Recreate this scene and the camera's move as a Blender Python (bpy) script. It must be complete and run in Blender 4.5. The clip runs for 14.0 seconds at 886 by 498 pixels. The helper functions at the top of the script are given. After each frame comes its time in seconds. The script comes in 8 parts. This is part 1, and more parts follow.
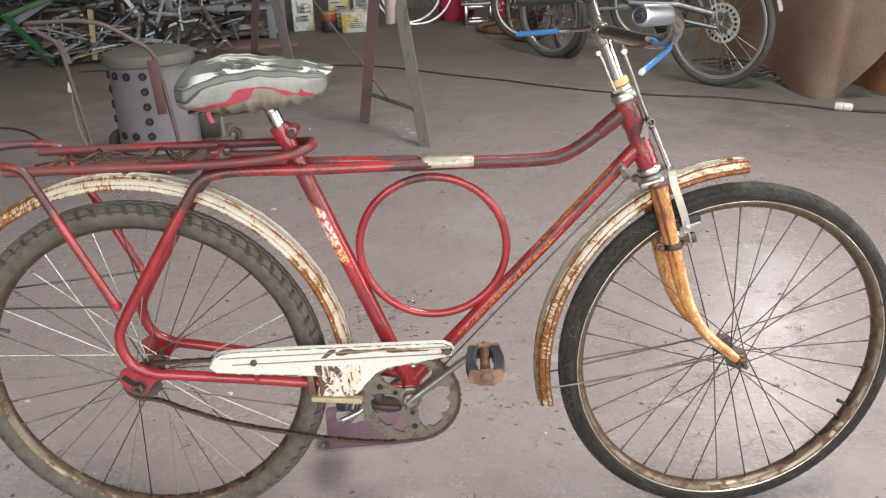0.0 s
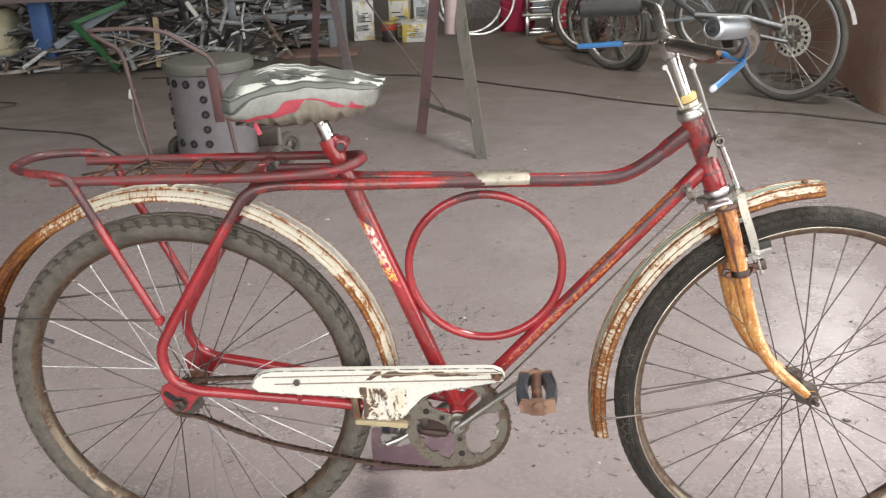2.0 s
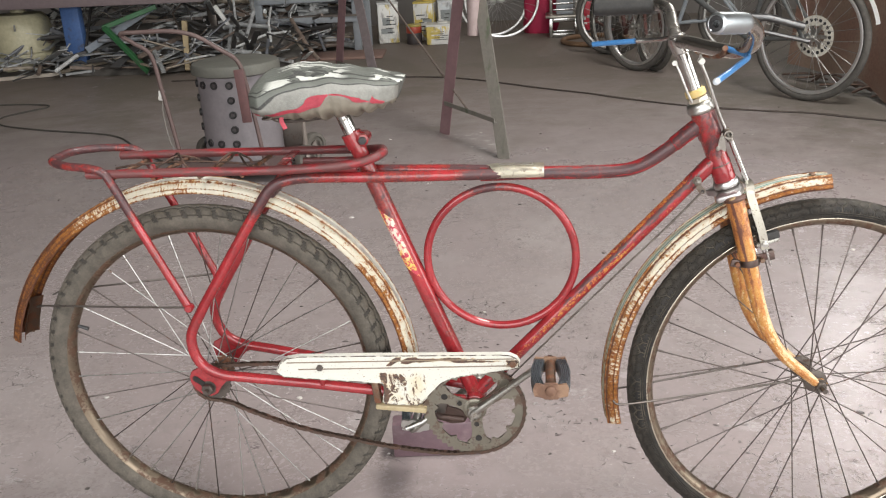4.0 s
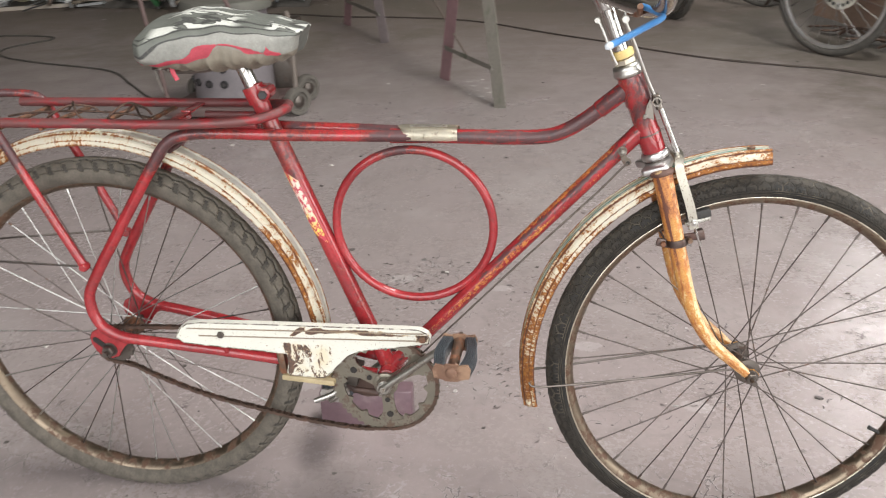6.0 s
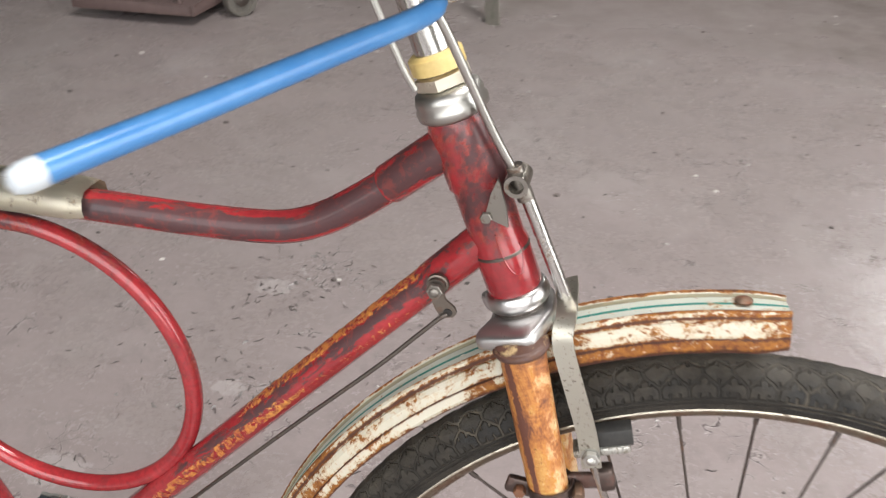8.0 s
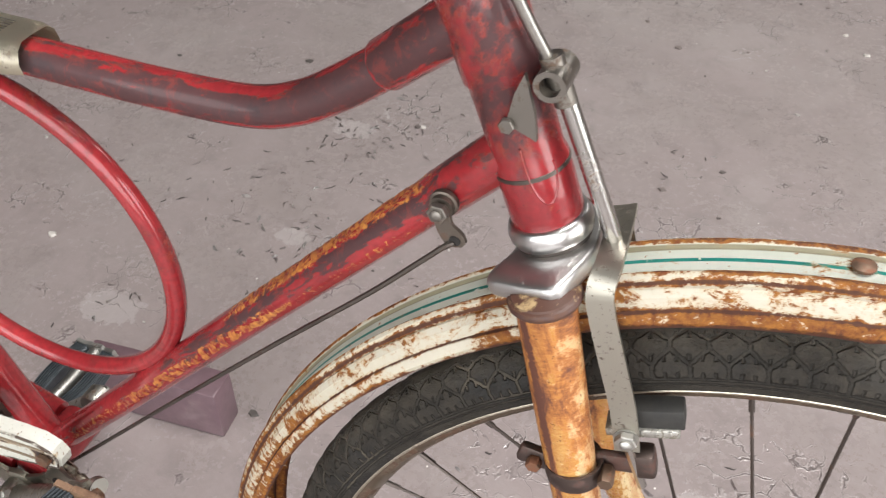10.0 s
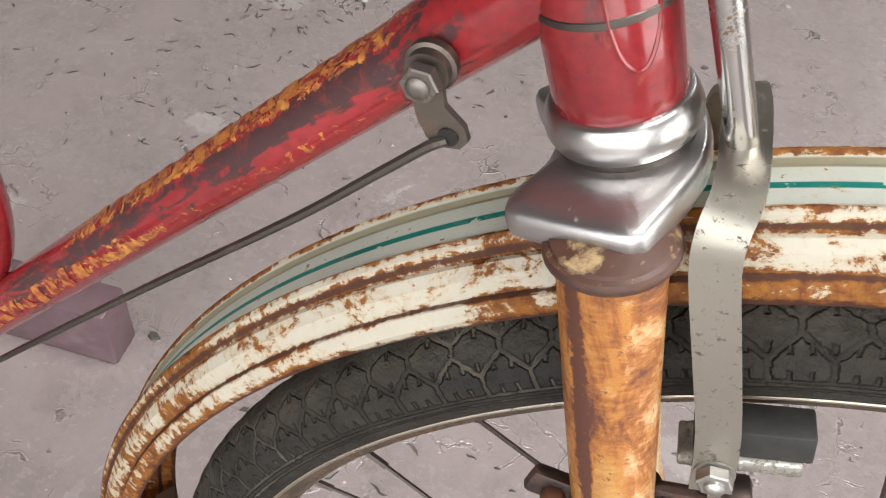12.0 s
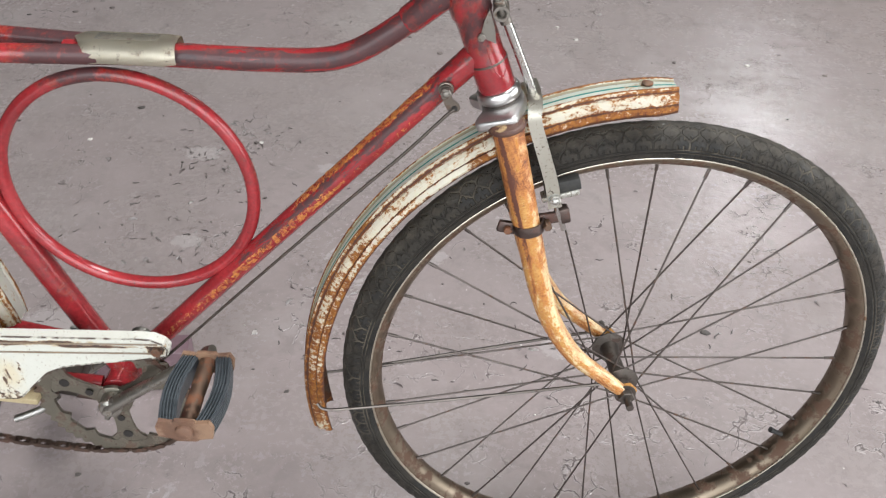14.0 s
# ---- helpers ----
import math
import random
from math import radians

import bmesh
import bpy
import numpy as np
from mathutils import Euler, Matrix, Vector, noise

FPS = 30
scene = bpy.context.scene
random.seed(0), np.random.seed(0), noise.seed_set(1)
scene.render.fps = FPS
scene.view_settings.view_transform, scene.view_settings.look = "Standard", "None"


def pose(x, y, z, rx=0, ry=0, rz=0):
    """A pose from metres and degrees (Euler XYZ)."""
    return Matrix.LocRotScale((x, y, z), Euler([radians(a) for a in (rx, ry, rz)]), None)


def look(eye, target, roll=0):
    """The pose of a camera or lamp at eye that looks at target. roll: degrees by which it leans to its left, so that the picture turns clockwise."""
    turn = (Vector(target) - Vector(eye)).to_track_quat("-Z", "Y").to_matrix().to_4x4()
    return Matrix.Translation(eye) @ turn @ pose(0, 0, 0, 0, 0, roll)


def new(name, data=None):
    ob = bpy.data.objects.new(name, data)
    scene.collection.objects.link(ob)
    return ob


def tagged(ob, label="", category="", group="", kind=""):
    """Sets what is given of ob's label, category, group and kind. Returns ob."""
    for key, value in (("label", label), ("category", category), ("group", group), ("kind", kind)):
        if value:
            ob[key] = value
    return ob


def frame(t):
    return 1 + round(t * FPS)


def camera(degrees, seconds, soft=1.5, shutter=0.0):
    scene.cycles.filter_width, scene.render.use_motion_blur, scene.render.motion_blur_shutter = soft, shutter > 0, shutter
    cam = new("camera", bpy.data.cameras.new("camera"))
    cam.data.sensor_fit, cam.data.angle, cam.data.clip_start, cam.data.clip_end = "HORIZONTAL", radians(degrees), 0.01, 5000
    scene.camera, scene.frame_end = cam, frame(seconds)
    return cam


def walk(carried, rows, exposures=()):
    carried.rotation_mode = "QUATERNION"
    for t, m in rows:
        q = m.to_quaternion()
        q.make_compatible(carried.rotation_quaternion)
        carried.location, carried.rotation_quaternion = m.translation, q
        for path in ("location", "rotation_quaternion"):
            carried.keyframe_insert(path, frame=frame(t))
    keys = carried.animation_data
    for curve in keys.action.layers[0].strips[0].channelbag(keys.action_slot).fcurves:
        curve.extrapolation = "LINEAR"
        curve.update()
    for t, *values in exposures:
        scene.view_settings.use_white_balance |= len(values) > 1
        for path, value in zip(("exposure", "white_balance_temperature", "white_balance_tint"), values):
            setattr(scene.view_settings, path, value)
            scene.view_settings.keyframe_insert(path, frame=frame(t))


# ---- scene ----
cam = camera(52.3, 14.0, soft=1.15, shutter=0.5)
PATH = [
    (0, (0.594, -1.522, 1.171), (0.563, 0.335, 0.43), -2.5),
    (0.5, (0.591, -1.519, 1.165), (0.546, 0.331, 0.406), -1.3),
    (1, (0.593, -1.493, 1.169), (0.431, 0.357, 0.426), -2.9),
    (1.5, (0.603, -1.46, 1.168), (0.466, 0.408, 0.467), -2.6),
    (2, (0.599, -1.451, 1.162), (0.445, 0.41, 0.446), -2.5),
    (2.2, (0.598, -1.448, 1.161), (0.428, 0.408, 0.437), -2.4),
    (4.3, (0.628, -1.523, 1.161), (0.418, 0.336, 0.455), -3.0),
    (4.5, (0.653, -1.527, 1.156), (0.473, 0.325, 0.422), -2.7),
    (5, (0.68, -1.442, 1.143), (0.498, 0.417, 0.427), -2.2),
    (5.5, (0.722, -1.371, 1.137), (0.582, 0.463, 0.352), -1.9),
    (6, (0.816, -1.367, 1.152), (0.531, 0.434, 0.329), -1.9),
    (6.5, (0.943, -1.317, 1.143), (0.527, 0.457, 0.318), -2.5),
    (6.7, (0.934, -1.226, 1.12), (0.563, 0.521, 0.221), -2.6),
    (7, (0.954, -0.967, 1.102), (0.677, 0.789, 0.184), -2.6),
    (7.5, (0.962, -0.687, 1.084), (0.832, 1.059, 0.117), 1.4),
    (7.7, (0.983, -0.578, 1.061), (0.741, 1.14, 0.066), 0.5),
    (9.8, (1.021, -0.339, 0.998), (0.481, 1.06, -0.325), 0.3),
    (10, (1.015, -0.33, 0.993), (0.473, 1.046, -0.353), 0.5),
    (10.5, (1.002, -0.312, 0.977), (0.461, 1.03, -0.403), 0.6),
    (11, (0.967, -0.241, 0.907), (0.472, 1.061, -0.527), 2.9),
    (11.5, (0.947, -0.193, 0.851), (0.575, 1.082, -0.644), 5.8),
    (12, (0.946, -0.193, 0.856), (0.611, 1.085, -0.645), 7.1),
    (12.5, (0.96, -0.218, 0.873), (0.656, 1.081, -0.617), 6.6),
    (13, (0.982, -0.355, 0.986), (0.629, 1.116, -0.321), 1.8),
    (13.5, (0.938, -0.612, 1.093), (0.71, 0.906, -0.189), -3.5),
    (13.8, (0.899, -0.768, 1.128), (0.883, 0.79, -0.112), 1.6),
    (14, (0.897, -0.776, 1.129), (0.883, 0.78, -0.121), 2.2),
]
walk(cam, [(t, look(eye, target, roll)) for t, eye, target, roll in PATH],
     exposures=((0.0, 0.03, 6500, 10), (2.0, 0.06, 6550, 10), (4.5, 0.10, 6550, 10), (6.0, 0.07, 6550, 10), (6.5, 0.11, 6530, 10), (7.0, 0.02, 6500, 10), (10.0, -0.03, 6500, 10), (11.5, -0.10, 6520, 10), (12.5, -0.08, 6490, 10), (13.0, -0.06, 6400, 10), (14.0, -0.08, 6220, 8)))

# ---- light ----
world = bpy.data.worlds.new("sky")
scene.world = world
world.use_nodes = True
wn = world.node_tree.nodes
sky = wn.new("ShaderNodeTexSky")
sky.sky_type = "NISHITA"
sky.sun_disc = False
sky.sun_elevation, sky.sun_rotation = radians(48), radians(60)
wn["Background"].inputs["Strength"].default_value = 0.12
world.node_tree.links.new(sky.outputs["Color"], wn["Background"].inputs["Color"])


def opening_lamp(name, at, target, wide, high, watts, colour):
    """Daylight that comes in through an opening of that size."""
    lamp = bpy.data.lights.new(name, "AREA")
    lamp.shape, lamp.size, lamp.size_y, lamp.energy, lamp.color = "RECTANGLE", wide, high, watts, colour
    ob = new(name, lamp)
    ob.matrix_world = look(at, target)
    return ob


opening_lamp("roof_light", (2.3, 0.3, 5.12), (2.3, 0.3, 0), 1.28, 2.6, 325, (1.0, 0.98, 0.95))
opening_lamp("small_roof_light", (4.4, 7.45, 5.12), (4.4, 7.45, 0), 0.46, 0.86, 34, (1.0, 0.98, 0.96))
opening_lamp("high_window_light", (4.3, 8.38, 4.25), (4.3, 0, 4.25), 0.78, 1.46, 44, (1.0, 0.98, 0.96))
opening_lamp("front_door_light", (0.7, -3.5, 2.0), (0.3, 0, 1.3), 6.4, 3.4, 285, (1.0, 0.985, 0.96))
opening_lamp("side_door_light", (5.95, -0.6, 1.8), (0, 0.2, 0.8), 3.8, 3.2, 212, (1.0, 0.985, 0.96))


# ---- materials ----
class Nodes:
    """A material in the making."""

    def __init__(self, name, rough=0.5, metal=0.0):
        self.mat = bpy.data.materials.new(name)
        self.mat.use_nodes = True
        self.tree = self.mat.node_tree
        self.bsdf = self.tree.nodes["Principled BSDF"]
        self.bsdf.inputs["Roughness"].default_value = rough
        self.bsdf.inputs["Metallic"].default_value = metal
        self.coord = self.tree.nodes.new("ShaderNodeTexCoord")

    def put(self, socket, value):
        if isinstance(value, bpy.types.NodeSocket):
            self.tree.links.new(value, socket)
        elif isinstance(value, tuple) and len(value) == 3 and socket.type == "RGBA":
            socket.default_value = (*value, 1)
        elif isinstance(value, float) and socket.type == "RGBA":
            socket.default_value = (value, value, value, 1)
        else:
            socket.default_value = value

    def vec(self, scale=(1, 1, 1), turn=(0, 0, 0), source="Object"):
        n = self.tree.nodes.new("ShaderNodeMapping")
        self.put(n.inputs["Vector"], self.coord.outputs[source])
        n.inputs["Scale"].default_value = scale
        n.inputs["Rotation"].default_value = [radians(a) for a in turn]
        return n.outputs[0]

    def noise(self, scale, detail=4.0, vec=None, rough=0.55, warp=0.0):
        n = self.tree.nodes.new("ShaderNodeTexNoise")
        self.put(n.inputs["Vector"], vec if vec is not None else self.coord.outputs["Object"])
        n.inputs["Scale"].default_value, n.inputs["Detail"].default_value = scale, detail
        n.inputs["Roughness"].default_value, n.inputs["Distortion"].default_value = rough, warp
        return n.outputs[0]

    def voronoi(self, scale, feature="F1", vec=None, out="Distance"):
        n = self.tree.nodes.new("ShaderNodeTexVoronoi")
        n.feature = feature
        self.put(n.inputs["Vector"], vec if vec is not None else self.coord.outputs["Object"])
        n.inputs["Scale"].default_value = scale
        return n.outputs[out]

    def ramp(self, value, stops, smooth=False):
        n = self.tree.nodes.new("ShaderNodeValToRGB")
        self.put(n.inputs[0], value)
        el = n.color_ramp.elements
        while len(el) < len(stops):
            el.new(0.5)
        for e, (p, c) in zip(el, stops):
            e.position, e.color = p, ((c, c, c, 1) if isinstance(c, (int, float)) else (*c, 1))
        n.color_ramp.interpolation = "EASE" if smooth else "LINEAR"
        return n.outputs[0]

    def mix(self, fac, a, b, how="MIX"):
        n = self.tree.nodes.new("ShaderNodeMix")
        n.data_type, n.blend_type = "RGBA", how
        self.put(n.inputs[0], fac), self.put(n.inputs[6], a), self.put(n.inputs[7], b)
        return n.outputs[2]

    def math(self, op, a, b=0.0, c=0.0):
        n = self.tree.nodes.new("ShaderNodeMath")
        n.operation = op
        self.put(n.inputs[0], a), self.put(n.inputs[1], b), self.put(n.inputs[2], c)
        return n.outputs[0]

    def xyz(self, vec):
        n = self.tree.nodes.new("ShaderNodeSeparateXYZ")
        self.put(n.inputs[0], vec)
        return n.outputs

    def island(self):
        return self.tree.nodes.new("ShaderNodeNewGeometry").outputs["Random Per Island"]

    def bump(self, height, strength=0.3, depth=0.002):
        n = self.tree.nodes.new("ShaderNodeBump")
        n.inputs["Strength"].default_value, n.inputs["Distance"].default_value = strength, depth
        self.put(n.inputs["Height"], height)
        self.put(self.bsdf.inputs["Normal"], n.outputs[0])

    def done(self, colour, rough=None, metal=None, coat=0.0):
        self.put(self.bsdf.inputs["Base Color"], colour)
        if rough is not None:
            self.put(self.bsdf.inputs["Roughness"], rough)
        if metal is not None:
            self.put(self.bsdf.inputs["Metallic"], metal)
        self.bsdf.inputs["Coat Weight"].default_value = coat
        return self.mat


def worn(name, base, second, patch, grain=90.0, amount=0.5, rough=(0.35, 0.6), metal=0.0, stretch=(1, 1, 1), turn=(0, 0, 0), bump=0.15, scale=18.0, coat=0.0):
    """A surface in two colours that meet in ragged patches, with fine grain over both."""
    n = Nodes(name, metal=metal)
    v = n.vec(stretch, turn)
    big = n.noise(scale, 6.0, v, 0.65, 0.3)
    mask = n.ramp(big, [(max(0, amount - 0.05), 0.0), (min(1, amount + 0.05), 1.0)])
    fine = n.noise(grain, 5.0)
    tone = n.mix(n.ramp(fine, [(0.3, 0.0), (0.75, 1.0)]), base, tuple(c * 0.78 for c in base))
    worn_tone = n.mix(fine, second, patch)
    col = n.mix(mask, tone, worn_tone)
    n.bump(n.math("ADD", n.math("MULTIPLY", mask, -0.6), n.math("MULTIPLY", fine, 0.35)), bump, 0.001)
    return n.done(col, n.ramp(mask, [(0.0, rough[0]), (1.0, rough[1])]), coat=coat)


def red_paint(name, stretch, turn, amount, orange=0.72, scale=16.0, rise=None):
    """Old red enamel, rubbed through to dark primer and, in places, to orange rust; rise gives more rubbing by height."""
    n = Nodes(name)
    v = n.vec(stretch, turn)
    broad = n.noise(scale, 8.0, v, 0.68, 0.4)
    if rise:
        broad = n.math("ADD", broad, n.ramp(n.xyz(n.coord.outputs["Object"])[2], rise))
    broad = n.math("ADD", broad, n.math("MULTIPLY", n.math("SUBTRACT", n.noise(150.0, 7.0, None, 0.76, 0.4), 0.5), 0.26))
    rub = n.ramp(broad, [(amount - 0.05, 0.0), (amount + 0.07, 1.0)])
    rust = n.ramp(n.noise(scale * 2.2, 7.0, n.vec(stretch, turn), 0.7, 0.6), [(orange - 0.03, 0.0), (orange + 0.03, 1.0)])
    fine = n.noise(220.0, 5.0)
    return red_surface(n, rub, rust, fine)


def red_surface(n, rub, rust, fine):
    red = n.mix(n.ramp(n.noise(13.0, 6.0, None, 0.65), [(0.35, 0.0), (0.65, 1.0)]), (0.365, 0.029, 0.034), (0.215, 0.016, 0.020))
    red = n.mix(n.ramp(fine, [(0.40, 0.0), (0.75, 0.55)]), red, (0.125, 0.014, 0.016))
    grime = n.ramp(n.noise(33.0, 7.0, None, 0.72), [(0.55, 0.0), (0.72, 0.6)])
    red = n.mix(grime, red, (0.085, 0.028, 0.026))
    primer = n.mix(fine, (0.042, 0.015, 0.017), (0.080, 0.026, 0.027))
    primer = n.mix(n.ramp(n.noise(85.0, 7.0, None, 0.74, 0.5), [(0.54, 0.0), (0.61, 0.75)]), primer, (0.165, 0.026, 0.022))
    primer = n.mix(n.ramp(n.noise(58.0, 6.0, None, 0.7), [(0.56, 0.0), (0.66, 0.6)]), primer, (0.022, 0.014, 0.018))
    fringe = n.math("MULTIPLY", n.ramp(rub, [(0.05, 0.0), (0.35, 1.0), (0.65, 1.0), (0.95, 0.0)]), n.ramp(n.noise(170.0, 6.0, None, 0.72), [(0.47, 0.0), (0.55, 0.6)]))
    col = n.mix(fringe, n.mix(rub, red, primer), (0.29, 0.040, 0.024))
    flecks = n.ramp(n.noise(240.0, 5.0, None, 0.66), [(0.655, 0.0), (0.685, 0.8)])
    col = n.mix(flecks, col, (0.060, 0.022, 0.018))
    col = n.mix(rust, col, n.mix(n.ramp(fine, [(0.35, 0.0), (0.62, 1.0)]), (0.62, 0.27, 0.055), (0.26, 0.065, 0.02)))
    n.bump(n.math("SUBTRACT", n.math("MULTIPLY", fine, 0.4), n.math("ADD", rub, rust)), 0.16, 0.0008)
    return n.done(col, n.ramp(n.math("ADD", rub, n.math("MULTIPLY", rust, 2.0)), [(0.0, 0.17), (0.9, 0.36), (1.0, 0.58)]), coat=0.25)


def band(n, value, lo, hi, soft):
    """1 between lo and hi, falling to 0 over soft."""
    return n.ramp(value, [(max(0, lo - soft), 0.0), (lo, 1.0), (hi, 1.0), (min(1, hi + soft), 0.0)])


def tube_red(name, rubbed, rusted):
    """Red enamel on a tube; rubbed and rusted list stretches as (from, to, low edge, high edge, weight) along and round it."""
    n = Nodes(name)
    q = n.xyz(n.coord.outputs["UV"])
    flow = n.vec((0.28, 0.085, 1), source="UV")
    even = n.vec((0.8, 0.085, 1), source="UV")
    rub, rust = n.math("SUBTRACT", n.math("MULTIPLY", n.noise(95.0, 8.0, flow, 0.72, 0.5), 1.55), 0.275), n.noise(210.0, 6.0, even, 0.72, 0.8)
    for a, b, lo, hi, weight in rubbed:
        rub = n.math("ADD", rub, n.math("MULTIPLY", n.math("MULTIPLY", band(n, q[0], a, b, 0.05), band(n, q[1], lo, hi, 0.10)), weight))
    for a, b, lo, hi, weight in rusted:
        rust = n.math("ADD", rust, n.math("MULTIPLY", n.math("MULTIPLY", band(n, q[0], a, b, 0.03), band(n, q[1], lo, hi, 0.03)), weight))
    rub = n.math("ADD", rub, n.math("MULTIPLY", n.math("SUBTRACT", n.noise(330.0, 7.0, even, 0.78, 0.4), 0.5), 0.42))
    return red_surface(n, n.ramp(rub, [(0.63, 0.0), (0.70, 1.0)]), n.ramp(rust, [(0.70, 0.0), (0.74, 1.0)]), n.noise(260.0, 5.0))


def fork_paint():
    """Ochre enamel with a long brown rust run at the back, cream wear that grows towards the tip, a highlight painted
    pale down the front and specks all over.
    """
    n = Nodes("rusted_ochre_enamel")
    q = n.xyz(n.coord.outputs["UV"])
    flow = n.vec((0.3, 0.085, 1), source="UV")
    even = n.vec((0.8, 0.085, 1), source="UV")
    long, speck = n.noise(80.0, 8.0, flow, 0.70, 0.6), n.noise(300.0, 6.0, n.vec((1.25, 0.045, 1), source="UV"), 0.74, 0.5)
    # the band round the front paints the blade's bright highlight into the cream
    pale = n.math("ADD", n.math("MULTIPLY", n.noise(120.0, 7.0, even, 0.7), 1.0), n.math("ADD", n.math("MULTIPLY", band(n, q[1], 0.62, 0.76, 0.06), 0.19), n.ramp(q[0], [(0.12, 0.0), (0.30, 0.13)])))
    col = n.mix(n.ramp(speck, [(0.35, 0.0), (0.65, 1.0)]), (0.52, 0.285, 0.088), (0.39, 0.172, 0.046))
    col = n.mix(n.ramp(pale, [(0.60, 0.0), (0.68, 0.75)]), col, (0.72, 0.60, 0.36))
    power = n.math("ADD", long, n.math("MULTIPLY", n.math("MULTIPLY", band(n, n.math("ADD", q[1], n.math("MULTIPLY", n.math("SUBTRACT", speck, 0.5), 0.09)), 0.425, 0.468, 0.018), band(n, q[0], 0.0, 0.13, 0.07)), 0.27))
    power = n.math("ADD", power, n.math("MULTIPLY", band(n, q[0], 0.0, 0.05, 0.07), 0.11))
    power = n.math("ADD", n.math("MULTIPLY", power, 0.66), n.math("ADD", n.math("MULTIPLY", speck, 0.24), n.math("MULTIPLY", n.noise(150.0, 6.0, even, 0.7), 0.10)))
    col = n.mix(n.ramp(power, [(0.45, 0.0), (0.57, 1.0)]), col, (0.40, 0.145, 0.034))
    deep = n.ramp(power, [(0.54, 0.0), (0.66, 1.0)])
    col = n.mix(deep, col, (0.105, 0.036, 0.022))
    dots = n.ramp(n.noise(420.0, 5.0, even, 0.65), [(0.60, 0.0), (0.66, 0.9)])
    col = n.mix(dots, col, (0.16, 0.06, 0.025))
    n.bump(n.math("SUBTRACT", n.math("MULTIPLY", speck, 0.5), deep), 0.2, 0.0008)
    return n.done(col, n.ramp(power, [(0.50, 0.26), (0.64, 0.62)]))


def guard_paint():
    """Cream enamel with few, sharp, dark chips: slanted ones over the hanging lobe, a long wedge before it, brown along the edges."""
    n = Nodes("chipped_cream_enamel")
    q = n.xyz(n.coord.outputs["Object"])
    fine = n.noise(260.0, 6.0, None, 0.72)
    rag = n.math("ADD", n.math("MULTIPLY", n.math("SUBTRACT", n.noise(55.0, 8.0, None, 0.74, 0.6), 0.5), 1.0), n.math("MULTIPLY", n.math("SUBTRACT", fine, 0.5), 0.45))
    slant = n.math("ADD", q[0], n.math("MULTIPLY", n.math("SUBTRACT", q[2], 0.39), -1.1))

    def chip(u, a, b, soft, v, lo, hi, rim):
        return n.math("MULTIPLY", band(n, u, a, b, soft), band(n, v, lo, hi, rim))

    power = n.math("MULTIPLY", n.noise(38.0, 8.0, n.vec((0.4, 1, 1)), 0.7, 0.8), 0.72)
    spots = (chip(slant, 0.344, 0.352, 0.006, q[2], 0.385, 0.402, 0.003), chip(slant, 0.368, 0.380, 0.008, q[2], 0.389, 0.402, 0.003),
             chip(q[0], 0.395, 0.470, 0.05, q[2], 0.3925, 0.3990, 0.0025), chip(q[0], 0.470, 0.540, 0.03, q[2], 0.3905, 0.3925, 0.0015),
             chip(q[0], 0.3265, 0.336, 0.004, q[2], 0.316, 0.372, 0.006), chip(q[0], 0.560, 0.576, 0.006, q[2], 0.380, 0.390, 0.005))
    for spot in spots:
        power = n.math("ADD", power, n.math("MULTIPLY", spot, 0.22))
    lobe = chip(q[0], 0.335, 0.405, 0.012, q[2], 0.304, 0.366, 0.010)
    streak = n.noise(46.0, 8.0, n.vec((1.0, 1, 0.42), (0, 34, 0)), 0.74, 0.9)
    power = n.math("ADD", power, n.math("MULTIPLY", n.math("MULTIPLY", lobe, n.ramp(streak, [(0.47, 0.0), (0.54, 1.0)])), 0.30))
    power = n.math("ADD", power, n.math("MULTIPLY", rag, 0.19))
    mask = n.ramp(power, [(0.515, 0.0), (0.535, 1.0)])
    ring = n.ramp(power, [(0.475, 0.0), (0.515, 0.75)])
    col = n.mix(fine, (0.66, 0.66, 0.600), (0.56, 0.555, 0.490))
    col = n.mix(n.math("MULTIPLY", lobe, n.ramp(n.noise(30.0, 5.0), [(0.4, 0.0), (0.6, 0.5)])), col, (0.62, 0.50, 0.28))
    col = n.mix(ring, col, (0.46, 0.31, 0.14))
    col = n.mix(mask, col, n.mix(n.ramp(fine, [(0.4, 0.0), (0.6, 1.0)]), (0.045, 0.032, 0.028), (0.13, 0.070, 0.045)))
    dots = n.ramp(n.noise(330.0, 4.0, None, 0.6), [(0.645, 0.0), (0.68, 1.0)])
    col = n.mix(dots, col, (0.20, 0.11, 0.06))
    n.bump(n.math("SUBTRACT", n.math("MULTIPLY", fine, 0.3), mask), 0.3, 0.001)
    return n.done(col, n.ramp(mask, [(0.0, 0.28), (1.0, 0.7)]))


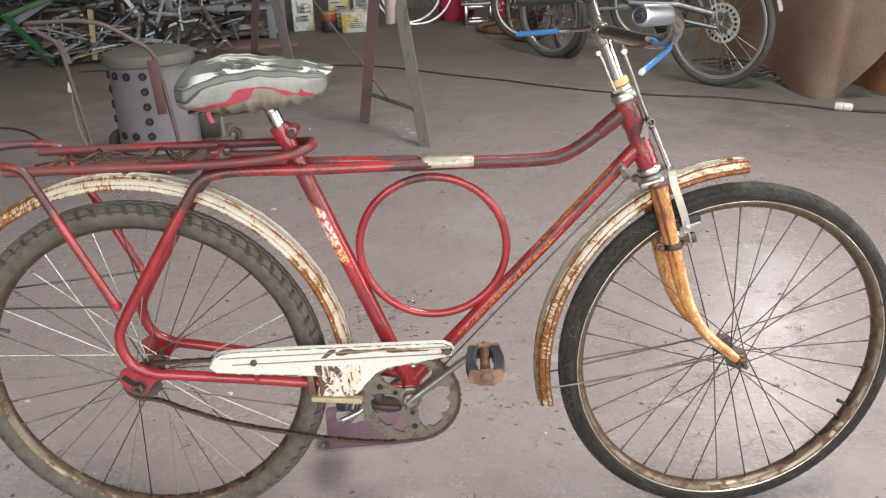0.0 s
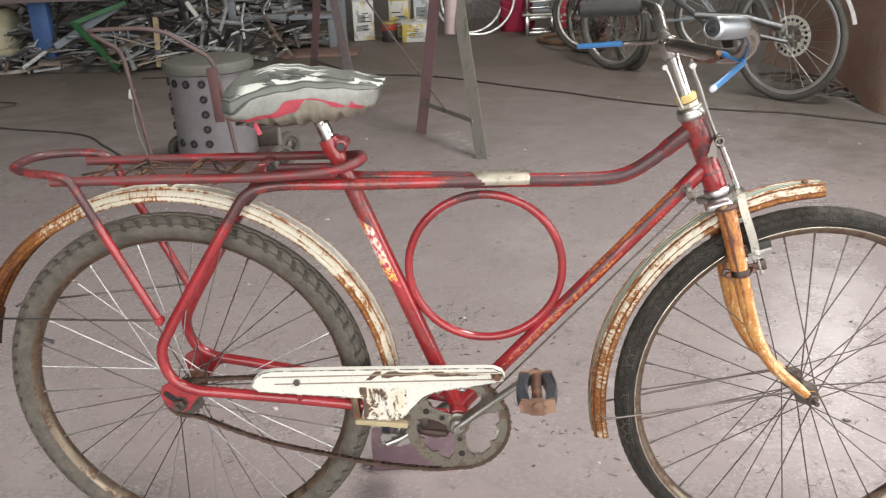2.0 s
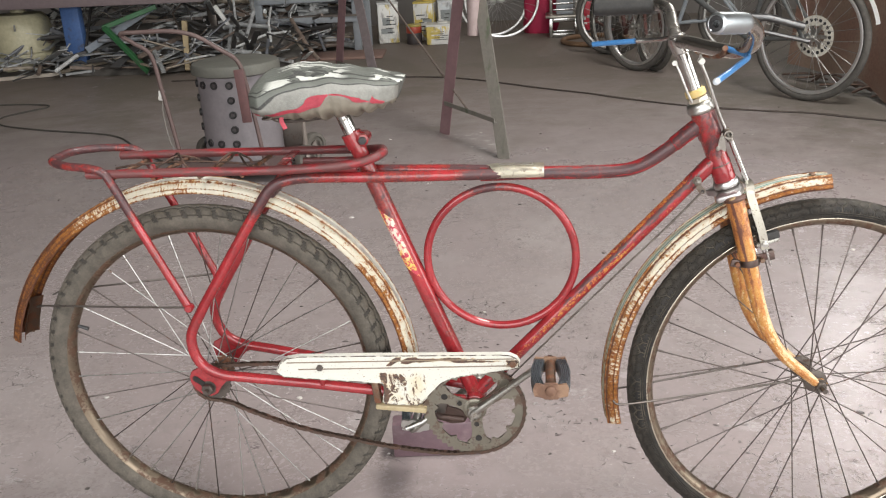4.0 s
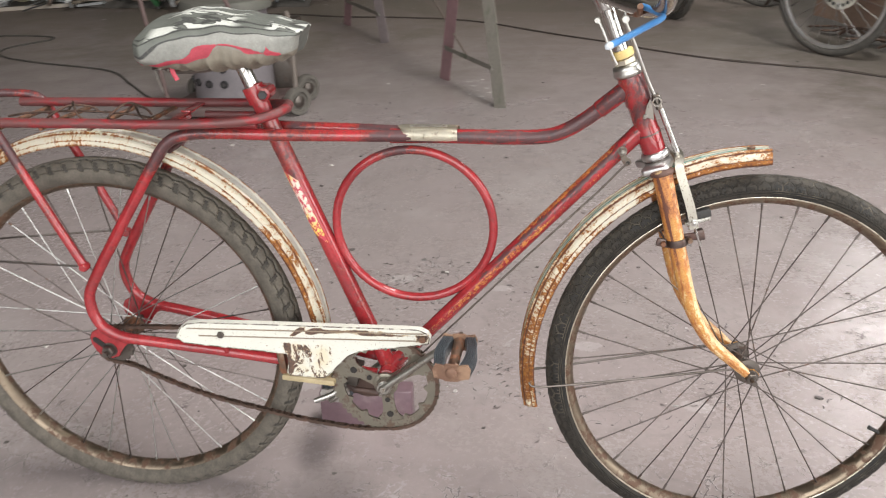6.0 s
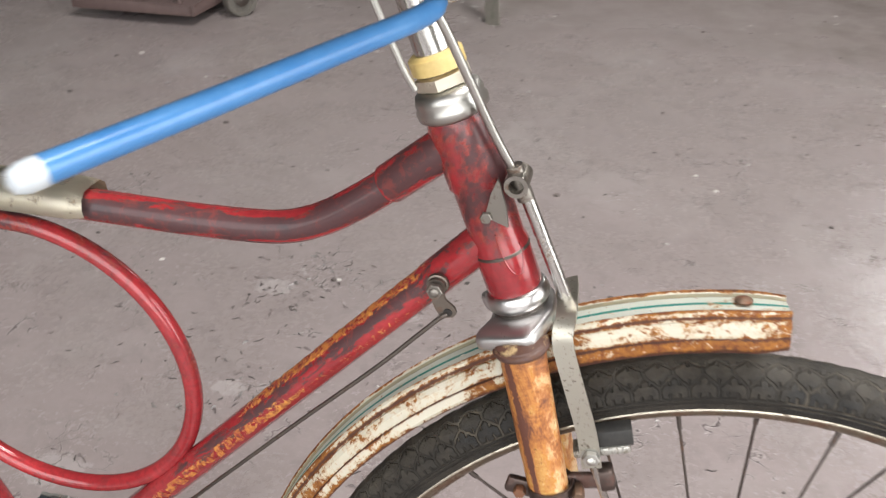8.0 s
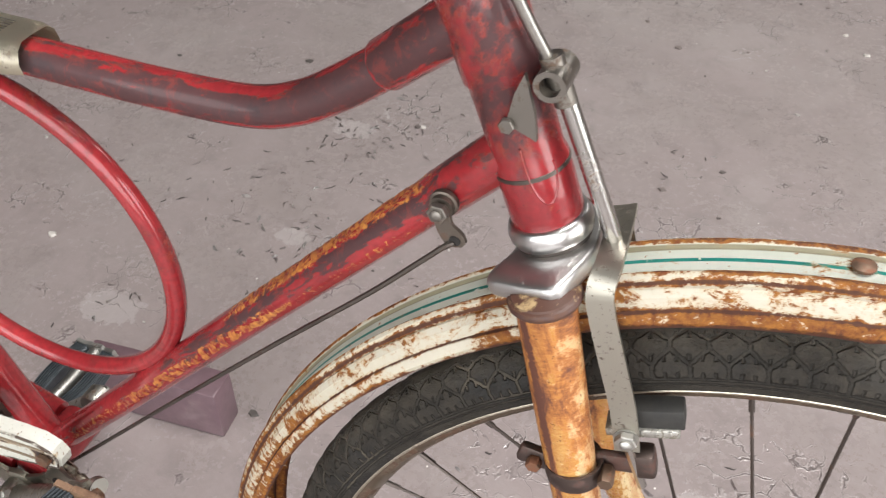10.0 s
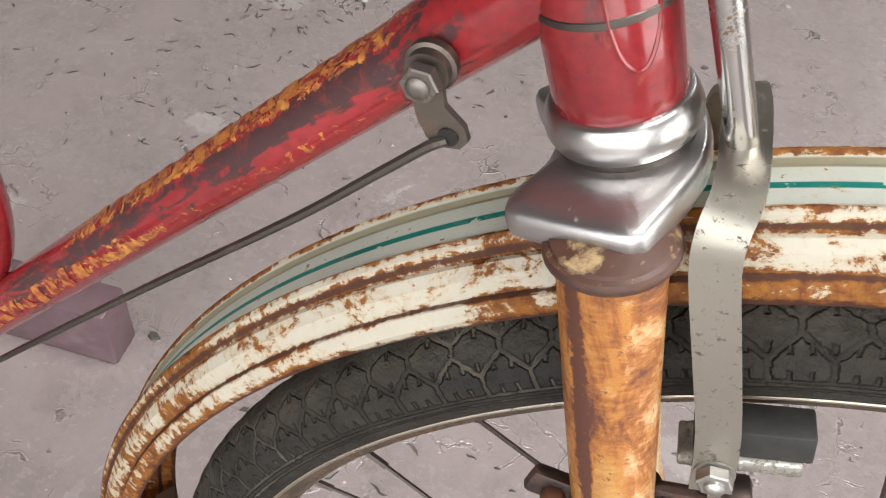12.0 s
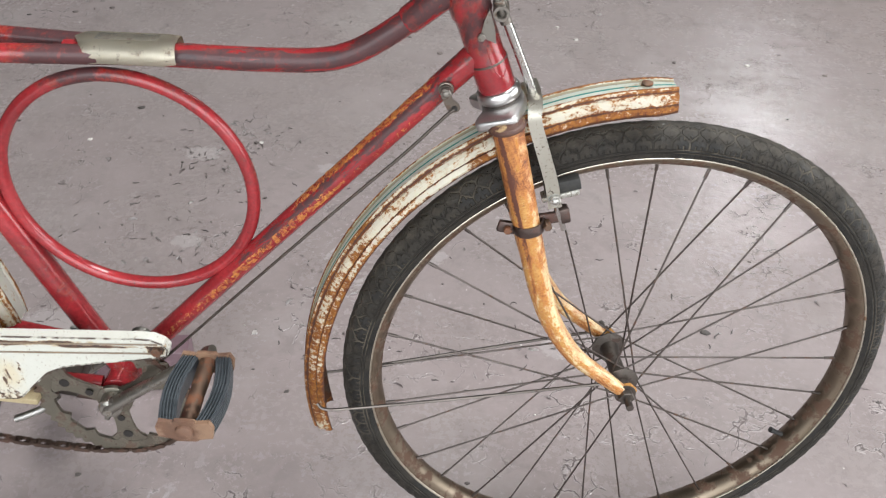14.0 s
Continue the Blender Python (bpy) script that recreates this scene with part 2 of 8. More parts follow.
def fender_paint(name, rusty, mint, where, crease=0.85, lined=True):
    """Cream paint with rust that starts at the creases; on the crown a pale mint band with a thin teal line and an olive one."""
    n = Nodes(name)
    u = n.xyz(n.coord.outputs["UV"])
    along, across = u[0], u[1]
    uv = n.vec((1, 0.085, 1), source="UV")
    drawn = n.vec((0.55, 0.085, 1), source="UV")
    fine = n.noise(300.0, 7.0, uv, 0.72)
    blotch = n.noise(75.0, 9.0, drawn, 0.74, 0.7)
    # flecks drawn out across the fender towards its hanging end
    brushed = n.noise(190.0, 6.0, n.vec((1, 0.026, 1), source="UV"), 0.66, 0.5)
    blotch = n.mix(n.ramp(along, [(0.20, 0.0), (0.40, 0.62)]), blotch, brushed)
    patches = n.noise(10.0, 4.0, uv, 0.6)
    aside = n.math("ABSOLUTE", n.math("SUBTRACT", across, 0.5))
    side = n.ramp(aside, [(0.118, 0.0), (0.130, 1.0)])

    def near(place, reach):
        return n.ramp(n.math("DIVIDE", n.math("ABSOLUTE", n.math("SUBTRACT", aside, place)), reach), [(0.0, 1.0), (1.0, 0.0)])

    step, groove, edge = near(0.214, 0.036), near(0.386, 0.030), near(0.500, 0.050)
    halo = n.math("MAXIMUM", n.math("MAXIMUM", n.math("MAXIMUM", step, near(0.150, 0.028)), groove), edge)
    power = n.math("ADD", n.math("MULTIPLY", halo, 0.105), n.math("MULTIPLY", side, 0.085))
    power = n.math("ADD", power, n.ramp(along, where))
    power = n.math("ADD", power, n.math("MULTIPLY", n.ramp(along, [(0.0, 0.10), (0.16, 0.05), (0.24, 0.0)]), n.ramp(aside, [(0.385, 0.0), (0.40, 1.0)])))
    power = n.math("ADD", power, n.math("MULTIPLY", n.math("SUBTRACT", patches, 0.5), 0.34))
    power = n.math("ADD", power, n.math("ADD", n.math("MULTIPLY", blotch, 0.70), n.math("MULTIPLY", fine, 0.30)))
    mask = n.ramp(power, [(rusty - 0.012, 0.0), (rusty + 0.014, 1.0)])
    deep = n.ramp(n.math("ADD", power, n.math("MULTIPLY", halo, 0.05)), [(rusty + 0.10, 0.0), (rusty + 0.17, 1.0)])
    ragged = n.math("ADD", n.math("MULTIPLY", n.math("SUBTRACT", blotch, 0.5), 1.1), n.math("MULTIPLY", n.math("SUBTRACT", fine, 0.5), 0.7))
    seam = n.math("MAXIMUM", n.ramp(n.math("ADD", step, ragged), [(0.60, 0.0), (0.78, crease)]), n.ramp(n.math("ADD", groove, ragged), [(0.58, 0.0), (0.74, crease)]))
    seam = n.math("MAXIMUM", seam, n.ramp(n.math("ADD", edge, ragged), [(0.62, 0.0), (0.78, crease)]))
    white = n.mix(fine, (0.85, 0.815, 0.71), (0.75, 0.70, 0.57))
    crown = n.mix(fine, mint, tuple(c * 0.90 for c in mint))
    paint = n.mix(side, crown, white)
    if lined:
        olive = n.ramp(n.math("ABSOLUTE", n.math("SUBTRACT", across, 0.602)), [(0.016, 0.9), (0.021, 0.0)])
        paint = n.mix(olive, paint, (0.36, 0.32, 0.20))
        line = n.ramp(n.math("ABSOLUTE", n.math("SUBTRACT", across, 0.49)), [(0.012, 1.0), (0.016, 0.0)])
        chipped = n.ramp(n.noise(120.0, 5.0, uv, 0.7), [(0.60, 1.0), (0.64, 0.0)])
        paint = n.mix(n.math("MULTIPLY", line, chipped), paint, (0.02, 0.30, 0.25))
    tone = n.noise(150.0, 6.0, uv, 0.72, 0.3)
    rust = n.mix(n.ramp(tone, [(0.40, 0.0), (0.60, 1.0)]), (0.48, 0.200, 0.038), (0.25, 0.080, 0.024))
    rust = n.mix(n.math("MULTIPLY", deep, 0.85), rust, (0.115, 0.042, 0.025))
    specks = n.ramp(n.noise(210.0, 4.0, uv, 0.6), [(0.665, 0.0), (0.69, 0.9)])
    paint = n.mix(specks, paint, (0.42, 0.17, 0.06))
    paint = n.mix(n.ramp(power, [(rusty - 0.055, 0.0), (rusty, 0.55)]), paint, (0.66, 0.44, 0.20))
    n.bump(n.math("ADD", n.math("MULTIPLY", mask, -0.5), n.math("MULTIPLY", fine, 0.5)), 0.25, 0.0008)
    return n.done(n.mix(seam, n.mix(mask, paint, rust), (0.120, 0.050, 0.036)), n.ramp(mask, [(0.0, 0.34), (1.0, 0.75)]))


def metal(name, colour, rough, spots=0.66, rust=(0.10, 0.05, 0.03), scale=60.0, grain=0.15):
    """Plated or bare metal with specks of rust and a cloudy polish."""
    n = Nodes(name, metal=1.0)
    fine = n.noise(scale, 6.0, None, 0.7)
    mask = n.ramp(fine, [(spots - 0.03, 0.0), (spots + 0.04, 1.0)])
    cloud = n.noise(14.0, 4.0)
    col = n.mix(cloud, colour, tuple(c * 0.75 for c in colour))
    n.bump(fine, grain, 0.0006)
    r = n.mix(mask, n.ramp(cloud, [(0.3, rough * 0.8), (0.7, rough * 1.4)]), 0.75)
    return n.done(n.mix(mask, col, rust), r, n.ramp(mask, [(0.0, 1.0), (1.0, 0.1)]))


def plain(name, a, b, rough=0.6, scale=30.0, bump=0.15, metallic=0.0):
    """Two close tones in cloudy noise, with a fine bump."""
    n = Nodes(name, rough, metallic)
    f = n.noise(scale, 6.0, None, 0.65)
    g = n.noise(scale * 6, 3.0)
    n.bump(n.math("ADD", f, n.math("MULTIPLY", g, 0.4)), bump, 0.001)
    return n.done(n.mix(n.ramp(n.math("ADD", n.math("MULTIPLY", f, 0.7), n.math("MULTIPLY", g, 0.3)), [(0.35, 0.0), (0.65, 1.0)]), a, b))


def floor_paint():
    n = Nodes("worn_mauve_floor_paint")
    broad = n.noise(0.55, 5.0, None, 0.6)
    mid = n.noise(4.5, 8.0, None, 0.68)
    fine = n.noise(75.0, 7.0, None, 0.74)
    lump = n.noise(19.0, 6.0, None, 0.62, 0.5)
    col = n.mix(n.ramp(broad, [(0.3, 0.0), (0.7, 1.0)]), (0.290, 0.240, 0.235), (0.255, 0.222, 0.216))
    col = n.mix(n.ramp(mid, [(0.35, 0.0), (0.7, 0.6)]), col, (0.218, 0.184, 0.175))
    col = n.mix(n.ramp(fine, [(0.45, 0.0), (0.72, 0.24)]), col, (0.37, 0.325, 0.315))
    dust = n.ramp(n.noise(1.9, 7.0, None, 0.7, 0.7), [(0.50, 0.0), (0.68, 0.45)])
    col = n.mix(dust, col, (0.345, 0.312, 0.300))
    col = n.mix(n.ramp(lump, [(0.52, 0.0), (0.66, 0.34)]), col, (0.18, 0.152, 0.148))
    # floor colour turns darker and browner towards the back
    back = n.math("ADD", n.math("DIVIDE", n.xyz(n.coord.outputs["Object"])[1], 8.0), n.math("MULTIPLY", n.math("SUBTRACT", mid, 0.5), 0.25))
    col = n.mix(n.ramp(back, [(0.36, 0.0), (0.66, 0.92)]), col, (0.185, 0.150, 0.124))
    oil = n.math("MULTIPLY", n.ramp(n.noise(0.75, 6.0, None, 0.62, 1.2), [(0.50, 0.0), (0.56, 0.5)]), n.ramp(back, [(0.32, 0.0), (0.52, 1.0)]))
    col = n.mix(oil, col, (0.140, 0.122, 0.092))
    ground = n.xyz(n.coord.outputs["Object"])
    # floor darkens further towards the right and back, with a ragged border
    darkened = n.math("MULTIPLY", n.ramp(n.math("DIVIDE", n.math("ADD", ground[0], n.math("MULTIPLY", n.math("SUBTRACT", mid, 0.5), 1.6)), 4.0), [(0.42, 0.0), (0.60, 1.0)]),
                    n.ramp(n.math("DIVIDE", n.math("ADD", ground[1], n.math("MULTIPLY", n.math("SUBTRACT", lump, 0.5), 1.2)), 4.0), [(0.44, 0.0), (0.70, 1.0)]))
    col = n.mix(n.math("MULTIPLY", darkened, 0.70), col, (0.105, 0.094, 0.076))
    # peeled places: paler screed with curled, cracked rims
    where = n.noise(3.1, 4.0, None, 0.6, 0.6)
    flake = n.ramp(n.noise(11.0, 9.0, None, 0.74, 1.1), [(0.600, 0.0), (0.625, 1.0)])
    flake = n.math("MULTIPLY", flake, n.ramp(where, [(0.52, 0.0), (0.62, 1.0)]))
    torn = n.math("ADD", n.math("MULTIPLY", n.math("SUBTRACT", lump, 0.5), 0.9), n.math("MULTIPLY", n.math("SUBTRACT", n.noise(60.0, 7.0, None, 0.72), 0.5), 1.3))
    for px, py, reach in ((0.19, 0.375, 0.075), (0.33, 0.94, 0.060), (0.37, 0.62, 0.045), (0.86, 0.60, 0.050), (1.10, 0.36, 0.050), (0.62, 0.90, 0.040)):
        dx, dy = n.math("DIVIDE", n.math("SUBTRACT", ground[0], px), reach), n.math("DIVIDE", n.math("SUBTRACT", ground[1], py), reach * 0.7)
        away = n.math("SQRT", n.math("ADD", n.math("MULTIPLY", dx, dx), n.math("MULTIPLY", dy, dy)))
        flake = n.math("MAXIMUM", flake, n.ramp(n.math("ADD", away, torn), [(0.62, 0.75), (0.72, 0.0)]))
    col = n.mix(n.math("MULTIPLY", flake, 0.50), col, (0.43, 0.395, 0.385))
    bent = n.tree.nodes.new("ShaderNodeMix")
    bent.data_type = "RGBA"
    bent.inputs[0].default_value = 0.16
    n.put(bent.inputs[6], n.coord.outputs["Object"])
    warp = n.tree.nodes.new("ShaderNodeTexNoise")
    n.put(warp.inputs["Vector"], n.coord.outputs["Object"])
    warp.inputs["Scale"].default_value, warp.inputs["Detail"].default_value = 9.0, 5.0
    n.put(bent.inputs[7], warp.outputs["Color"])
    edge = n.voronoi(22.0, "DISTANCE_TO_EDGE", bent.outputs[2])
    some = n.ramp(n.noise(7.5, 5.0, None, 0.66, 0.8), [(0.540, 0.0), (0.585, 1.0)])
    some = n.math("MULTIPLY", some, n.ramp(where, [(0.42, 0.25), (0.58, 1.0)]))
    crack = n.math("MULTIPLY", n.ramp(edge, [(0.010, 1.0), (0.030, 0.0)]), some)
    lip = n.math("MULTIPLY", band(n, edge, 0.035, 0.055, 0.02), some)
    col = n.mix(n.math("MULTIPLY", lip, 0.35), col, (0.43, 0.395, 0.38))
    col = n.mix(n.math("MULTIPLY", crack, 0.85), col, (0.075, 0.06, 0.058))
    pit = n.ramp(n.noise(34.0, 6.0, n.vec((1, 1.6, 1)), 0.62, 0.6), [(0.695, 0.0), (0.72, 1.0)])
    col = n.mix(n.math("MULTIPLY", pit, 0.7), col, (0.085, 0.07, 0.066))
    speck = n.ramp(n.voronoi(31.0), [(0.045, 1.0), (0.06, 0.0)])
    rare = n.ramp(n.noise(11.0, 2.0), [(0.58, 0.0), (0.64, 1.0)])
    col = n.mix(n.math("MULTIPLY", speck, rare), col, (0.70, 0.66, 0.62))
    rough = n.ramp(n.math("ADD", n.math("MULTIPLY", mid, 0.6), n.math("MULTIPLY", fine, 0.4)), [(0.3, 0.15), (0.7, 0.37)])
    rough = n.mix(n.math("MAXIMUM", darkened, n.ramp(back, [(0.30, 0.0), (0.62, 1.0)])), rough, 0.62)
    relief = n.math("ADD", n.math("MULTIPLY", mid, 0.7), n.math("ADD", n.math("MULTIPLY", fine, 0.07), n.math("MULTIPLY", lump, 1.0)))
    relief = n.math("ADD", relief, n.math("SUBTRACT", n.math("MULTIPLY", lip, 0.7), n.math("ADD", n.math("ADD", crack, pit), n.math("MULTIPLY", flake, 0.35))))
    n.bump(relief, 0.36, 0.004)
    return n.done(col, rough)


def mixed(name, colours, rough=0.6, metallic=0.0):
    """One of several colours for each loose piece, with dirt over it."""
    n = Nodes(name, rough, metallic)
    r = n.tree.nodes.new("ShaderNodeValToRGB")
    n.put(r.inputs[0], n.island())
    r.color_ramp.interpolation = "CONSTANT"
    el = r.color_ramp.elements
    while len(el) < len(colours):
        el.new(0.5)
    for i, (e, c) in enumerate(zip(el, colours)):
        e.position, e.color = i / len(colours), (*c, 1)
    f = n.noise(25.0, 5.0)
    n.bump(f, 0.2, 0.002)
    return n.done(n.mix(n.ramp(f, [(0.35, 0.0), (0.75, 0.7)]), r.outputs[0], (0.065, 0.055, 0.048)))


FLOOR = floor_paint()
WALL = plain("dusty_grey_wall", (0.19, 0.175, 0.16), (0.14, 0.127, 0.117), 0.85, 3.0, 0.2)
# upper wall, out of view, is made pale only to brighten the floor's sheen
n = Nodes("bounce_wall", 0.85)
g = n.noise(3.0, 7.0, None, 0.65)
tall = n.math("DIVIDE", n.xyz(n.coord.outputs["Object"])[2], 2.4)
pale_above = n.ramp(n.math("ADD", tall, n.math("MULTIPLY", g, 0.03)), [(0.695, 0.0), (0.705, 1.0)])
NORTH_WALL = n.done(n.mix(pale_above, n.mix(g, (0.19, 0.175, 0.16), (0.14, 0.127, 0.117)), n.mix(g, (0.52, 0.50, 0.46), (0.42, 0.40, 0.37))))
ROOF = plain("grey_roof_sheet", (0.22, 0.22, 0.215), (0.16, 0.16, 0.155), 0.6, 5.0)
RED_TOP = tube_red("rubbed_red_enamel", ((0.0, 0.60, 0.47, 0.60, 0.29), (0.0, 0.60, 0.30, 0.95, 0.095)), ((0.0, 0.10, 0.50, 0.60, 0.06),))
RED_DOWN = tube_red("red_enamel_with_rust", ((0.0, 0.06, 0.45, 0.75, 0.10), (0.07, 0.33, 0.565, 0.595, 0.25)), ((0.06, 0.25, 0.64, 0.80, 0.235), (0.07, 0.24, 0.43, 0.47, 0.14), (0.22, 0.55, 0.45, 0.54, 0.165)))
RED = red_paint("red_enamel", (0.5, 1, 0.5), (0, 0, 0), 0.61, 0.80, 16.0, [(0.63, 0.0), (0.695, 0.13), (0.742, 0.14), (0.755, 0.0)])
MAROON = worn("rubbed_maroon_enamel", (0.225, 0.020, 0.024), (0.085, 0.034, 0.034), (0.14, 0.036, 0.034), 160.0, 0.47, (0.34, 0.5), stretch=(0.35, 1, 1), scale=55.0)
RED_HEAD = red_paint("smudged_red_enamel", (1, 1, 0.7), (0, 0, 0), 0.60, 0.83, 24.0, [(0.715, 0.0), (0.745, 0.05), (0.775, 0.13), (0.80, 0.19), (0.83, 0.23)])
FENDER_FRONT = fender_paint("rusting_front_fender_paint", 0.632, (0.79, 0.815, 0.735), [(0.0, 0.08), (0.07, 0.04), (0.14, -0.02), (0.30, -0.01), (0.48, 0.075), (0.64, 0.07)])
FENDER_REAR = fender_paint("rusting_rear_fender_paint", 0.668, (0.88, 0.855, 0.77), [(0.0, 0.07), (0.22, 0.03), (0.36, 0.0), (0.60, 0.02), (0.70, 0.07), (0.80, 0.14), (1.0, 0.25)], 0.22, False)
OCHRE = fork_paint()
CREAM = guard_paint()
ALLOY = metal("dull_brown_alloy", (0.40, 0.37, 0.33), 0.36, 0.60, (0.13, 0.09, 0.06), 70.0)
SATIN = metal("satin_worn_plating", (0.60, 0.585, 0.575), 0.30, 0.70, (0.14, 0.09, 0.06), 150.0, 0.35)
CHROME = metal("old_chrome", (0.55, 0.535, 0.51), 0.18, 0.62, (0.13, 0.08, 0.05), 85.0)
ZINC = metal("dull_zinc_steel", (0.46, 0.435, 0.375), 0.38, 0.605, (0.075, 0.052, 0.036), 300.0)
STEEL = metal("dull_steel", (0.50, 0.49, 0.46), 0.36, 0.64)
DARK_STEEL = metal("oily_dark_steel", (0.16, 0.14, 0.125), 0.45, 0.60, (0.06, 0.035, 0.025))
RUST_STEEL = metal("rusty_steel", (0.22, 0.15, 0.11), 0.5, 0.50, (0.17, 0.07, 0.035))
RIM = metal("spotted_rim_steel", (0.22, 0.175, 0.13), 0.36, 0.52, (0.085, 0.044, 0.026), 48.0)
RIM_EDGE = metal("bright_rim_edge", (0.58, 0.53, 0.44), 0.28, 0.60, (0.16, 0.09, 0.05), 60.0)
RUST_CRANK = metal("greasy_grey_steel", (0.27, 0.25, 0.205), 0.44, 0.56, (0.10, 0.065, 0.045), 48.0)
SPOKE_DARK = metal("tarnished_spoke", (0.13, 0.11, 0.10), 0.45, 0.60)
SPOKE_BRIGHT = metal("zinc_spoke", (0.47, 0.46, 0.44), 0.38, 0.62)


def road_rubber(pitch):
    """Black rubber with forked, dusty grooves between its blocks; the UV holds metres round the tyre and the angle from its crown."""
    n = Nodes("black_tread_rubber", 0.66)
    q = n.xyz(n.coord.outputs["UV"])
    a = n.math("MULTIPLY", n.math("ABSOLUTE", n.math("SUBTRACT", q[1], 0.5)), 180.0)
    part_of = n.math("FRACT", n.math("DIVIDE", q[0], pitch))
    off = n.math("ABSOLUTE", n.math("SUBTRACT", part_of, 0.5))
    step = pitch * 2550.0
    # forks: a stem from the side wall, two arms that rise to the next stem's arms
    fork = n.math("ABSOLUTE", n.math("SUBTRACT", n.math("SUBTRACT", 64.0, a), n.math("MULTIPLY", off, 46.0)))
    stem = n.math("MAXIMUM", n.math("MULTIPLY", off, step), n.math("SUBTRACT", n.math("ABSOLUTE", n.math("SUBTRACT", a, 74.0)), 10.0))
    d = n.math("MINIMUM", n.math("MULTIPLY", fork, 0.75), stem)
    # the next row up stands half a block on
    flip = n.math("SUBTRACT", 0.5, off)
    upper = n.math("ABSOLUTE", n.math("SUBTRACT", n.math("SUBTRACT", 28.0, a), n.math("MULTIPLY", flip, 34.0)))
    d = n.math("MINIMUM", d, n.math("MULTIPLY", upper, 0.8))
    d = n.math("MINIMUM", d, n.math("MAXIMUM", n.math("MULTIPLY", flip, step), n.math("SUBTRACT", n.math("ABSOLUTE", n.math("SUBTRACT", a, 35.0)), 7.0)))
    # short cuts in each block
    twice = n.math("MULTIPLY", n.math("ABSOLUTE", n.math("SUBTRACT", n.math("FRACT", n.math("MULTIPLY", part_of, 3.0)), 0.5)), 0.33)
    for mid, half in ((54.0, 2.5), (20.0, 3.0), (80.0, 3.0)):
        reach = n.math("SUBTRACT", n.math("ABSOLUTE", n.math("SUBTRACT", a, mid)), half)
        d = n.math("MINIMUM", d, n.math("ADD", n.math("MAXIMUM", n.math("MULTIPLY", twice, step), reach), 0.9))
    d = n.math("MINIMUM", d, n.math("ADD", n.math("ABSOLUTE", n.math("SUBTRACT", a, 87.0)), 0.6))
    d = n.math("MINIMUM", d, n.math("ADD", n.math("ABSOLUTE", n.math("SUBTRACT", a, 97.0)), 0.9))
    ragged = n.noise(330.0, 4.0, None, 0.6)
    d = n.math("ADD", d, n.math("MULTIPLY", n.math("SUBTRACT", ragged, 0.5), 6.0))
    rough = n.noise(70.0, 7.0, None, 0.74)
    wear = n.noise(21.0, 5.0)
    line = n.math("MULTIPLY", n.ramp(n.math("DIVIDE", d, 10.0), [(0.20, 1.0), (0.40, 0.0)]), n.ramp(wear, [(0.34, 0.45), (0.52, 1.0)]))
    dusty = n.mix(n.ramp(rough, [(0.34, 0.0), (0.66, 1.0)]), (0.011, 0.0095, 0.0080), (0.040, 0.034, 0.027))
    clean = n.mix(n.ramp(rough, [(0.38, 0.0), (0.70, 1.0)]), (0.0055, 0.0057, 0.0060), (0.020, 0.019, 0.018))
    black = n.ramp(wear, [(0.42, 0.0), (0.56, 1.0)])
    col = n.mix(black, dusty, clean)
    col = n.mix(n.math("MULTIPLY", line, n.ramp(wear, [(0.42, 0.05), (0.58, 0.9)])), col, (0.098, 0.083, 0.063))
    cut = n.math("MULTIPLY", line, n.ramp(wear, [(0.42, 0.9), (0.60, 0.0)]))
    col = n.mix(cut, col, (0.008, 0.0075, 0.007))
    crown = n.ramp(n.math("DIVIDE", a, 90.0), [(0.30, 0.48), (0.66, 0.10)])
    col = n.mix(n.math("MULTIPLY", crown, n.ramp(n.noise(34.0, 6.0, None, 0.7), [(0.38, 0.3), (0.62, 1.0)])), col, (0.122, 0.108, 0.090))
    n.bump(n.math("SUBTRACT", n.math("ADD", n.math("MULTIPLY", rough, 0.5), n.math("MULTIPLY", ragged, 0.3)), line), 1.0, 0.0032)
    n.bsdf.inputs["Specular IOR Level"].default_value = 0.24
    return n.done(col, n.mix(n.math("SUBTRACT", black, line), n.ramp(rough, [(0.3, 0.62), (0.7, 0.82)]), n.ramp(rough, [(0.3, 0.36), (0.7, 0.62)])))


RUBBER = plain("black_rubber", (0.013, 0.013, 0.013), (0.032, 0.030, 0.027), 0.62, 70.0, 0.25)
DUST_RUBBER = plain("dusty_rubber_groove", (0.085, 0.078, 0.068), (0.050, 0.046, 0.040), 0.85, 90.0, 0.25)
DRY_GROOVE = plain("dark_rubber_groove", (0.030, 0.027, 0.023), (0.055, 0.048, 0.040), 0.9, 70.0, 0.3)
RUBBER_REAR = plain("dry_grey_rubber", (0.056, 0.049, 0.040), (0.125, 0.108, 0.087), 0.85, 45.0, 0.3)
BLACK = plain("black_plastic", (0.018, 0.018, 0.019), (0.035, 0.034, 0.034), 0.42, 80.0, 0.1)
BLUE = plain("blue_plastic_sleeve", (0.042, 0.165, 0.39), (0.070, 0.215, 0.45), 0.28, 40.0, 0.05)
YELLOW = plain("yellowed_plastic", (0.62, 0.48, 0.20), (0.50, 0.36, 0.13), 0.45, 60.0, 0.1)


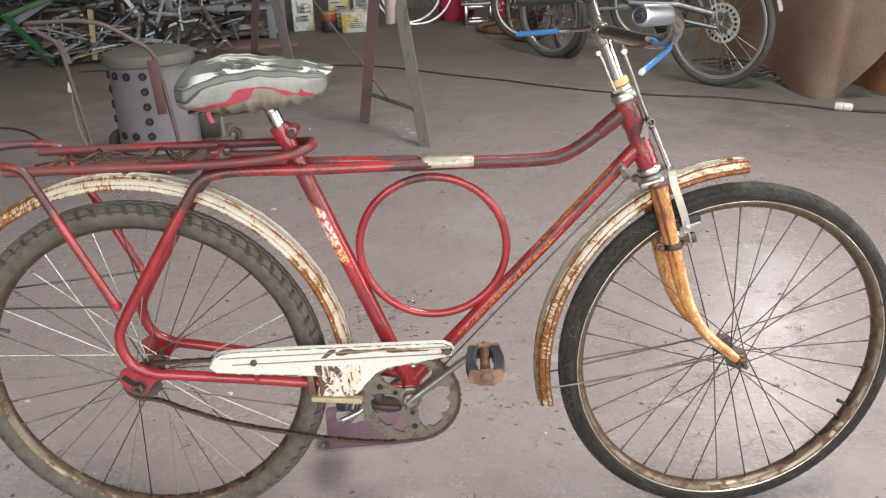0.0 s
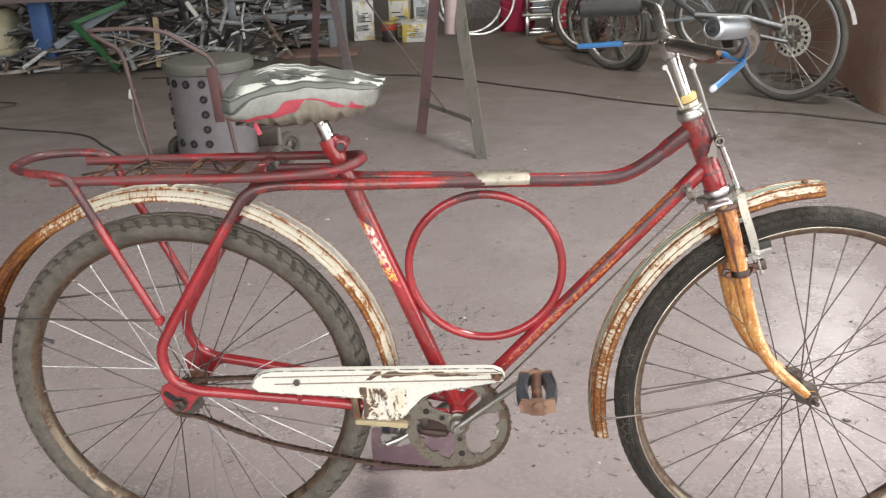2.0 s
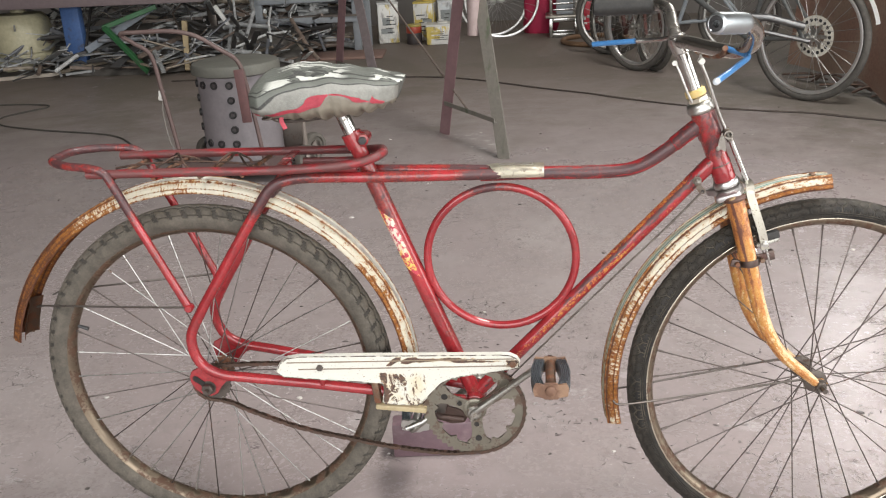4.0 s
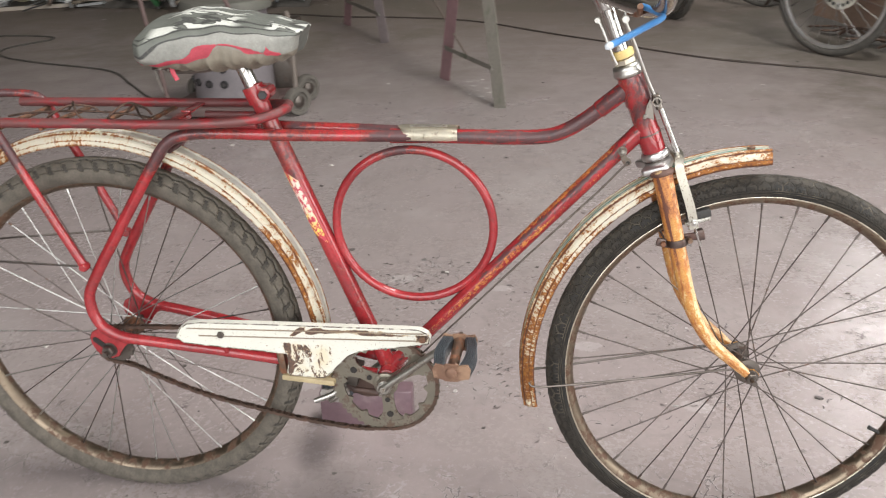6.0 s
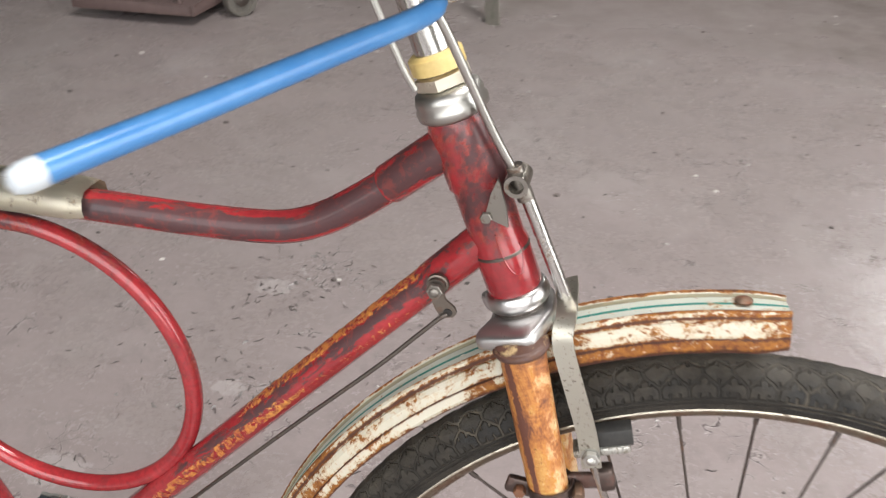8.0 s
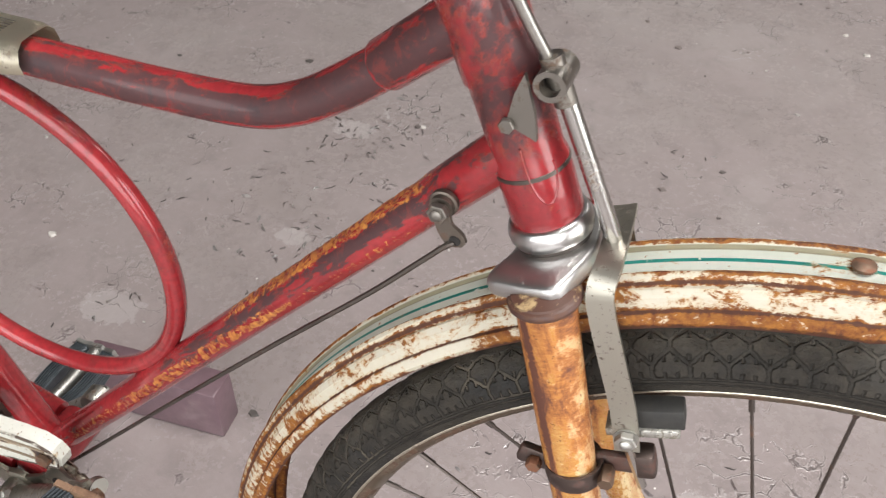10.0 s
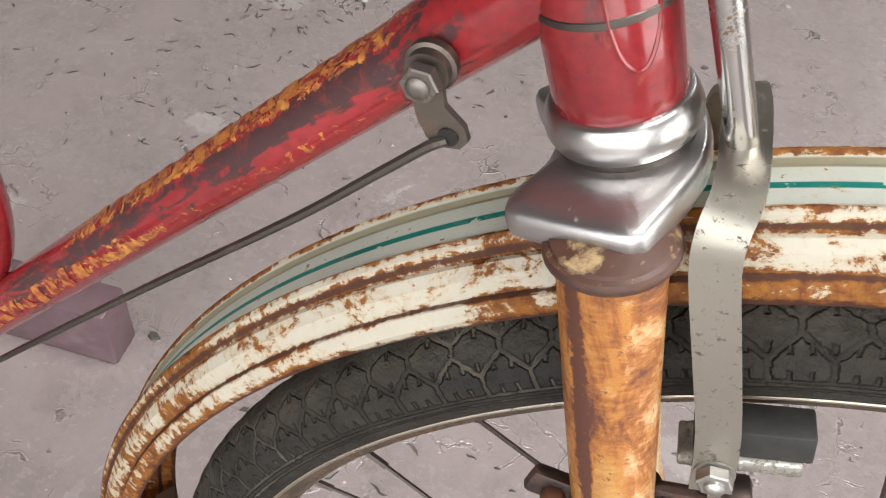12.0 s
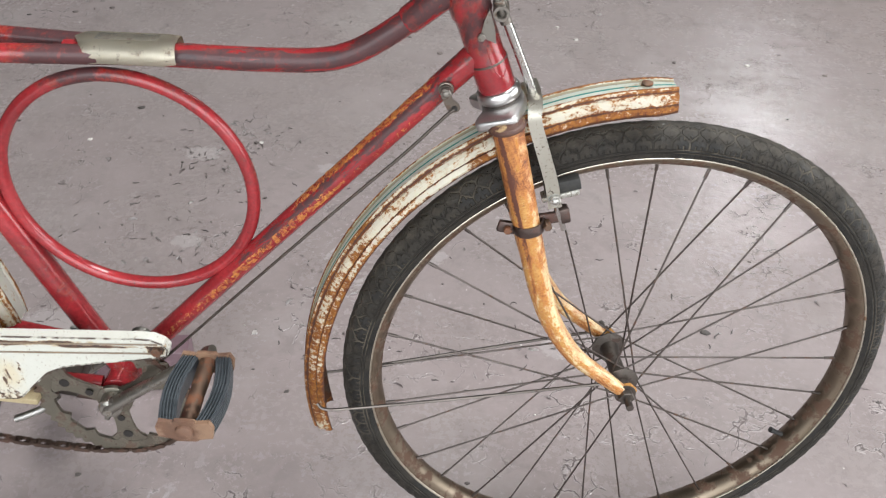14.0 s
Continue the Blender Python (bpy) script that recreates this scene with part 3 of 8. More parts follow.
# ---- building blocks ----
def curve_points(pts, steps=8, closed=False):
    """A smooth line through the points."""
    p = [Vector(q) for q in pts]
    out, count = [], len(p) if closed else len(p) - 1
    for i in range(count):
        if closed:
            a, b, c, d = p[i - 1], p[i], p[(i + 1) % len(p)], p[(i + 2) % len(p)]
        else:
            b, c = p[i], p[i + 1]
            a = p[i - 1] if i else b + (b - c)
            d = p[i + 2] if i + 2 < len(p) else c + (c - b)
        for k in range(steps):
            t = k / steps
            out.append(0.5 * (2 * b + (c - a) * t + (2 * a - 5 * b + 4 * c - d) * t * t + (3 * b - a - 3 * c + d) * t ** 3))
    if not closed:
        out.append(p[-1])
    return out


def add_tube(bm, pts, r, seg=12, closed=False, caps=True, flat=1.0, uv=False):
    """Sweep a circle along the points; r is one radius or one for each point."""
    p = [Vector(q) for q in pts]
    n = len(p)
    radii = r if isinstance(r, (list, tuple)) else [r] * n
    rings, side, run, place = [], None, 0.0, {}
    for i in range(n):
        if closed:
            d = p[(i + 1) % n] - p[i - 1]
        else:
            d = p[min(i + 1, n - 1)] - p[max(i - 1, 0)]
        d.normalize()
        if side is None:
            side = d.cross(Vector((0, 0, 1)) if abs(d.z) < 0.9 else Vector((0, 1, 0))).normalized()
        side = (side - d * side.dot(d)).normalized()
        up = d.cross(side)
        rings.append([bm.verts.new(p[i] + radii[i] * (math.cos(a) * side + flat * math.sin(a) * up)) for a in (2 * math.pi * k / seg for k in range(seg))])
        if uv:
            high = (Vector((0, 0, 1)) - d * d.z).normalized()
            run += (p[i] - p[i - 1]).length if i else 0.0
            for v in rings[-1]:
                out = v.co - p[i]
                place[v] = (run, 0.5 + math.atan2(out.dot(high), -out.y) / (2 * math.pi))
    layer = bm.loops.layers.uv.verify() if uv else None
    for i in range(n if closed else n - 1):
        one, two = rings[i], rings[(i + 1) % n]
        for k in range(seg):
            f = bm.faces.new((one[k], one[(k + 1) % seg], two[(k + 1) % seg], two[k]))
            if uv:
                wrap = max(place[v][1] for v in f.verts) > 0.75
                for loop in f.loops:
                    u, w = place[loop.vert]
                    loop[layer].uv = (u, w + 1 if wrap and w < 0.25 else w)
    if caps and not closed:
        bm.faces.new(rings[0][::-1])
        bm.faces.new(rings[-1])
    return bm


def add_turned(bm, profile, at, axis, seg=24, closed=False):
    """Turn a profile of (distance along the axis, radius) about the axis."""
    z = Vector(axis).normalized()
    x = z.cross(Vector((0, 0, 1)) if abs(z.z) < 0.9 else Vector((1, 0, 0))).normalized()
    y, at = z.cross(x), Vector(at)
    rings = []
    for h, r in profile:
        rings.append([bm.verts.new(at + z * h + max(r, 1e-5) * (math.cos(a) * x + math.sin(a) * y)) for a in (2 * math.pi * k / seg for k in range(seg))])
    count = len(rings) if closed else len(rings) - 1
    for i in range(count):
        one, two = rings[i], rings[(i + 1) % len(rings)]
        for k in range(seg):
            bm.faces.new((one[k], one[(k + 1) % seg], two[(k + 1) % seg], two[k]))
    if not closed:
        for ring, r in ((rings[0][::-1], profile[0][1]), (rings[-1], profile[-1][1])):
            if r > 1e-4:
                bm.faces.new(ring)
    return bm


def add_rod(bm, a, b, r, r2=None, seg=10):
    a, b = Vector(a), Vector(b)
    return add_turned(bm, [(0, r), ((b - a).length, r if r2 is None else r2)], a, b - a, seg)


def add_box(bm, size, m=None, bevel=0.0):
    """A block with rounded edges, centred, at the pose m."""
    made = bmesh.ops.create_cube(bm, size=1.0)["verts"]
    bmesh.ops.scale(bm, vec=size, verts=made)
    if bevel:
        edges = list({e for v in made for e in v.link_edges})
        faces = bmesh.ops.bevel(bm, geom=edges, offset=bevel, segments=2, profile=0.5, affect="EDGES")["faces"]
        made = list({v for f in faces for v in f.verts} | {v for v in made if v.is_valid})
    if m is not None:
        bmesh.ops.transform(bm, matrix=m, verts=made)
    return bm


def add_plate(bm, outline, y_of, thick, holes=()):
    """A flat plate over an outline in x and z; y_of gives its near face's y at x."""
    front = [bm.verts.new((x, y_of(x), z)) for x, z in outline]
    back = [bm.verts.new((x, y_of(x) + thick, z)) for x, z in outline]
    bm.faces.new(front)
    bm.faces.new(back[::-1])
    n = len(outline)
    for i in range(n):
        bm.faces.new((front[(i + 1) % n], front[i], back[i], back[(i + 1) % n]))
    return bm


def hexnut(bm, at, axis, r, h):
    return add_turned(bm, [(0, r * 0.9), (h * 0.12, r), (h * 0.88, r), (h, r * 0.9)], at, axis, 6)


def part(name, bm, material, parent=None, label="", sharp=38, smooth=True):
    """Link a bmesh as one mesh object, under a thing or a part."""
    me = bpy.data.meshes.new(name)
    bmesh.ops.recalc_face_normals(bm, faces=bm.faces)
    bm.to_mesh(me)
    bm.free()
    me.materials.append(material)
    if smooth:
        me.polygons.foreach_set("use_smooth", [True] * len(me.polygons))
        me.set_sharp_from_angle(angle=radians(sharp))
    ob = new(name, me)
    if parent is not None:
        ob.parent = parent
        ob.matrix_parent_inverse = parent.matrix_basis.inverted()
    if label:
        tagged(ob, label)
    return ob


def thing(name, at, label, category, group="", kind=""):
    """An empty at the base of a thing."""
    ob = new(name)
    ob.empty_display_size = 0.1
    ob.matrix_basis = pose(*at)
    return tagged(ob, label, category, group, kind)


def grid_mesh(bm, rows, close_u=False, close_v=False, uvs=None):
    """Faces over a grid of points (rows of equal length), with uv where given."""
    vs = [[bm.verts.new(p) for p in row] for row in rows]
    layer = bm.loops.layers.uv.new("UVMap") if uvs else None
    nu, nv = len(vs), len(vs[0])
    for i in range(nu if close_u else nu - 1):
        for j in range(nv if close_v else nv - 1):
            ij = [(i, j), (i + 1, j), (i + 1, j + 1), (i, j + 1)]
            f = bm.faces.new([vs[a % nu][b % nv] for a, b in ij])
            if uvs:
                for loop, (a, b) in zip(f.loops, ij):
                    loop[layer].uv = uvs(a, b)
    return vs


# ---- the room ----
X0, X1, Y0, Y1, TALL = -6.5, 6.0, -3.6, 8.4, 5.2


def flat(name, corners, material, kind="structure", label="", category=""):
    bm = bmesh.new()
    bm.faces.new([bm.verts.new(c) for c in corners])
    ob = part(name, bm, material, None, label, smooth=False)
    return tagged(ob, label, category, kind=kind)


def slab(name, lo, hi, material, label, category):
    bm = bmesh.new()
    add_box(bm, [b - a for a, b in zip(lo, hi)], pose(*[(a + b) / 2 for a, b in zip(lo, hi)]))
    return tagged(part(name, bm, material, None, label, smooth=False), label, category, kind="structure")


slab("ground", (-400, -400, -0.6), (400, 400, -0.2), plain("yard_earth", (0.20, 0.16, 0.12), (0.15, 0.12, 0.09), 0.9, 0.5), "bare trodden earth of the yard round the workshop", "ground")
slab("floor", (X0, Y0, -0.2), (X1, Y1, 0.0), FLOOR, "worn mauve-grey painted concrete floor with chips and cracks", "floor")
slab("wall_west", (X0 - 0.2, Y0, -0.2), (X0, Y1, TALL), WALL, "dusty grey rendered workshop side wall", "wall")


def wall_with_door(name, run, at, lo, hi, a, b, top, label, sill=-0.2):
    """A wall along x or y with one opening from a to b, up to top."""
    bm = bmesh.new()
    for s, e, z0, z1 in ((lo, a, -0.2, TALL), (b, hi, -0.2, TALL), (a, b, top, TALL), (a, b, -0.2, sill)):
        if z1 - z0 < 0.01:
            continue
        c, size = ((s + e) / 2, at, (z0 + z1) / 2), (e - s, 0.2, z1 - z0)
        if run == "y":
            c, size = (c[1], c[0], c[2]), (size[1], size[0], size[2])
        add_box(bm, size, pose(*c))
    return tagged(part(name, bm, WALL, None, label, smooth=False), label, "wall", kind="structure")


wall_with_door("wall_north", "x", Y1 + 0.1, X0 - 0.2, X1 + 0.2, 3.9, 4.7, 5.0, "grey rendered wall behind the scrap, unseen upper part pale for bounce", 3.5).data.materials[0] = NORTH_WALL
wall_with_door("wall_south", "x", Y0 - 0.1, X0 - 0.2, X1 + 0.2, -2.6, 4.0, 3.8, "grey rendered wall with the wide workshop doorway")
wall_with_door("wall_east", "y", X1 + 0.1, Y0, Y1, -2.6, 1.4, 3.5, "grey rendered wall with an open side doorway")
bm = bmesh.new()
for lo, hi in (((X0 - 0.2, Y0 - 0.2), (1.64, Y1 + 0.2)), ((2.96, Y0 - 0.2), (4.15, Y1 + 0.2)), ((4.65, Y0 - 0.2), (X1 + 0.2, Y1 + 0.2)), ((4.15, Y0 - 0.2), (4.65, 7.0)), ((4.15, 7.9), (4.65, Y1 + 0.2)), ((1.64, Y0 - 0.2), (2.96, -1.02)), ((1.64, 1.62), (2.96, Y1 + 0.2))):
    add_box(bm, (hi[0] - lo[0], hi[1] - lo[1], 0.1), pose((lo[0] + hi[0]) / 2, (lo[1] + hi[1]) / 2, TALL + 0.05))
tagged(part("ceiling", bm, ROOF, None, "", smooth=False), "grey sheet roof with one long and one small rooflight", "ceiling", kind="structure")

bm = bmesh.new()
for lo, hi in (((3.90, 3.50), (3.94, 5.0)), ((4.66, 3.50), (4.70, 5.0)), ((3.94, 3.50), (4.66, 3.54)), ((3.94, 4.96), (4.66, 5.0))):
    add_box(bm, (hi[0] - lo[0], 0.06, hi[1] - lo[1]), pose((lo[0] + hi[0]) / 2, Y1 + 0.12, (lo[1] + hi[1]) / 2))
tagged(part("window_1", bm, ROOF, None, "", smooth=False), "small high window with a grey steel frame", "window", kind="structure")


# ---- the red bicycle ----
REAR, FRONT, CRANK = Vector((-0.005, 0, 0.3350)), Vector((1.1065, 0, 0.3315)), Vector((0.4955, 0, 0.2810))
bike = thing("bicycle", (0.55, 0, 0), "old red bicycle with a ring in its frame and rusting fenders", "bicycle")


def stud_tread(s, a, pitch):
    """Broad zigzag studs with open gaps between them."""
    saw = abs(((s / pitch) % 1.0) - 0.5) * 2
    if abs(a - (14 + 13 * saw)) < 6.5 or 62 < a < 66:
        return True
    across = (s / pitch + 0.5 + a / 160) % 1.0
    return 32 < a < 76 and abs(across - 0.5) < 0.17


def make_tyre(bm, r, sec, pitch, depth, seg, pattern):
    count = round(2 * math.pi * r / pitch)
    pitch = 2 * math.pi * r / count
    degrees = [-150, -135, -120, -105, -92] + [-85 + 3.4 * k for k in range(51)] + [92, 105, 120, 135, 150]
    angles = [math.radians(a) for a in degrees]
    rows, low = [], []
    for i in range(seg):
        a = 2 * math.pi * i / seg
        s = a * r
        row, marks = [], []
        for phi, g in zip(angles, degrees):
            inside = bool(pattern) and abs(g) < 82 and pattern(s, abs(g), pitch)
            rad = sec - (depth if inside else 0.0)
            if not pattern and abs(g) < 86:
                rad += 0.0003 * math.cos(2 * math.pi * (s / pitch + abs(g) / 70)) * min(1, (86 - abs(g)) / 20)
            rr = r - sec + rad * math.cos(phi)
            row.append((rr * math.cos(a), rad * math.sin(phi), rr * math.sin(a)))
            marks.append(inside)
        rows.append(row)
        low.append(marks)
    grid_mesh(bm, rows, close_u=True, uvs=lambda i, j: (2 * math.pi * r * i / seg, degrees[j] / 180 + 0.5))
    bm.faces.ensure_lookup_table()
    wide = len(angles) - 1
    for i in range(seg):
        for j in range(wide):
            if low[i][j] and low[i][j + 1] and low[(i + 1) % seg][j] or low[(i + 1) % seg][j + 1] and low[i][j + 1] and low[i][j]:
                bm.faces[i * wide + j].material_index = 1


SIDE = (-1, 1)


def make_wheel(name, at, R, sec, rubber, spoke_mat, hub_mat, flange, parent, label, pitch, depth, pattern, groove, phase, seg, count, valve):
    """A spoked wheel: the rim holds tyre, hub, valve and each spoke."""
    m = Matrix.Translation(at)
    bm = bmesh.new()
    rim_r = R - 2 * sec + 0.010
    side = [(-0.0165, rim_r + 0.003), (-0.0175, rim_r), (-0.0164, rim_r - 0.005), (-0.0115, rim_r - 0.0095), (-0.006, rim_r - 0.0132)]
    prof = side + [(0, rim_r - 0.0142)] + [(-y, r) for y, r in side[::-1]] + [(0.013, rim_r - 0.002), (0, rim_r - 0.0075), (-0.013, rim_r - 0.002)]
    add_turned(bm, prof, at, (0, 1, 0), 120, closed=True)
    rim = part(name, bm, RIM, parent, label, 50)
    for s in SIDE:
        bm = bmesh.new()
        add_tube(bm, [at + Vector(((rim_r + 0.001) * math.cos(a), s * 0.0172, (rim_r + 0.001) * math.sin(a))) for a in (2 * math.pi * k / 120 for k in range(120))], 0.0019, 8, closed=True)
        part("rim_edge", bm, RIM_EDGE, rim, "bright edge of the rim")
    bm = bmesh.new()
    make_tyre(bm, R, sec, pitch, depth, seg, pattern)
    bm.transform(m)
    for v in bm.verts:  # soft tyres, pressed flat where they stand
        v.co.z = max(v.co.z, 0.0012)
    tyre = part("tyre", bm, rubber, rim, "worn rubber tyre with a zigzag tread", 20)
    tyre.data.materials.append(groove)
    bm = bmesh.new()
    w = flange
    add_turned(bm, [(-w - 0.004, 0.012), (-w - 0.001, 0.021), (-w + 0.001, 0.021), (-w + 0.004, 0.012), (-0.008, 0.0095), (0.008, 0.0095), (w - 0.004, 0.012), (w - 0.001, 0.021), (w + 0.001, 0.021), (w + 0.004, 0.012)], at, (0, 1, 0), 24)
    add_turned(bm, [(-w - 0.014, 0.0085), (-w - 0.003, 0.0085), (w + 0.003, 0.0085), (w + 0.014, 0.0085)], at, (0, 1, 0), 12)
    part("hub", bm, hub_mat, rim, "greasy spotted hub", 45)
    for i in range(count):
        side = -1 if i % 2 else 1
        lead = 1 if (i // 2) % 2 else -1
        a = math.radians(360 / count * i + phase)
        b = a + lead * math.radians(72)
        p0 = at + Vector((0.0185 * math.cos(b), side * (w + 0.001 * lead), 0.0185 * math.sin(b)))
        p1 = at + Vector(((rim_r - 0.0135) * math.cos(a), side * 0.003, (rim_r - 0.0135) * math.sin(a)))
        d = (p1 - p0).normalized()
        bm = bmesh.new()
        add_rod(bm, p0, p1 - d * 0.012, 0.00115, seg=6)
        add_rod(bm, p1 - d * 0.013, p1 + d * 0.001, 0.0019, seg=6)
        part("spoke", bm, spoke_mat if (i * 7) % 5 > 1 else SPOKE_DARK, rim)
    bm = bmesh.new()
    a = math.radians(valve)
    p = at + Vector(((rim_r - 0.012) * math.cos(a), 0, (rim_r - 0.012) * math.sin(a)))
    q = at + Vector(((rim_r - 0.030) * math.cos(a), 0, (rim_r - 0.030) * math.sin(a)))
    add_rod(bm, p, q, 0.0033, seg=8)
    add_rod(bm, q, q + (q - p) * 0.25, 0.0040, seg=8)
    part("valve", bm, BLACK, rim, "short black tyre valve")
    return rim


make_wheel("front_wheel", FRONT, 0.3325, 0.0213, road_rubber(2 * math.pi * 0.3325 / 104), SPOKE_DARK, DARK_STEEL, 0.032, bike, "spotted steel rim of the front wheel", 0.0201, 0.0010, None, DUST_RUBBER, 43.6, 1030, 32, -29.5)
make_wheel("rear_wheel", REAR, 0.3440, 0.0245, RUBBER_REAR, SPOKE_BRIGHT, RUST_STEEL, 0.030, bike, "spotted steel rim of the rear wheel", 0.030, 0.0026, stud_tread, DRY_GROOVE, 12.0, 900, 36, 160.0)

RING_DARK = plain("dark_opening", (0.012, 0.010, 0.009), (0.022, 0.018, 0.016), 0.8, 60.0)

# tubes of the frame
bm = bmesh.new()
add_tube(bm, [(0.2930, 0, 0.8050), (0.3030, 0, 0.7800)], [0.0178, 0.0178], 20)
add_tube(bm, [(0.3000, 0, 0.7880), (0.4980, 0, 0.2780)], 0.0148, 20)
seat_tube = part("seat_tube", bm, RED, bike, "red seat tube with a torn paper sticker")
bm = bmesh.new()
line = curve_points([(0.5180, 0, 0.7240), (0.6010, 0, 0.7250), (0.6790, 0, 0.7240), (0.7330, 0, 0.7245), (0.7720, 0, 0.7275), (0.8000, 0, 0.7370), (0.8230, 0, 0.7510), (0.8500, 0, 0.7710), (0.8830, 0, 0.7985), (0.8960, 0, 0.8090)])
add_tube(bm, line, 0.0120, 24, uv=True)
part("top_tube", bm, RED_TOP, bike, "curved red top tube rubbed to dark primer")
bm = bmesh.new()
add_tube(bm, [(0.8480, 0, 0.7695), (0.8500, 0, 0.7710), (0.8960, 0, 0.8090)], [0.0126, 0.0138, 0.0142], 24, uv=True)
part("upper_lug", bm, RED_TOP, bike)
DOWN_A, DOWN_B = Vector((0.9150, 0, 0.7390)), Vector((0.4970, 0, 0.2910))
bm = bmesh.new()
add_tube(bm, [DOWN_A.lerp(DOWN_B, k / 8) for k in range(9)], 0.0127, 24, uv=True)
down_tube = part("down_tube", bm, RED_DOWN, bike, "red down tube flaking to orange rust")
bm = bmesh.new()
add_tube(bm, [DOWN_A, DOWN_A.lerp(DOWN_B, 0.085), DOWN_A.lerp(DOWN_B, 0.09)], [0.0136, 0.0134, 0.0128], 20, uv=True)

part("lower_lug", bm, RED_DOWN, bike)
bm = bmesh.new()
AXIS = Vector((-0.3486, 0, 0.9373))
HEAD = Vector((0.9415, 0, 0.6930))
STEER = Matrix(((0.9373, 0, -0.3486, HEAD.x), (0, 1, 0, 0), (0.3486, 0, 0.9373, HEAD.z), (0, 0, 0, 1)))
add_turned(bm, [(0.013, 0.0178), (0.015, 0.0188), (0.020, 0.0188), (0.048, 0.0188), (0.052, 0.0176), (0.070, 0.0178), (0.092, 0.0180), (0.095, 0.0197), (0.136, 0.0199), (0.142, 0.0188)], HEAD, AXIS, 28)
head_tube = part("head_tube", bm, RED_HEAD, bike, "smudged red head tube")
bm = bmesh.new()
ringpts = [(0.5505 + 0.134 * math.cos(a), 0, 0.567 + 0.134 * math.sin(a)) for a in (2 * math.pi * k / 72 for k in range(72))]
add_tube(bm, ringpts, 0.0074, 16, closed=True)
part("ring", bm, red_paint("ring_red_enamel", (0.5, 1, 0.5), (0, 0, 0), 0.66, 0.84, 16.0, [(0.655, 0.0), (0.695, 0.15)]), bike, "round red tube welded inside the frame")
bm = bmesh.new()
add_turned(bm, [(-0.036, 0.0175), (-0.034, 0.0205), (0.034, 0.0205), (0.036, 0.0175)], CRANK, (0, 1, 0), 28)
part("bottom_bracket", bm, RED, bike)

# each side: one long tube from the name plate back past the seat, down to the axle and forward again
for s in SIDE:
    bm = bmesh.new()
    line = curve_points([(0.5810, s * 0.009, 0.7270), (0.5230, s * 0.014, 0.7280), (0.4350, s * 0.020, 0.7290), (0.3390, s * 0.025, 0.7300), (0.2440, s * 0.030, 0.7330), (0.1910, s * 0.035, 0.7320), (0.1530, s * 0.041, 0.7190), (0.1190, s * 0.047, 0.6740),
                         (0.0550, s * 0.056, 0.5760), (-0.0050, s * 0.063, 0.4820), (-0.0250, s * 0.066, 0.4370), (-0.0150, s * 0.067, 0.3900), (0.0210, s * 0.066, 0.3640), (0.0860, s * 0.062, 0.3530), (0.2000, s * 0.052, 0.3360), (0.3550, s * 0.040, 0.3110), (0.4770, s * 0.030, 0.2910)], 8)
    add_tube(bm, line, 0.0098, 14)
    part("stay", bm, RED, bike, "red stay that runs on from the top tube")
    bm = bmesh.new()
    out = [(-0.030, 0.034), (-0.0355, 0.022), (-0.034, 0.010), (-0.027, -0.004), (-0.014, -0.0155), (0.003, -0.0185), (0.016, -0.013), (0.023, 0.002), (0.034, 0.014), (0.062, 0.019), (0.066, 0.026), (0.058, 0.032), (0.020, 0.036), (-0.012, 0.044)]
    out = [(REAR.x + x, REAR.z + z) for x, z in out]
    add_plate(bm, out, lambda x: s * 0.064 - 0.0025, 0.005)
    bmesh.ops.bevel(bm, geom=bm.edges[:], offset=0.0012, segments=1, affect="EDGES")
    dropout = part("dropout", bm, RED, bike, "red plate that holds the rear axle")
    bm = bmesh.new()
    slot = [(0.0055 * math.cos(t) - (0.0085 if math.cos(t) < 0 else -0.0085), 0.0055 * math.sin(t)) for t in (2 * math.pi * (k + 0.5) / 16 for k in range(16))]
    add_plate(bm, [(REAR.x - 0.017 + 0.78 * u + 0.62 * v, REAR.z + 0.014 - 0.62 * u + 0.78 * v) for u, v in slot], lambda x: s * 0.0672 - 0.0006, 0.0012)
    part("axle_slot", bm, RING_DARK, dropout, "dark open slot for the axle")
    bm = bmesh.new()
    add_rod(bm, (REAR.x, s * 0.03, REAR.z), (REAR.x, s * 0.088, REAR.z), 0.0048)
    hexnut(bm, (REAR.x, s * 0.069, REAR.z), (0, s, 0), 0.0112, 0.010)
    add_turned(bm, [(0, 0.014), (0.002, 0.014)], (REAR.x, s * 0.0655, REAR.z), (0, s, 0), 20)
    part("axle_nut", bm, DARK_STEEL, bike)
bm = bmesh.new()
add_turned(bm, [(-0.030, 0.0065), (0.030, 0.0065)], (0.1480, 0, 0.7030), (0, 1, 0), 10)
part("stay_bridge", bm, RED, bike)

# painted name on the down tube as plain slanted bars, sticker on the seat tube
n = Nodes("orange_lettering", 0.5)
chip = n.ramp(n.noise(150.0, 7.0, None, 0.74, 0.6), [(0.50, 0.0), (0.54, 1.0)])
crumb = n.noise(420.0, 4.0)
ORANGE = n.done(n.mix(chip, n.mix(n.ramp(crumb, [(0.4, 0.0), (0.6, 1.0)]), (0.52, 0.20, 0.045), (0.36, 0.11, 0.028)), n.mix(n.ramp(crumb, [(0.5, 0.0), (0.62, 1.0)]), (0.27, 0.018, 0.022), (0.10, 0.03, 0.025))))
n = Nodes("torn_sticker", 0.6)
v = n.noise(150.0, 6.0, n.vec((1, 1, 0.7)), 0.7)
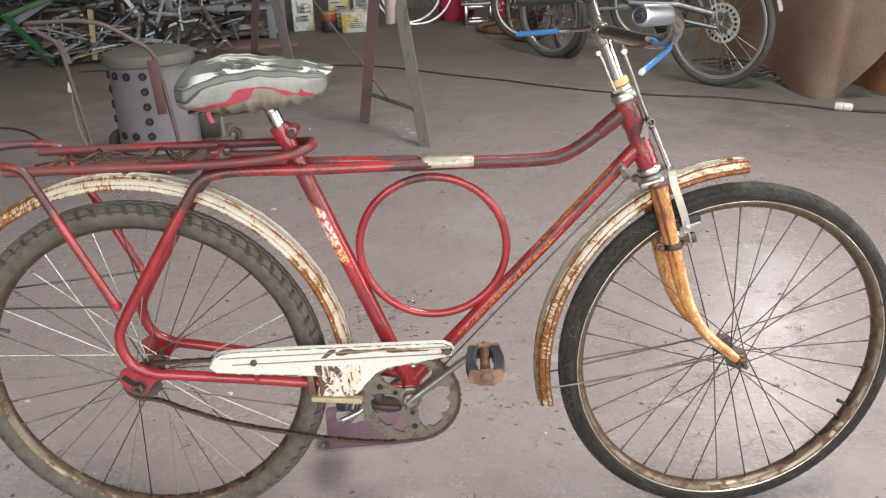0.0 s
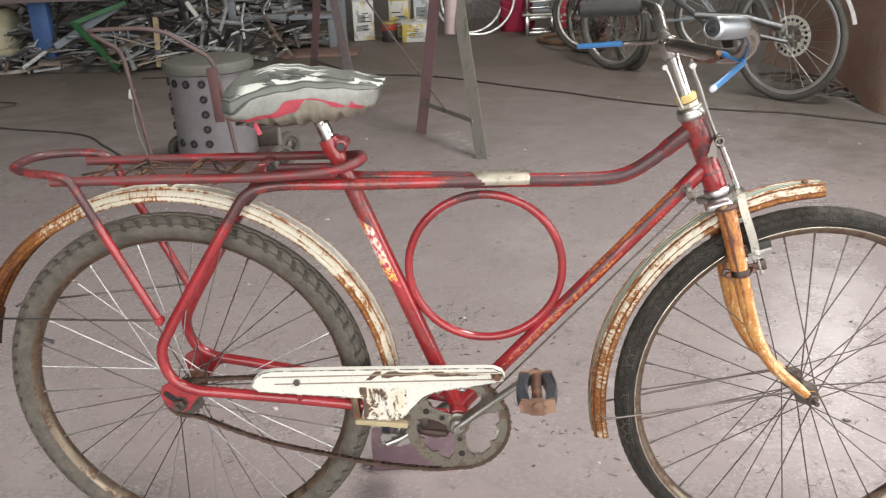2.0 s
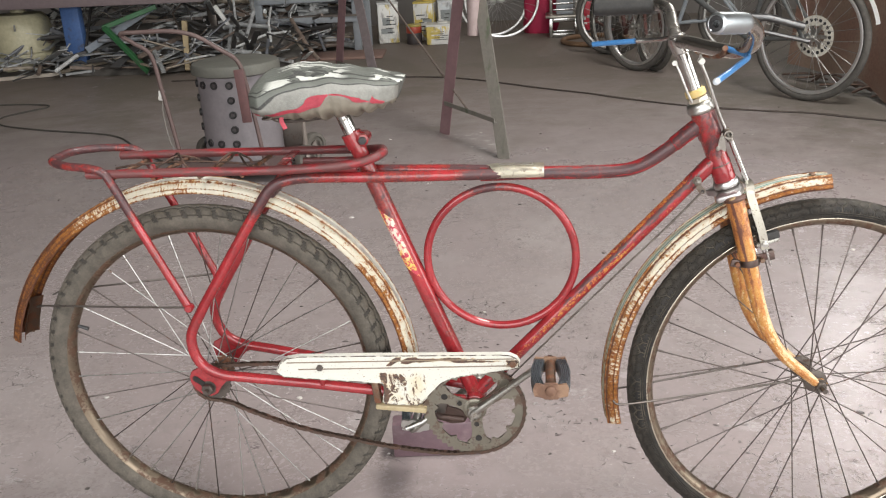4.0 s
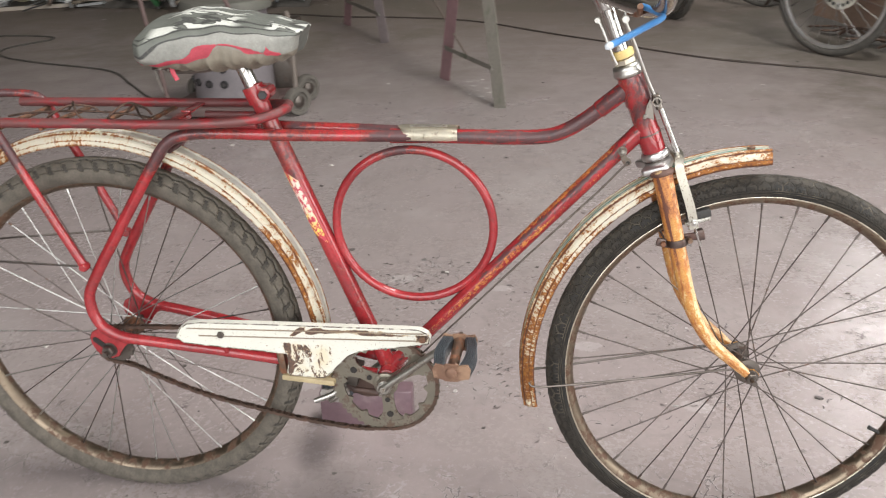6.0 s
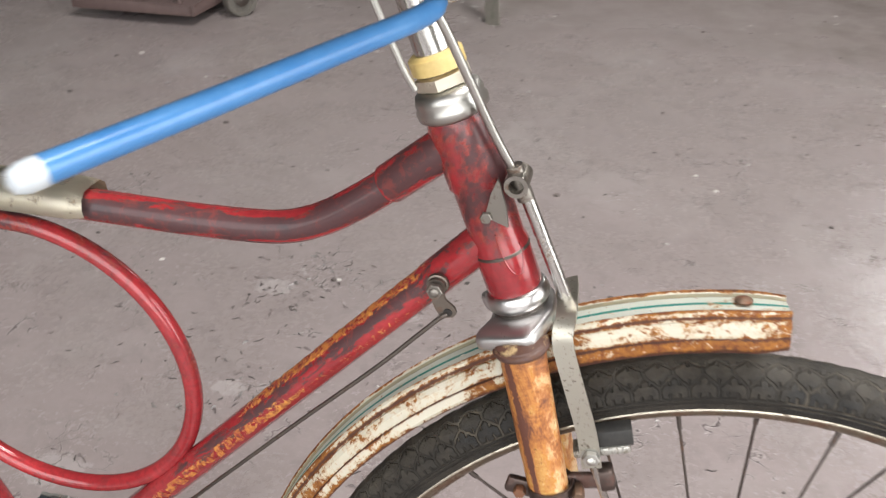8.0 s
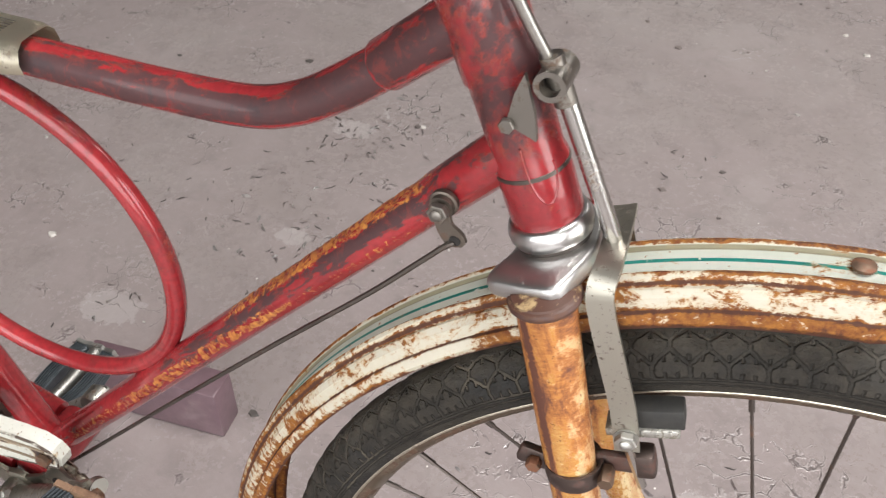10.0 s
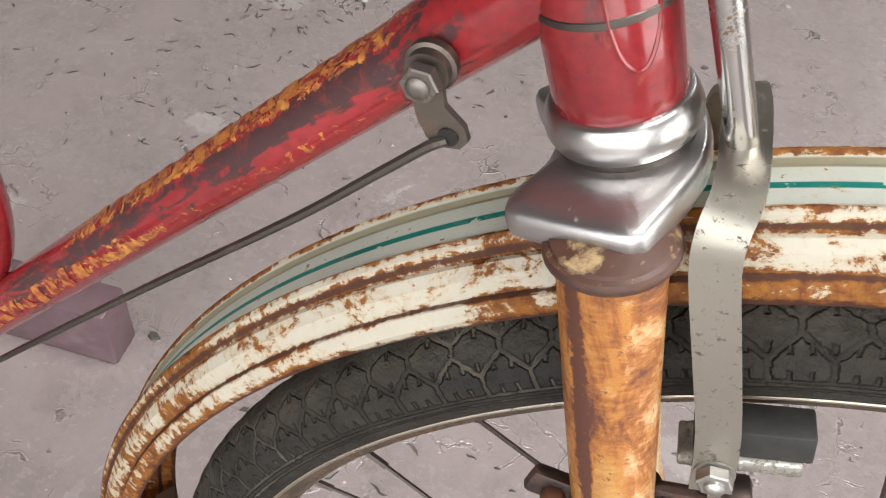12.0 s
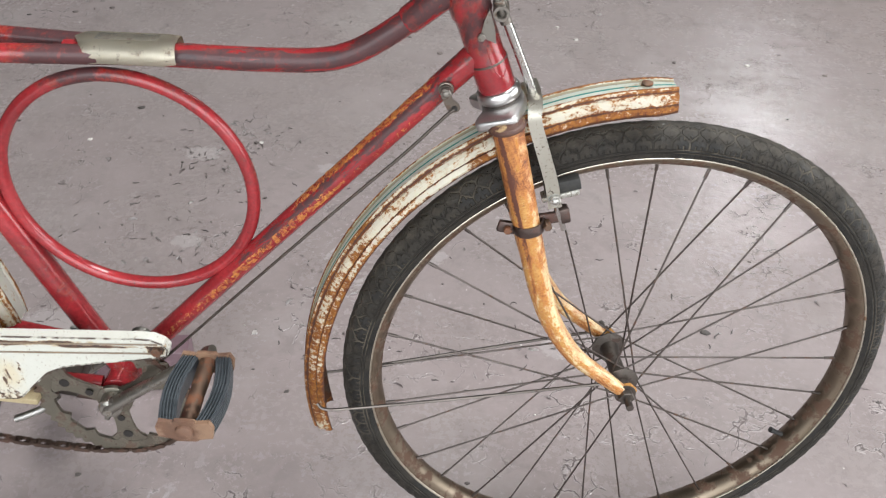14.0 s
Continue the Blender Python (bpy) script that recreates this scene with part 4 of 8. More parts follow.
low = n.ramp(n.xyz(n.coord.outputs["Object"])[2], [(0.555, (0.75, 0.48, 0.10)), (0.60, (0.72, 0.62, 0.52))])
strip = n.noise(28.0, 3.0)
STICKER = n.done(n.mix(n.ramp(v, [(0.485, 0.0), (0.53, 1.0)]), n.mix(n.ramp(strip, [(0.43, 0.0), (0.52, 1.0)]), low, (0.75, 0.50, 0.12)), (0.42, 0.03, 0.06)))


def on_tube(bm, a, b, r, t0, t1, w0, w1, lean):
    """A thin patch on the near side of a tube, from t0 to t1 along it and from w0 to w1 degrees round it."""
    a, b = Vector(a), Vector(b)
    d = (b - a).normalized()
    y = Vector((0, -1, 0))
    z = d.cross(y)
    z = z if z.z > 0 else -z
    length = (b - a).length
    rows = []
    for k in range(5):
        w = math.radians(w0 + (w1 - w0) * k / 4)
        rows.append([a + d * (length * t + lean * (k / 4 - 0.5)) + r * (math.cos(w) * y + math.sin(w) * z) for t in (t0, t1)])
    grid_mesh(bm, rows)


bar_rng = random.Random(3)
for k in range(13):
    bm = bmesh.new()
    t = 0.40 + 0.0235 * k
    on_tube(bm, DOWN_A, DOWN_B, 0.0130, t, t + bar_rng.uniform(0.010, 0.017), -24 + bar_rng.uniform(-6, 6), 12 + bar_rng.uniform(-8, 8), bar_rng.choice((-0.006, -0.004, 0.005)))
    part("letter_bar", bm, ORANGE, down_tube, "flaked orange bar of lettering")
for k in range(13):
    bm = bmesh.new()
    t = 0.115 + 0.0215 * k
    on_tube(bm, DOWN_A, DOWN_B, 0.0130, t, t + bar_rng.uniform(0.010, 0.016), 58 + bar_rng.uniform(-4, 6), 98 + bar_rng.uniform(-12, 6), bar_rng.choice((-0.005, 0.004, 0.005)))
    part("letter_bar", bm, ORANGE, down_tube)
bm = bmesh.new()
on_tube(bm, (0.3000, 0, 0.7880), (0.4980, 0, 0.2780), 0.0152, 0.25, 0.47, -58, 20, 0.03)
part("sticker", bm, STICKER, seat_tube, "torn white, yellow and red paper sticker")

# name plate on the top tube
bm = bmesh.new()
rows = []
for i in range(9):
    f = i / 8
    x = 0.530 + 0.099 * f
    widen = 1.0 if 0 < i < 8 else 0.8
    rows.append([(x + (0.010 * abs(y) / 0.022 if i == 0 else 0.0), y * widen, z) for y, z in ((-0.0200, 0.722), (-0.0215, 0.729), (-0.019, 0.7365), (-0.013, 0.7405), (0, 0.7412), (0.013, 0.7405), (0.019, 0.7365), (0.0215, 0.729), (0.0200, 0.722))])
grid_mesh(bm, rows)
bmesh.ops.solidify(bm, geom=bm.faces[:], thickness=0.002)
BRASS = metal("dull_brass_plate", (0.74, 0.69, 0.57), 0.46, 0.62, (0.30, 0.24, 0.17), 90.0)
plate = part("name_plate", bm, BRASS, bike, "tarnished brass-coloured plate folded over the top tube")
for k in range(6):
    bm = bmesh.new()
    add_box(bm, (0.060, 0.0006, 0.0005), pose(0.5810, -0.006 + 0.0024 * k, 0.7419))
    part("groove_bar", bm, ALLOY, plate)

# seat clamp, post and covered saddle
bm = bmesh.new()
add_turned(bm, [(-0.019, 0.008), (-0.017, 0.011), (0.017, 0.011), (0.019, 0.008)], (0.3160, 0, 0.7950), (0, 1, 0), 16)
add_box(bm, (0.030, 0.026, 0.026), pose(0.3080, 0, 0.7955, 0, 20, 0), 0.006)
part("seat_clamp", bm, RED, bike)
bm = bmesh.new()
hexnut(bm, (0.3170, -0.019, 0.7950), (0, -1, 0), 0.0075, 0.006)
add_rod(bm, (0.3180, 0.026, 0.7940), (0.3160, -0.024, 0.7960), 0.0035)
part("clamp_bolt", bm, BLACK, bike)
bm = bmesh.new()
add_rod(bm, (0.3000, 0, 0.7880), (0.2720, 0, 0.8590), 0.0122, seg=20)
part("seat_post", bm, CHROME, bike, "bright chrome seat post")

# the cover's coordinates: f runs from back to nose, h from its lower rim (0) to the ridge (1)
SEAM = ((0.0, 0.30), (0.12, 0.315), (0.30, 0.42), (0.55, 0.535), (0.77, 0.485), (0.88, 0.415), (1.0, 0.40))
EDGE = ((0.0, 0.45), (0.10, 0.47), (0.30, 0.60), (0.56, 0.70), (0.80, 0.67), (1.0, 0.62))


def along(table, f):
    for (a, va), (b, vb) in zip(table, table[1:]):
        if f <= b:
            return va + (vb - va) * max(0.0, f - a) / (b - a)
    return table[-1][1]


def cover_point(f, v):
    """A point of the saddle cover: f from back to nose, v once round from the ridge over the far side."""
    a = 2 * math.pi * v
    c, t = math.cos(a), math.sin(a)
    h = 2 * abs(v % 1.0 - 0.5)
    top = along(((0.0, 0.908), (0.06, 0.918), (0.28, 0.929), (0.56, 0.921), (0.78, 0.913), (1.0, 0.901)), f)
    low = along(((0.0, 0.858), (0.08, 0.852), (0.31, 0.842), (0.49, 0.839), (0.69, 0.842), (0.90, 0.854), (1.0, 0.861)), f)
    half = 0.100 * (1 - f) ** 0.60 * (0.45 + 0.55 * min(1, f / 0.10) ** 0.5) + 0.034 * min(1.0, (1 - f) * 30 + 0.45) ** 0.5
    y = half * abs(t) ** 0.62 * (1 if t > 0 else -1)
    z = (top + low) / 2 + (top - low) / 2 * abs(c) ** 0.56 * (1 if c > 0 else -1)
    z -= 0.012 * (abs(y) / 0.12) ** 2 * max(0.0, c + 0.3)
    skirt = max(0.0, along(SEAM, f) - h) / 0.4
    fold = math.sin(f * 74 + 2.2 * math.sin(f * 17) + 3 * h) + 0.5 * math.sin(f * 131 + 1.7)
    y *= 1 - 0.30 * skirt ** 1.6 + 0.050 * fold * min(1.0, 2.2 * skirt) * min(1, 3 * (1 - f))
    z += 0.0032 * math.sin(f * 61 + 1.1) * min(1.0, 2 * skirt)
    x = 0.146 + 0.249 * f - 0.024 * max(0.0, f - 0.82) / 0.18 * max(0.0, 1 - h * 1.25)
    return Vector((x, y, z + 0.0010 * math.sin(f * 33 + a * 4)))


n = Nodes("patterned_saddle_cover", 0.62)
q = n.xyz(n.coord.outputs["UV"])
h = n.math("MULTIPLY", n.math("ABSOLUTE", n.math("SUBTRACT", n.math("FRACT", q[1]), 0.5)), 2.0)
wav = n.noise(16.0, 4.0, n.vec((0.6, 1, 1)), 0.6, 0.8)
f = n.noise(300.0, 4.0)
over = n.math("SUBTRACT", h, n.ramp(q[0], list(EDGE)))
under = n.math("SUBTRACT", n.ramp(q[0], list(SEAM)), h)
over = n.math("ADD", over, n.math("MULTIPLY", n.math("SUBTRACT", wav, 0.5), 0.05))
grey = n.mix(n.ramp(n.noise(40.0, 6.0, None, 0.7), [(0.35, 0.0), (0.65, 1.0)]), (0.235, 0.235, 0.212), (0.165, 0.166, 0.150))
dark = n.mix(n.noise(55.0, 6.0, n.vec((0.4, 1, 1)), 0.7), (0.060, 0.068, 0.060), (0.125, 0.132, 0.115))
col = n.mix(n.ramp(over, [(0.0, 0.0), (0.02, 1.0)]), grey, dark)
for place in (0.0, 0.105, 0.19):
    seam_line = n.math("ABSOLUTE", n.math("SUBTRACT", over, place))
    col = n.mix(n.ramp(seam_line, [(0.008, 1.0), (0.017, 0.0)]), col, (0.022, 0.023, 0.022))
wave = n.noise(30.0, 2.0, n.vec((0.26, 1.0, 0.5)), 0.5, 1.8)
where = n.math("MULTIPLY", n.ramp(over, [(0.115, 0.0), (0.13, 1.0)]), n.ramp(q[0], [(0.12, 0.0), (0.18, 1.0), (0.58, 1.0), (0.66, 0.0), (0.78, 0.0), (0.82, 1.0)]))
col = n.mix(n.math("MULTIPLY", n.ramp(wave, [(0.50, 0.0), (0.515, 1.0)]), where), col, (0.48, 0.49, 0.45))
col = n.mix(n.math("MULTIPLY", band(n, wave, 0.470, 0.498, 0.008), where), col, (0.03, 0.032, 0.03))
col = n.mix(n.ramp(under, [(0.0, 0.0), (0.012, 1.0)]), col, n.mix(wav, (0.215, 0.188, 0.145), (0.130, 0.115, 0.090)))
col = n.mix(n.ramp(f, [(0.4, 0.0), (0.8, 0.35)]), col, (0.13, 0.12, 0.10))
n.bump(n.math("ADD", n.math("MULTIPLY", wav, 2.0), n.math("MULTIPLY", f, 0.25)), 0.45, 0.005)
COVER = n.done(col)
bm = bmesh.new()
NU, NV = 96, 72
rows = [[cover_point(i / NU, j / NV) for j in range(NV)] for i in range(NU + 1)]
vs = grid_mesh(bm, rows, close_v=True, uvs=lambda i, j: (i / NU, j / NV))
bm.faces.new(vs[0][::-1])
bm.faces.new(vs[-1])
saddle = part("saddle", bm, COVER, bike, "saddle in a loose grey, black and white fabric cover", 60)
PINK = plain("pink_ribbon", (0.60, 0.090, 0.125), (0.46, 0.065, 0.095), 0.6, 60.0)
for f0, f1, wide in ((0.01, 0.10, 0.050), (0.13, 0.54, 0.056), (0.54, 0.80, 0.014), (0.80, 0.91, 0.070)):
    for side in SIDE:
        bm = bmesh.new()
        rows = []
        for k in range(25):
            f = f0 + (f1 - f0) * k / 24
            taper = wide * min(1.0, 0.35 + 5 * min(k, 24 - k) / 24)
            row = []
            for m in range(5):
                h = along(SEAM, f) + taper * (m / 4 - 0.35)
                p = cover_point(f, 0.5 - side * h / 2)
                row.append(p + Vector((0, 0.0016 * (1 if p.y > 0 else -1), 0.0004)))
            rows.append(row)
        grid_mesh(bm, rows)
        bmesh.ops.solidify(bm, geom=bm.faces[:], thickness=0.0014)
        part("ribbon", bm, PINK, saddle, "pink ribbon stitched along the cover")
bm = bmesh.new()
add_tube(bm, curve_points([(0.1940, -0.058, 0.8580), (0.1890, -0.060, 0.8430), (0.1940, -0.058, 0.8270)], 4), 0.004, 6, flat=0.4)
part("ribbon_end", bm, PINK, saddle, "loose pink end of the ribbon")
for s in SIDE:
    bm = bmesh.new()
    add_tube(bm, curve_points([(0.1560, s * 0.05, 0.8540), (0.1850, s * 0.045, 0.8380), (0.2420, s * 0.035, 0.8390), (0.2990, s * 0.022, 0.8490), (0.3570, s * 0.014, 0.8610)], 6), 0.0035, 8)
    part("saddle_rail", bm, DARK_STEEL, saddle)
    bm = bmesh.new()
    coil = [(0.168 + 0.012 * math.cos(a), s * 0.055 + 0.012 * math.sin(a), 0.842 + 0.022 * a / 25.2) for a in (25.2 * k / 60 for k in range(61))]
    add_tube(bm, coil, 0.0022, 6)
    part("saddle_spring", bm, DARK_STEEL, saddle)


# fenders
def make_fender(name, at, edge, a0, a1, material, label, tail):
    """A pressed fender: crown band, two steps down each side, rolled edge; from angle a0 to a1."""
    side = [(-0.0300, 0.000), (-0.0312, 0.0035), (-0.0292, 0.0085), (-0.0266, 0.0090), (-0.0248, 0.0150), (-0.0214, 0.0180), (-0.0186, 0.0178), (-0.0166, 0.0222), (-0.0142, 0.0234), (-0.0116, 0.0224), (-0.0098, 0.0206), (-0.005, 0.0208)]
    prof = [(0.93 * y, h) for y, h in side + [(0.0, 0.0211)] + [(-y, h) for y, h in side[::-1]]]
    reach = [0.0]
    for (ya, ha), (yb, hb) in zip(prof, prof[1:]):
        reach.append(reach[-1] + math.hypot(yb - ya, hb - ha))
    steps = 90
    rows = []
    for i in range(steps + 1):
        f = i / steps
        a = math.radians(a0 + (a1 - a0) * f)
        nip = 1.0 - 0.25 * max(0, 0.03 - f) / 0.03 - (0.12 * max(0, f - 0.97) / 0.03)
        flare = tail * max(0, f - 0.70) / 0.30
        rows.append([at + Vector(((edge + h + flare) * math.cos(a), y * nip, (edge + h + flare) * math.sin(a))) for y, h in prof])
    bm = bmesh.new()
    length = math.radians(abs(a1 - a0)) * edge
    grid_mesh(bm, rows, uvs=lambda i, j: (length * i / steps, reach[j] / reach[-1]))
    bmesh.ops.solidify(bm, geom=bm.faces[:], thickness=0.0012)
    return part(name, bm, material, bike, label, 28)


front_fender = make_fender("front_fender", FRONT, 0.3540, 88.6, 191.5, FENDER_FRONT, "cream front fender with a mint crown, teal line and rust", 0.0)
rear_fender = make_fender("rear_fender", REAR, 0.3715, 5.0, 169.0, FENDER_REAR, "cream rear fender rusting through at the tail", 0.018)
bm = bmesh.new()
a = math.radians(93.0)
add_turned(bm, [(0, 0.0055), (0.002, 0.006), (0.0035, 0.003)], FRONT + 0.3757 * Vector((math.cos(a), 0, math.sin(a))), (math.cos(a), 0, math.sin(a)), 12)
part("fender_rivet", bm, RUST_STEEL, front_fender)
for s in SIDE:
    bm = bmesh.new()
    add_tube(bm, curve_points([(1.0970, s * 0.047, 0.3400), (1.0740, s * 0.046, 0.3420), (0.9340, s * 0.041, 0.3240), (0.7860, s * 0.034, 0.3060), (0.7520, s * 0.032, 0.3040), (0.7430, s * 0.028, 0.3100)], 5), 0.0019, 6)
    part("fender_stay", bm, DARK_STEEL, front_fender, "thin wire stay")
    bm = bmesh.new()
    add_tube(bm, curve_points([(-0.0150, s * 0.082, 0.5090), (-0.0480, s * 0.080, 0.5070), (-0.1960, s * 0.058, 0.5000), (-0.3120, s * 0.038, 0.4940), (-0.3360, s * 0.030, 0.4880)], 5), 0.0019, 6)
    part("fender_stay", bm, DARK_STEEL, rear_fender, "thin wire stay")
# a small rusty flap bolted inside the end of each fender
for at, edge, a0, a1, home in ((FRONT, 0.3580, 176, 190, front_fender), (REAR, 0.384, 156, 168, rear_fender)):
    rows = []
    for i in range(9):
        a = math.radians(a0 + (a1 - a0) * i / 8)
        rows.append([at + Vector(((edge - 0.004 + 0.012 * (1 - (y / 0.026) ** 2)) * math.cos(a), y, (edge - 0.004 + 0.012 * (1 - (y / 0.026) ** 2)) * math.sin(a))) for y in (-0.026, -0.018, -0.009, 0, 0.009, 0.018, 0.026)])
    bm = bmesh.new()
    grid_mesh(bm, rows)
    bmesh.ops.solidify(bm, geom=bm.faces[:], thickness=0.0015)
    part("inner_flap", bm, RUST_STEEL, home, "rusty steel flap")

# fork, crown and headset
COLLAR_TOP = worn("rusty_cream_collar", (0.085, 0.038, 0.026), (0.46, 0.35, 0.19), (0.30, 0.19, 0.085), 160.0, 0.55, (0.5, 0.7), scale=75.0)
COLLAR = worn("rusty_collar", (0.075, 0.034, 0.026), (0.035, 0.018, 0.016), (0.14, 0.06, 0.03), 160.0, 0.5, (0.5, 0.7), scale=70.0)
for s in SIDE:
    bm = bmesh.new()
    line = curve_points([(0.9434, s * 0.0332, 0.6818), (0.9487, s * 0.0355, 0.6590), (0.9635, s * 0.040, 0.5980), (0.9785, s * 0.0430, 0.5380), (0.9930, s * 0.0455, 0.4830), (1.0105, s * 0.0475, 0.4380), (1.0385, s * 0.0492, 0.3935), (1.0755, s * 0.050, 0.3590), (1.1000, s * 0.050, 0.3365)], 6)
    rad = [0.0158 - 0.0080 * (i / (len(line) - 1)) ** 1.3 for i in range(len(line))]
    add_tube(bm, line, rad, 24, uv=True)
    blade = part("fork_blade", bm, OCHRE, bike, "ochre fork blade streaked with rust")
    bm = bmesh.new()
    down = Vector((-0.2530, 0, 0.9400))
    spot = Vector((0.9432, s * 0.0334, 0.6818))
    add_turned(bm, [(-0.0046, 0.0152), (-0.0040, 0.0180), (-0.0024, 0.0190), (-0.0008, 0.0190), (0.0003, 0.0182)], spot, down, 28)
    part("blade_collar", bm, COLLAR, blade, "dark rusty rim of the collar under the crown")
    bm = bmesh.new()
    add_turned(bm, [(0.0002, 0.0183), (0.0010, 0.0170), (0.0022, 0.0166), (0.0040, 0.0120), (0.0056, 0.0020)], spot, down, 28)
    part("collar_top", bm, COLLAR_TOP, blade, "cream and rust-brown top of the collar")
    bm = bmesh.new()
    tip = [(-0.014, 0.010), (0.006, 0.012), (0.014, 0.004), (0.010, -0.010), (-0.004, -0.012)]
    add_plate(bm, [(FRONT.x + x, FRONT.z + z) for x, z in tip], lambda x: s * 0.050 - 0.003, 0.006)
    part("fork_tip", bm, OCHRE, blade)
    bm = bmesh.new()
    add_rod(bm, (FRONT.x, s * 0.03, FRONT.z), (FRONT.x, s * 0.077, FRONT.z), 0.0045)
    hexnut(bm, (FRONT.x, s * 0.054, FRONT.z), (0, s, 0), 0.0098, 0.0085)
    add_turned(bm, [(0, 0.013), (0.002, 0.013)], (FRONT.x, s * 0.0525, FRONT.z), (0, s, 0), 18)
    part("axle_nut", bm, DARK_STEEL, bike)
bm = bmesh.new()
shape = [(-0.017, 0.0), (-0.019, -0.012), (-0.0255, -0.022), (-0.0275, -0.0285), (-0.023, -0.0330), (0.003, -0.0425), (0.010, -0.0425), (0.014, -0.038), (0.026, -0.013), (0.026, 0.013), (0.014, 0.038), (0.010, 0.0425), (0.003, 0.0425), (-0.023, 0.0330), (-0.0275, 0.0285), (-0.0255, 0.022), (-0.019, 0.012)]
shape = [(p.x, p.y) for p in curve_points([(x, y, 0) for x, y in shape], 3, True)]
levels = ((-0.0125, 0.92), (-0.0118, 0.965), (-0.0105, 0.99), (-0.0085, 1.0), (-0.0050, 1.0), (-0.0032, 0.99), (-0.0020, 0.965), (-0.0013, 0.93), (-0.0004, 0.80), (0.0002, 0.70), (0.0006, 0.60))
rows = [[STEER @ Vector((x * k - 0.004, y * k, z)) for x, y in shape] for z, k in levels]
vs = grid_mesh(bm, rows, close_v=True)
bm.faces.new(vs[0][::-1])
bm.faces.new(vs[-1])
part("crown_cap", bm, SATIN, bike, "worn satin chrome fork crown cap", 70)
bm = bmesh.new()
add_turned(bm, [(0.0030, 0.0180), (0.0032, 0.0210), (0.0042, 0.0214), (0.0062, 0.0222), (0.0090, 0.0223), (0.0118, 0.0216), (0.0138, 0.0206), (0.0146, 0.0198), (0.0150, 0.0185)], HEAD, AXIS, 48)
bm2 = bmesh.new()
add_turned(bm2, [(-0.0010, 0.0190), (0.0005, 0.0200), (0.0034, 0.0200)], HEAD, AXIS, 40)
part("crown_race", bm2, DARK_STEEL, bike, "dark race under the cup")
part("lower_cup", bm, SATIN, bike, "chrome headset cup", 50)
bm = bmesh.new()
add_turned(bm, [(0.140, 0.0185), (0.143, 0.0225), (0.148, 0.0232), (0.151, 0.0215), (0.153, 0.0222), (0.158, 0.0205), (0.160, 0.0165)], HEAD, AXIS, 32)
part("upper_cup", bm, STEEL, bike, "chrome headset cup", 50)
bm = bmesh.new()
hexnut(bm, STEER @ Vector((0, 0, 0.160)), AXIS, 0.0178, 0.009)
part("locknut", bm, BRASS, bike)
bm = bmesh.new()
add_turned(bm, [(0.170, 0.0150), (0.171, 0.0172), (0.180, 0.0172), (0.182, 0.0145)], HEAD, AXIS, 24)
part("collar", bm, YELLOW, bike, "yellowed plastic collar")
bm = bmesh.new()
add_turned(bm, [(0.150, 0.0118), (0.246, 0.0118), (0.248, 0.0145), (0.268, 0.0165), (0.275, 0.0150), (0.279, 0.010)], HEAD, AXIS, 24)
part("stem", bm, CHROME, bike, "worn chrome stem")

# handlebar, grips and rod brake levers
ROD_STEEL = metal("grey_clamp_steel", (0.26, 0.24, 0.215), 0.42, 0.58, (0.10, 0.065, 0.045), 110.0)
BAR_CHROME = metal("dulled_bar_chrome", (0.50, 0.475, 0.44), 0.24, 0.66, (0.20, 0.15, 0.11), 60.0)
bm = bmesh.new()
near_line = curve_points([(0.8480, 0, 0.9430), (0.8610, -0.040, 0.9450), (0.8840, -0.085, 0.9420), (0.9090, -0.130, 0.9420), (0.9240, -0.175, 0.9540), (0.9220, -0.215, 0.9780), (0.9060, -0.245, 0.9940), (0.8910, -0.265, 0.9990)], 7)
add_tube(bm, near_line, 0.0112, 16)
part("handlebar_half", bm, BAR_CHROME, bike, "spotted chrome handlebar bent back to the grip")
bm = bmesh.new()
far_line = curve_points([(0.8480, 0, 0.9430), (0.8510, 0.040, 0.9440), (0.8550, 0.090, 0.9470), (0.8590, 0.150, 0.9580), (0.8590, 0.205, 0.9750), (0.8430, 0.240, 0.9810), (0.8170, 0.254, 0.9780)], 7)
add_tube(bm, far_line, 0.0112, 16)
part("handlebar_half", bm, BAR_CHROME, bike, "spotted chrome handlebar bent back to the grip")
bm = bmesh.new()
g0, g1 = Vector((0.8970, -0.258, 0.9970)), Vector((0.8370, -0.337, 1.0070))
add_turned(bm, [(0, 0.0118), (0.003, 0.0140), (0.010, 0.0146), (0.078, 0.0146), (0.084, 0.0138), (0.086, 0.0108), (0.082, 0.008), (0.082, 0.004)], g0, g1 - g0, 24)
part("grip", bm, metal("grey_sheen_grip", (0.52, 0.56, 0.58), 0.34, 0.72), bike, "silvery grey handlebar grip")
bm = bmesh.new()
add_turned(bm, [(0.0815, 0.0102), (0.085, 0.0102), (0.0855, 0.0055), (0.082, 0.0045)], g0, g1 - g0, 20)
part("grip_end", bm, BLACK, bike)
bm = bmesh.new()
add_turned(bm, [(0, 0.0125), (0.003, 0.0155), (0.110, 0.0155), (0.114, 0.012)], (0.8390, 0.244, 0.9800), (-0.110, 0.030, -0.004), 24)
part("grip", bm, RUBBER, bike, "black rubber handlebar grip")
bm = bmesh.new()
line = curve_points([(0.8980, -0.135, 0.9470), (0.9100, -0.155, 0.9450), (0.9200, -0.176, 0.9420), (0.9170, -0.193, 0.9400), (0.8980, -0.232, 0.9375), (0.8740, -0.281, 0.9345), (0.8510, -0.327, 0.9320)], 8)
add_tube(bm, line, 0.0044, 14)
near_lever = part("brake_lever", bm, BLUE, bike, "bent brake lever in a blue plastic sleeve")
bm = bmesh.new()
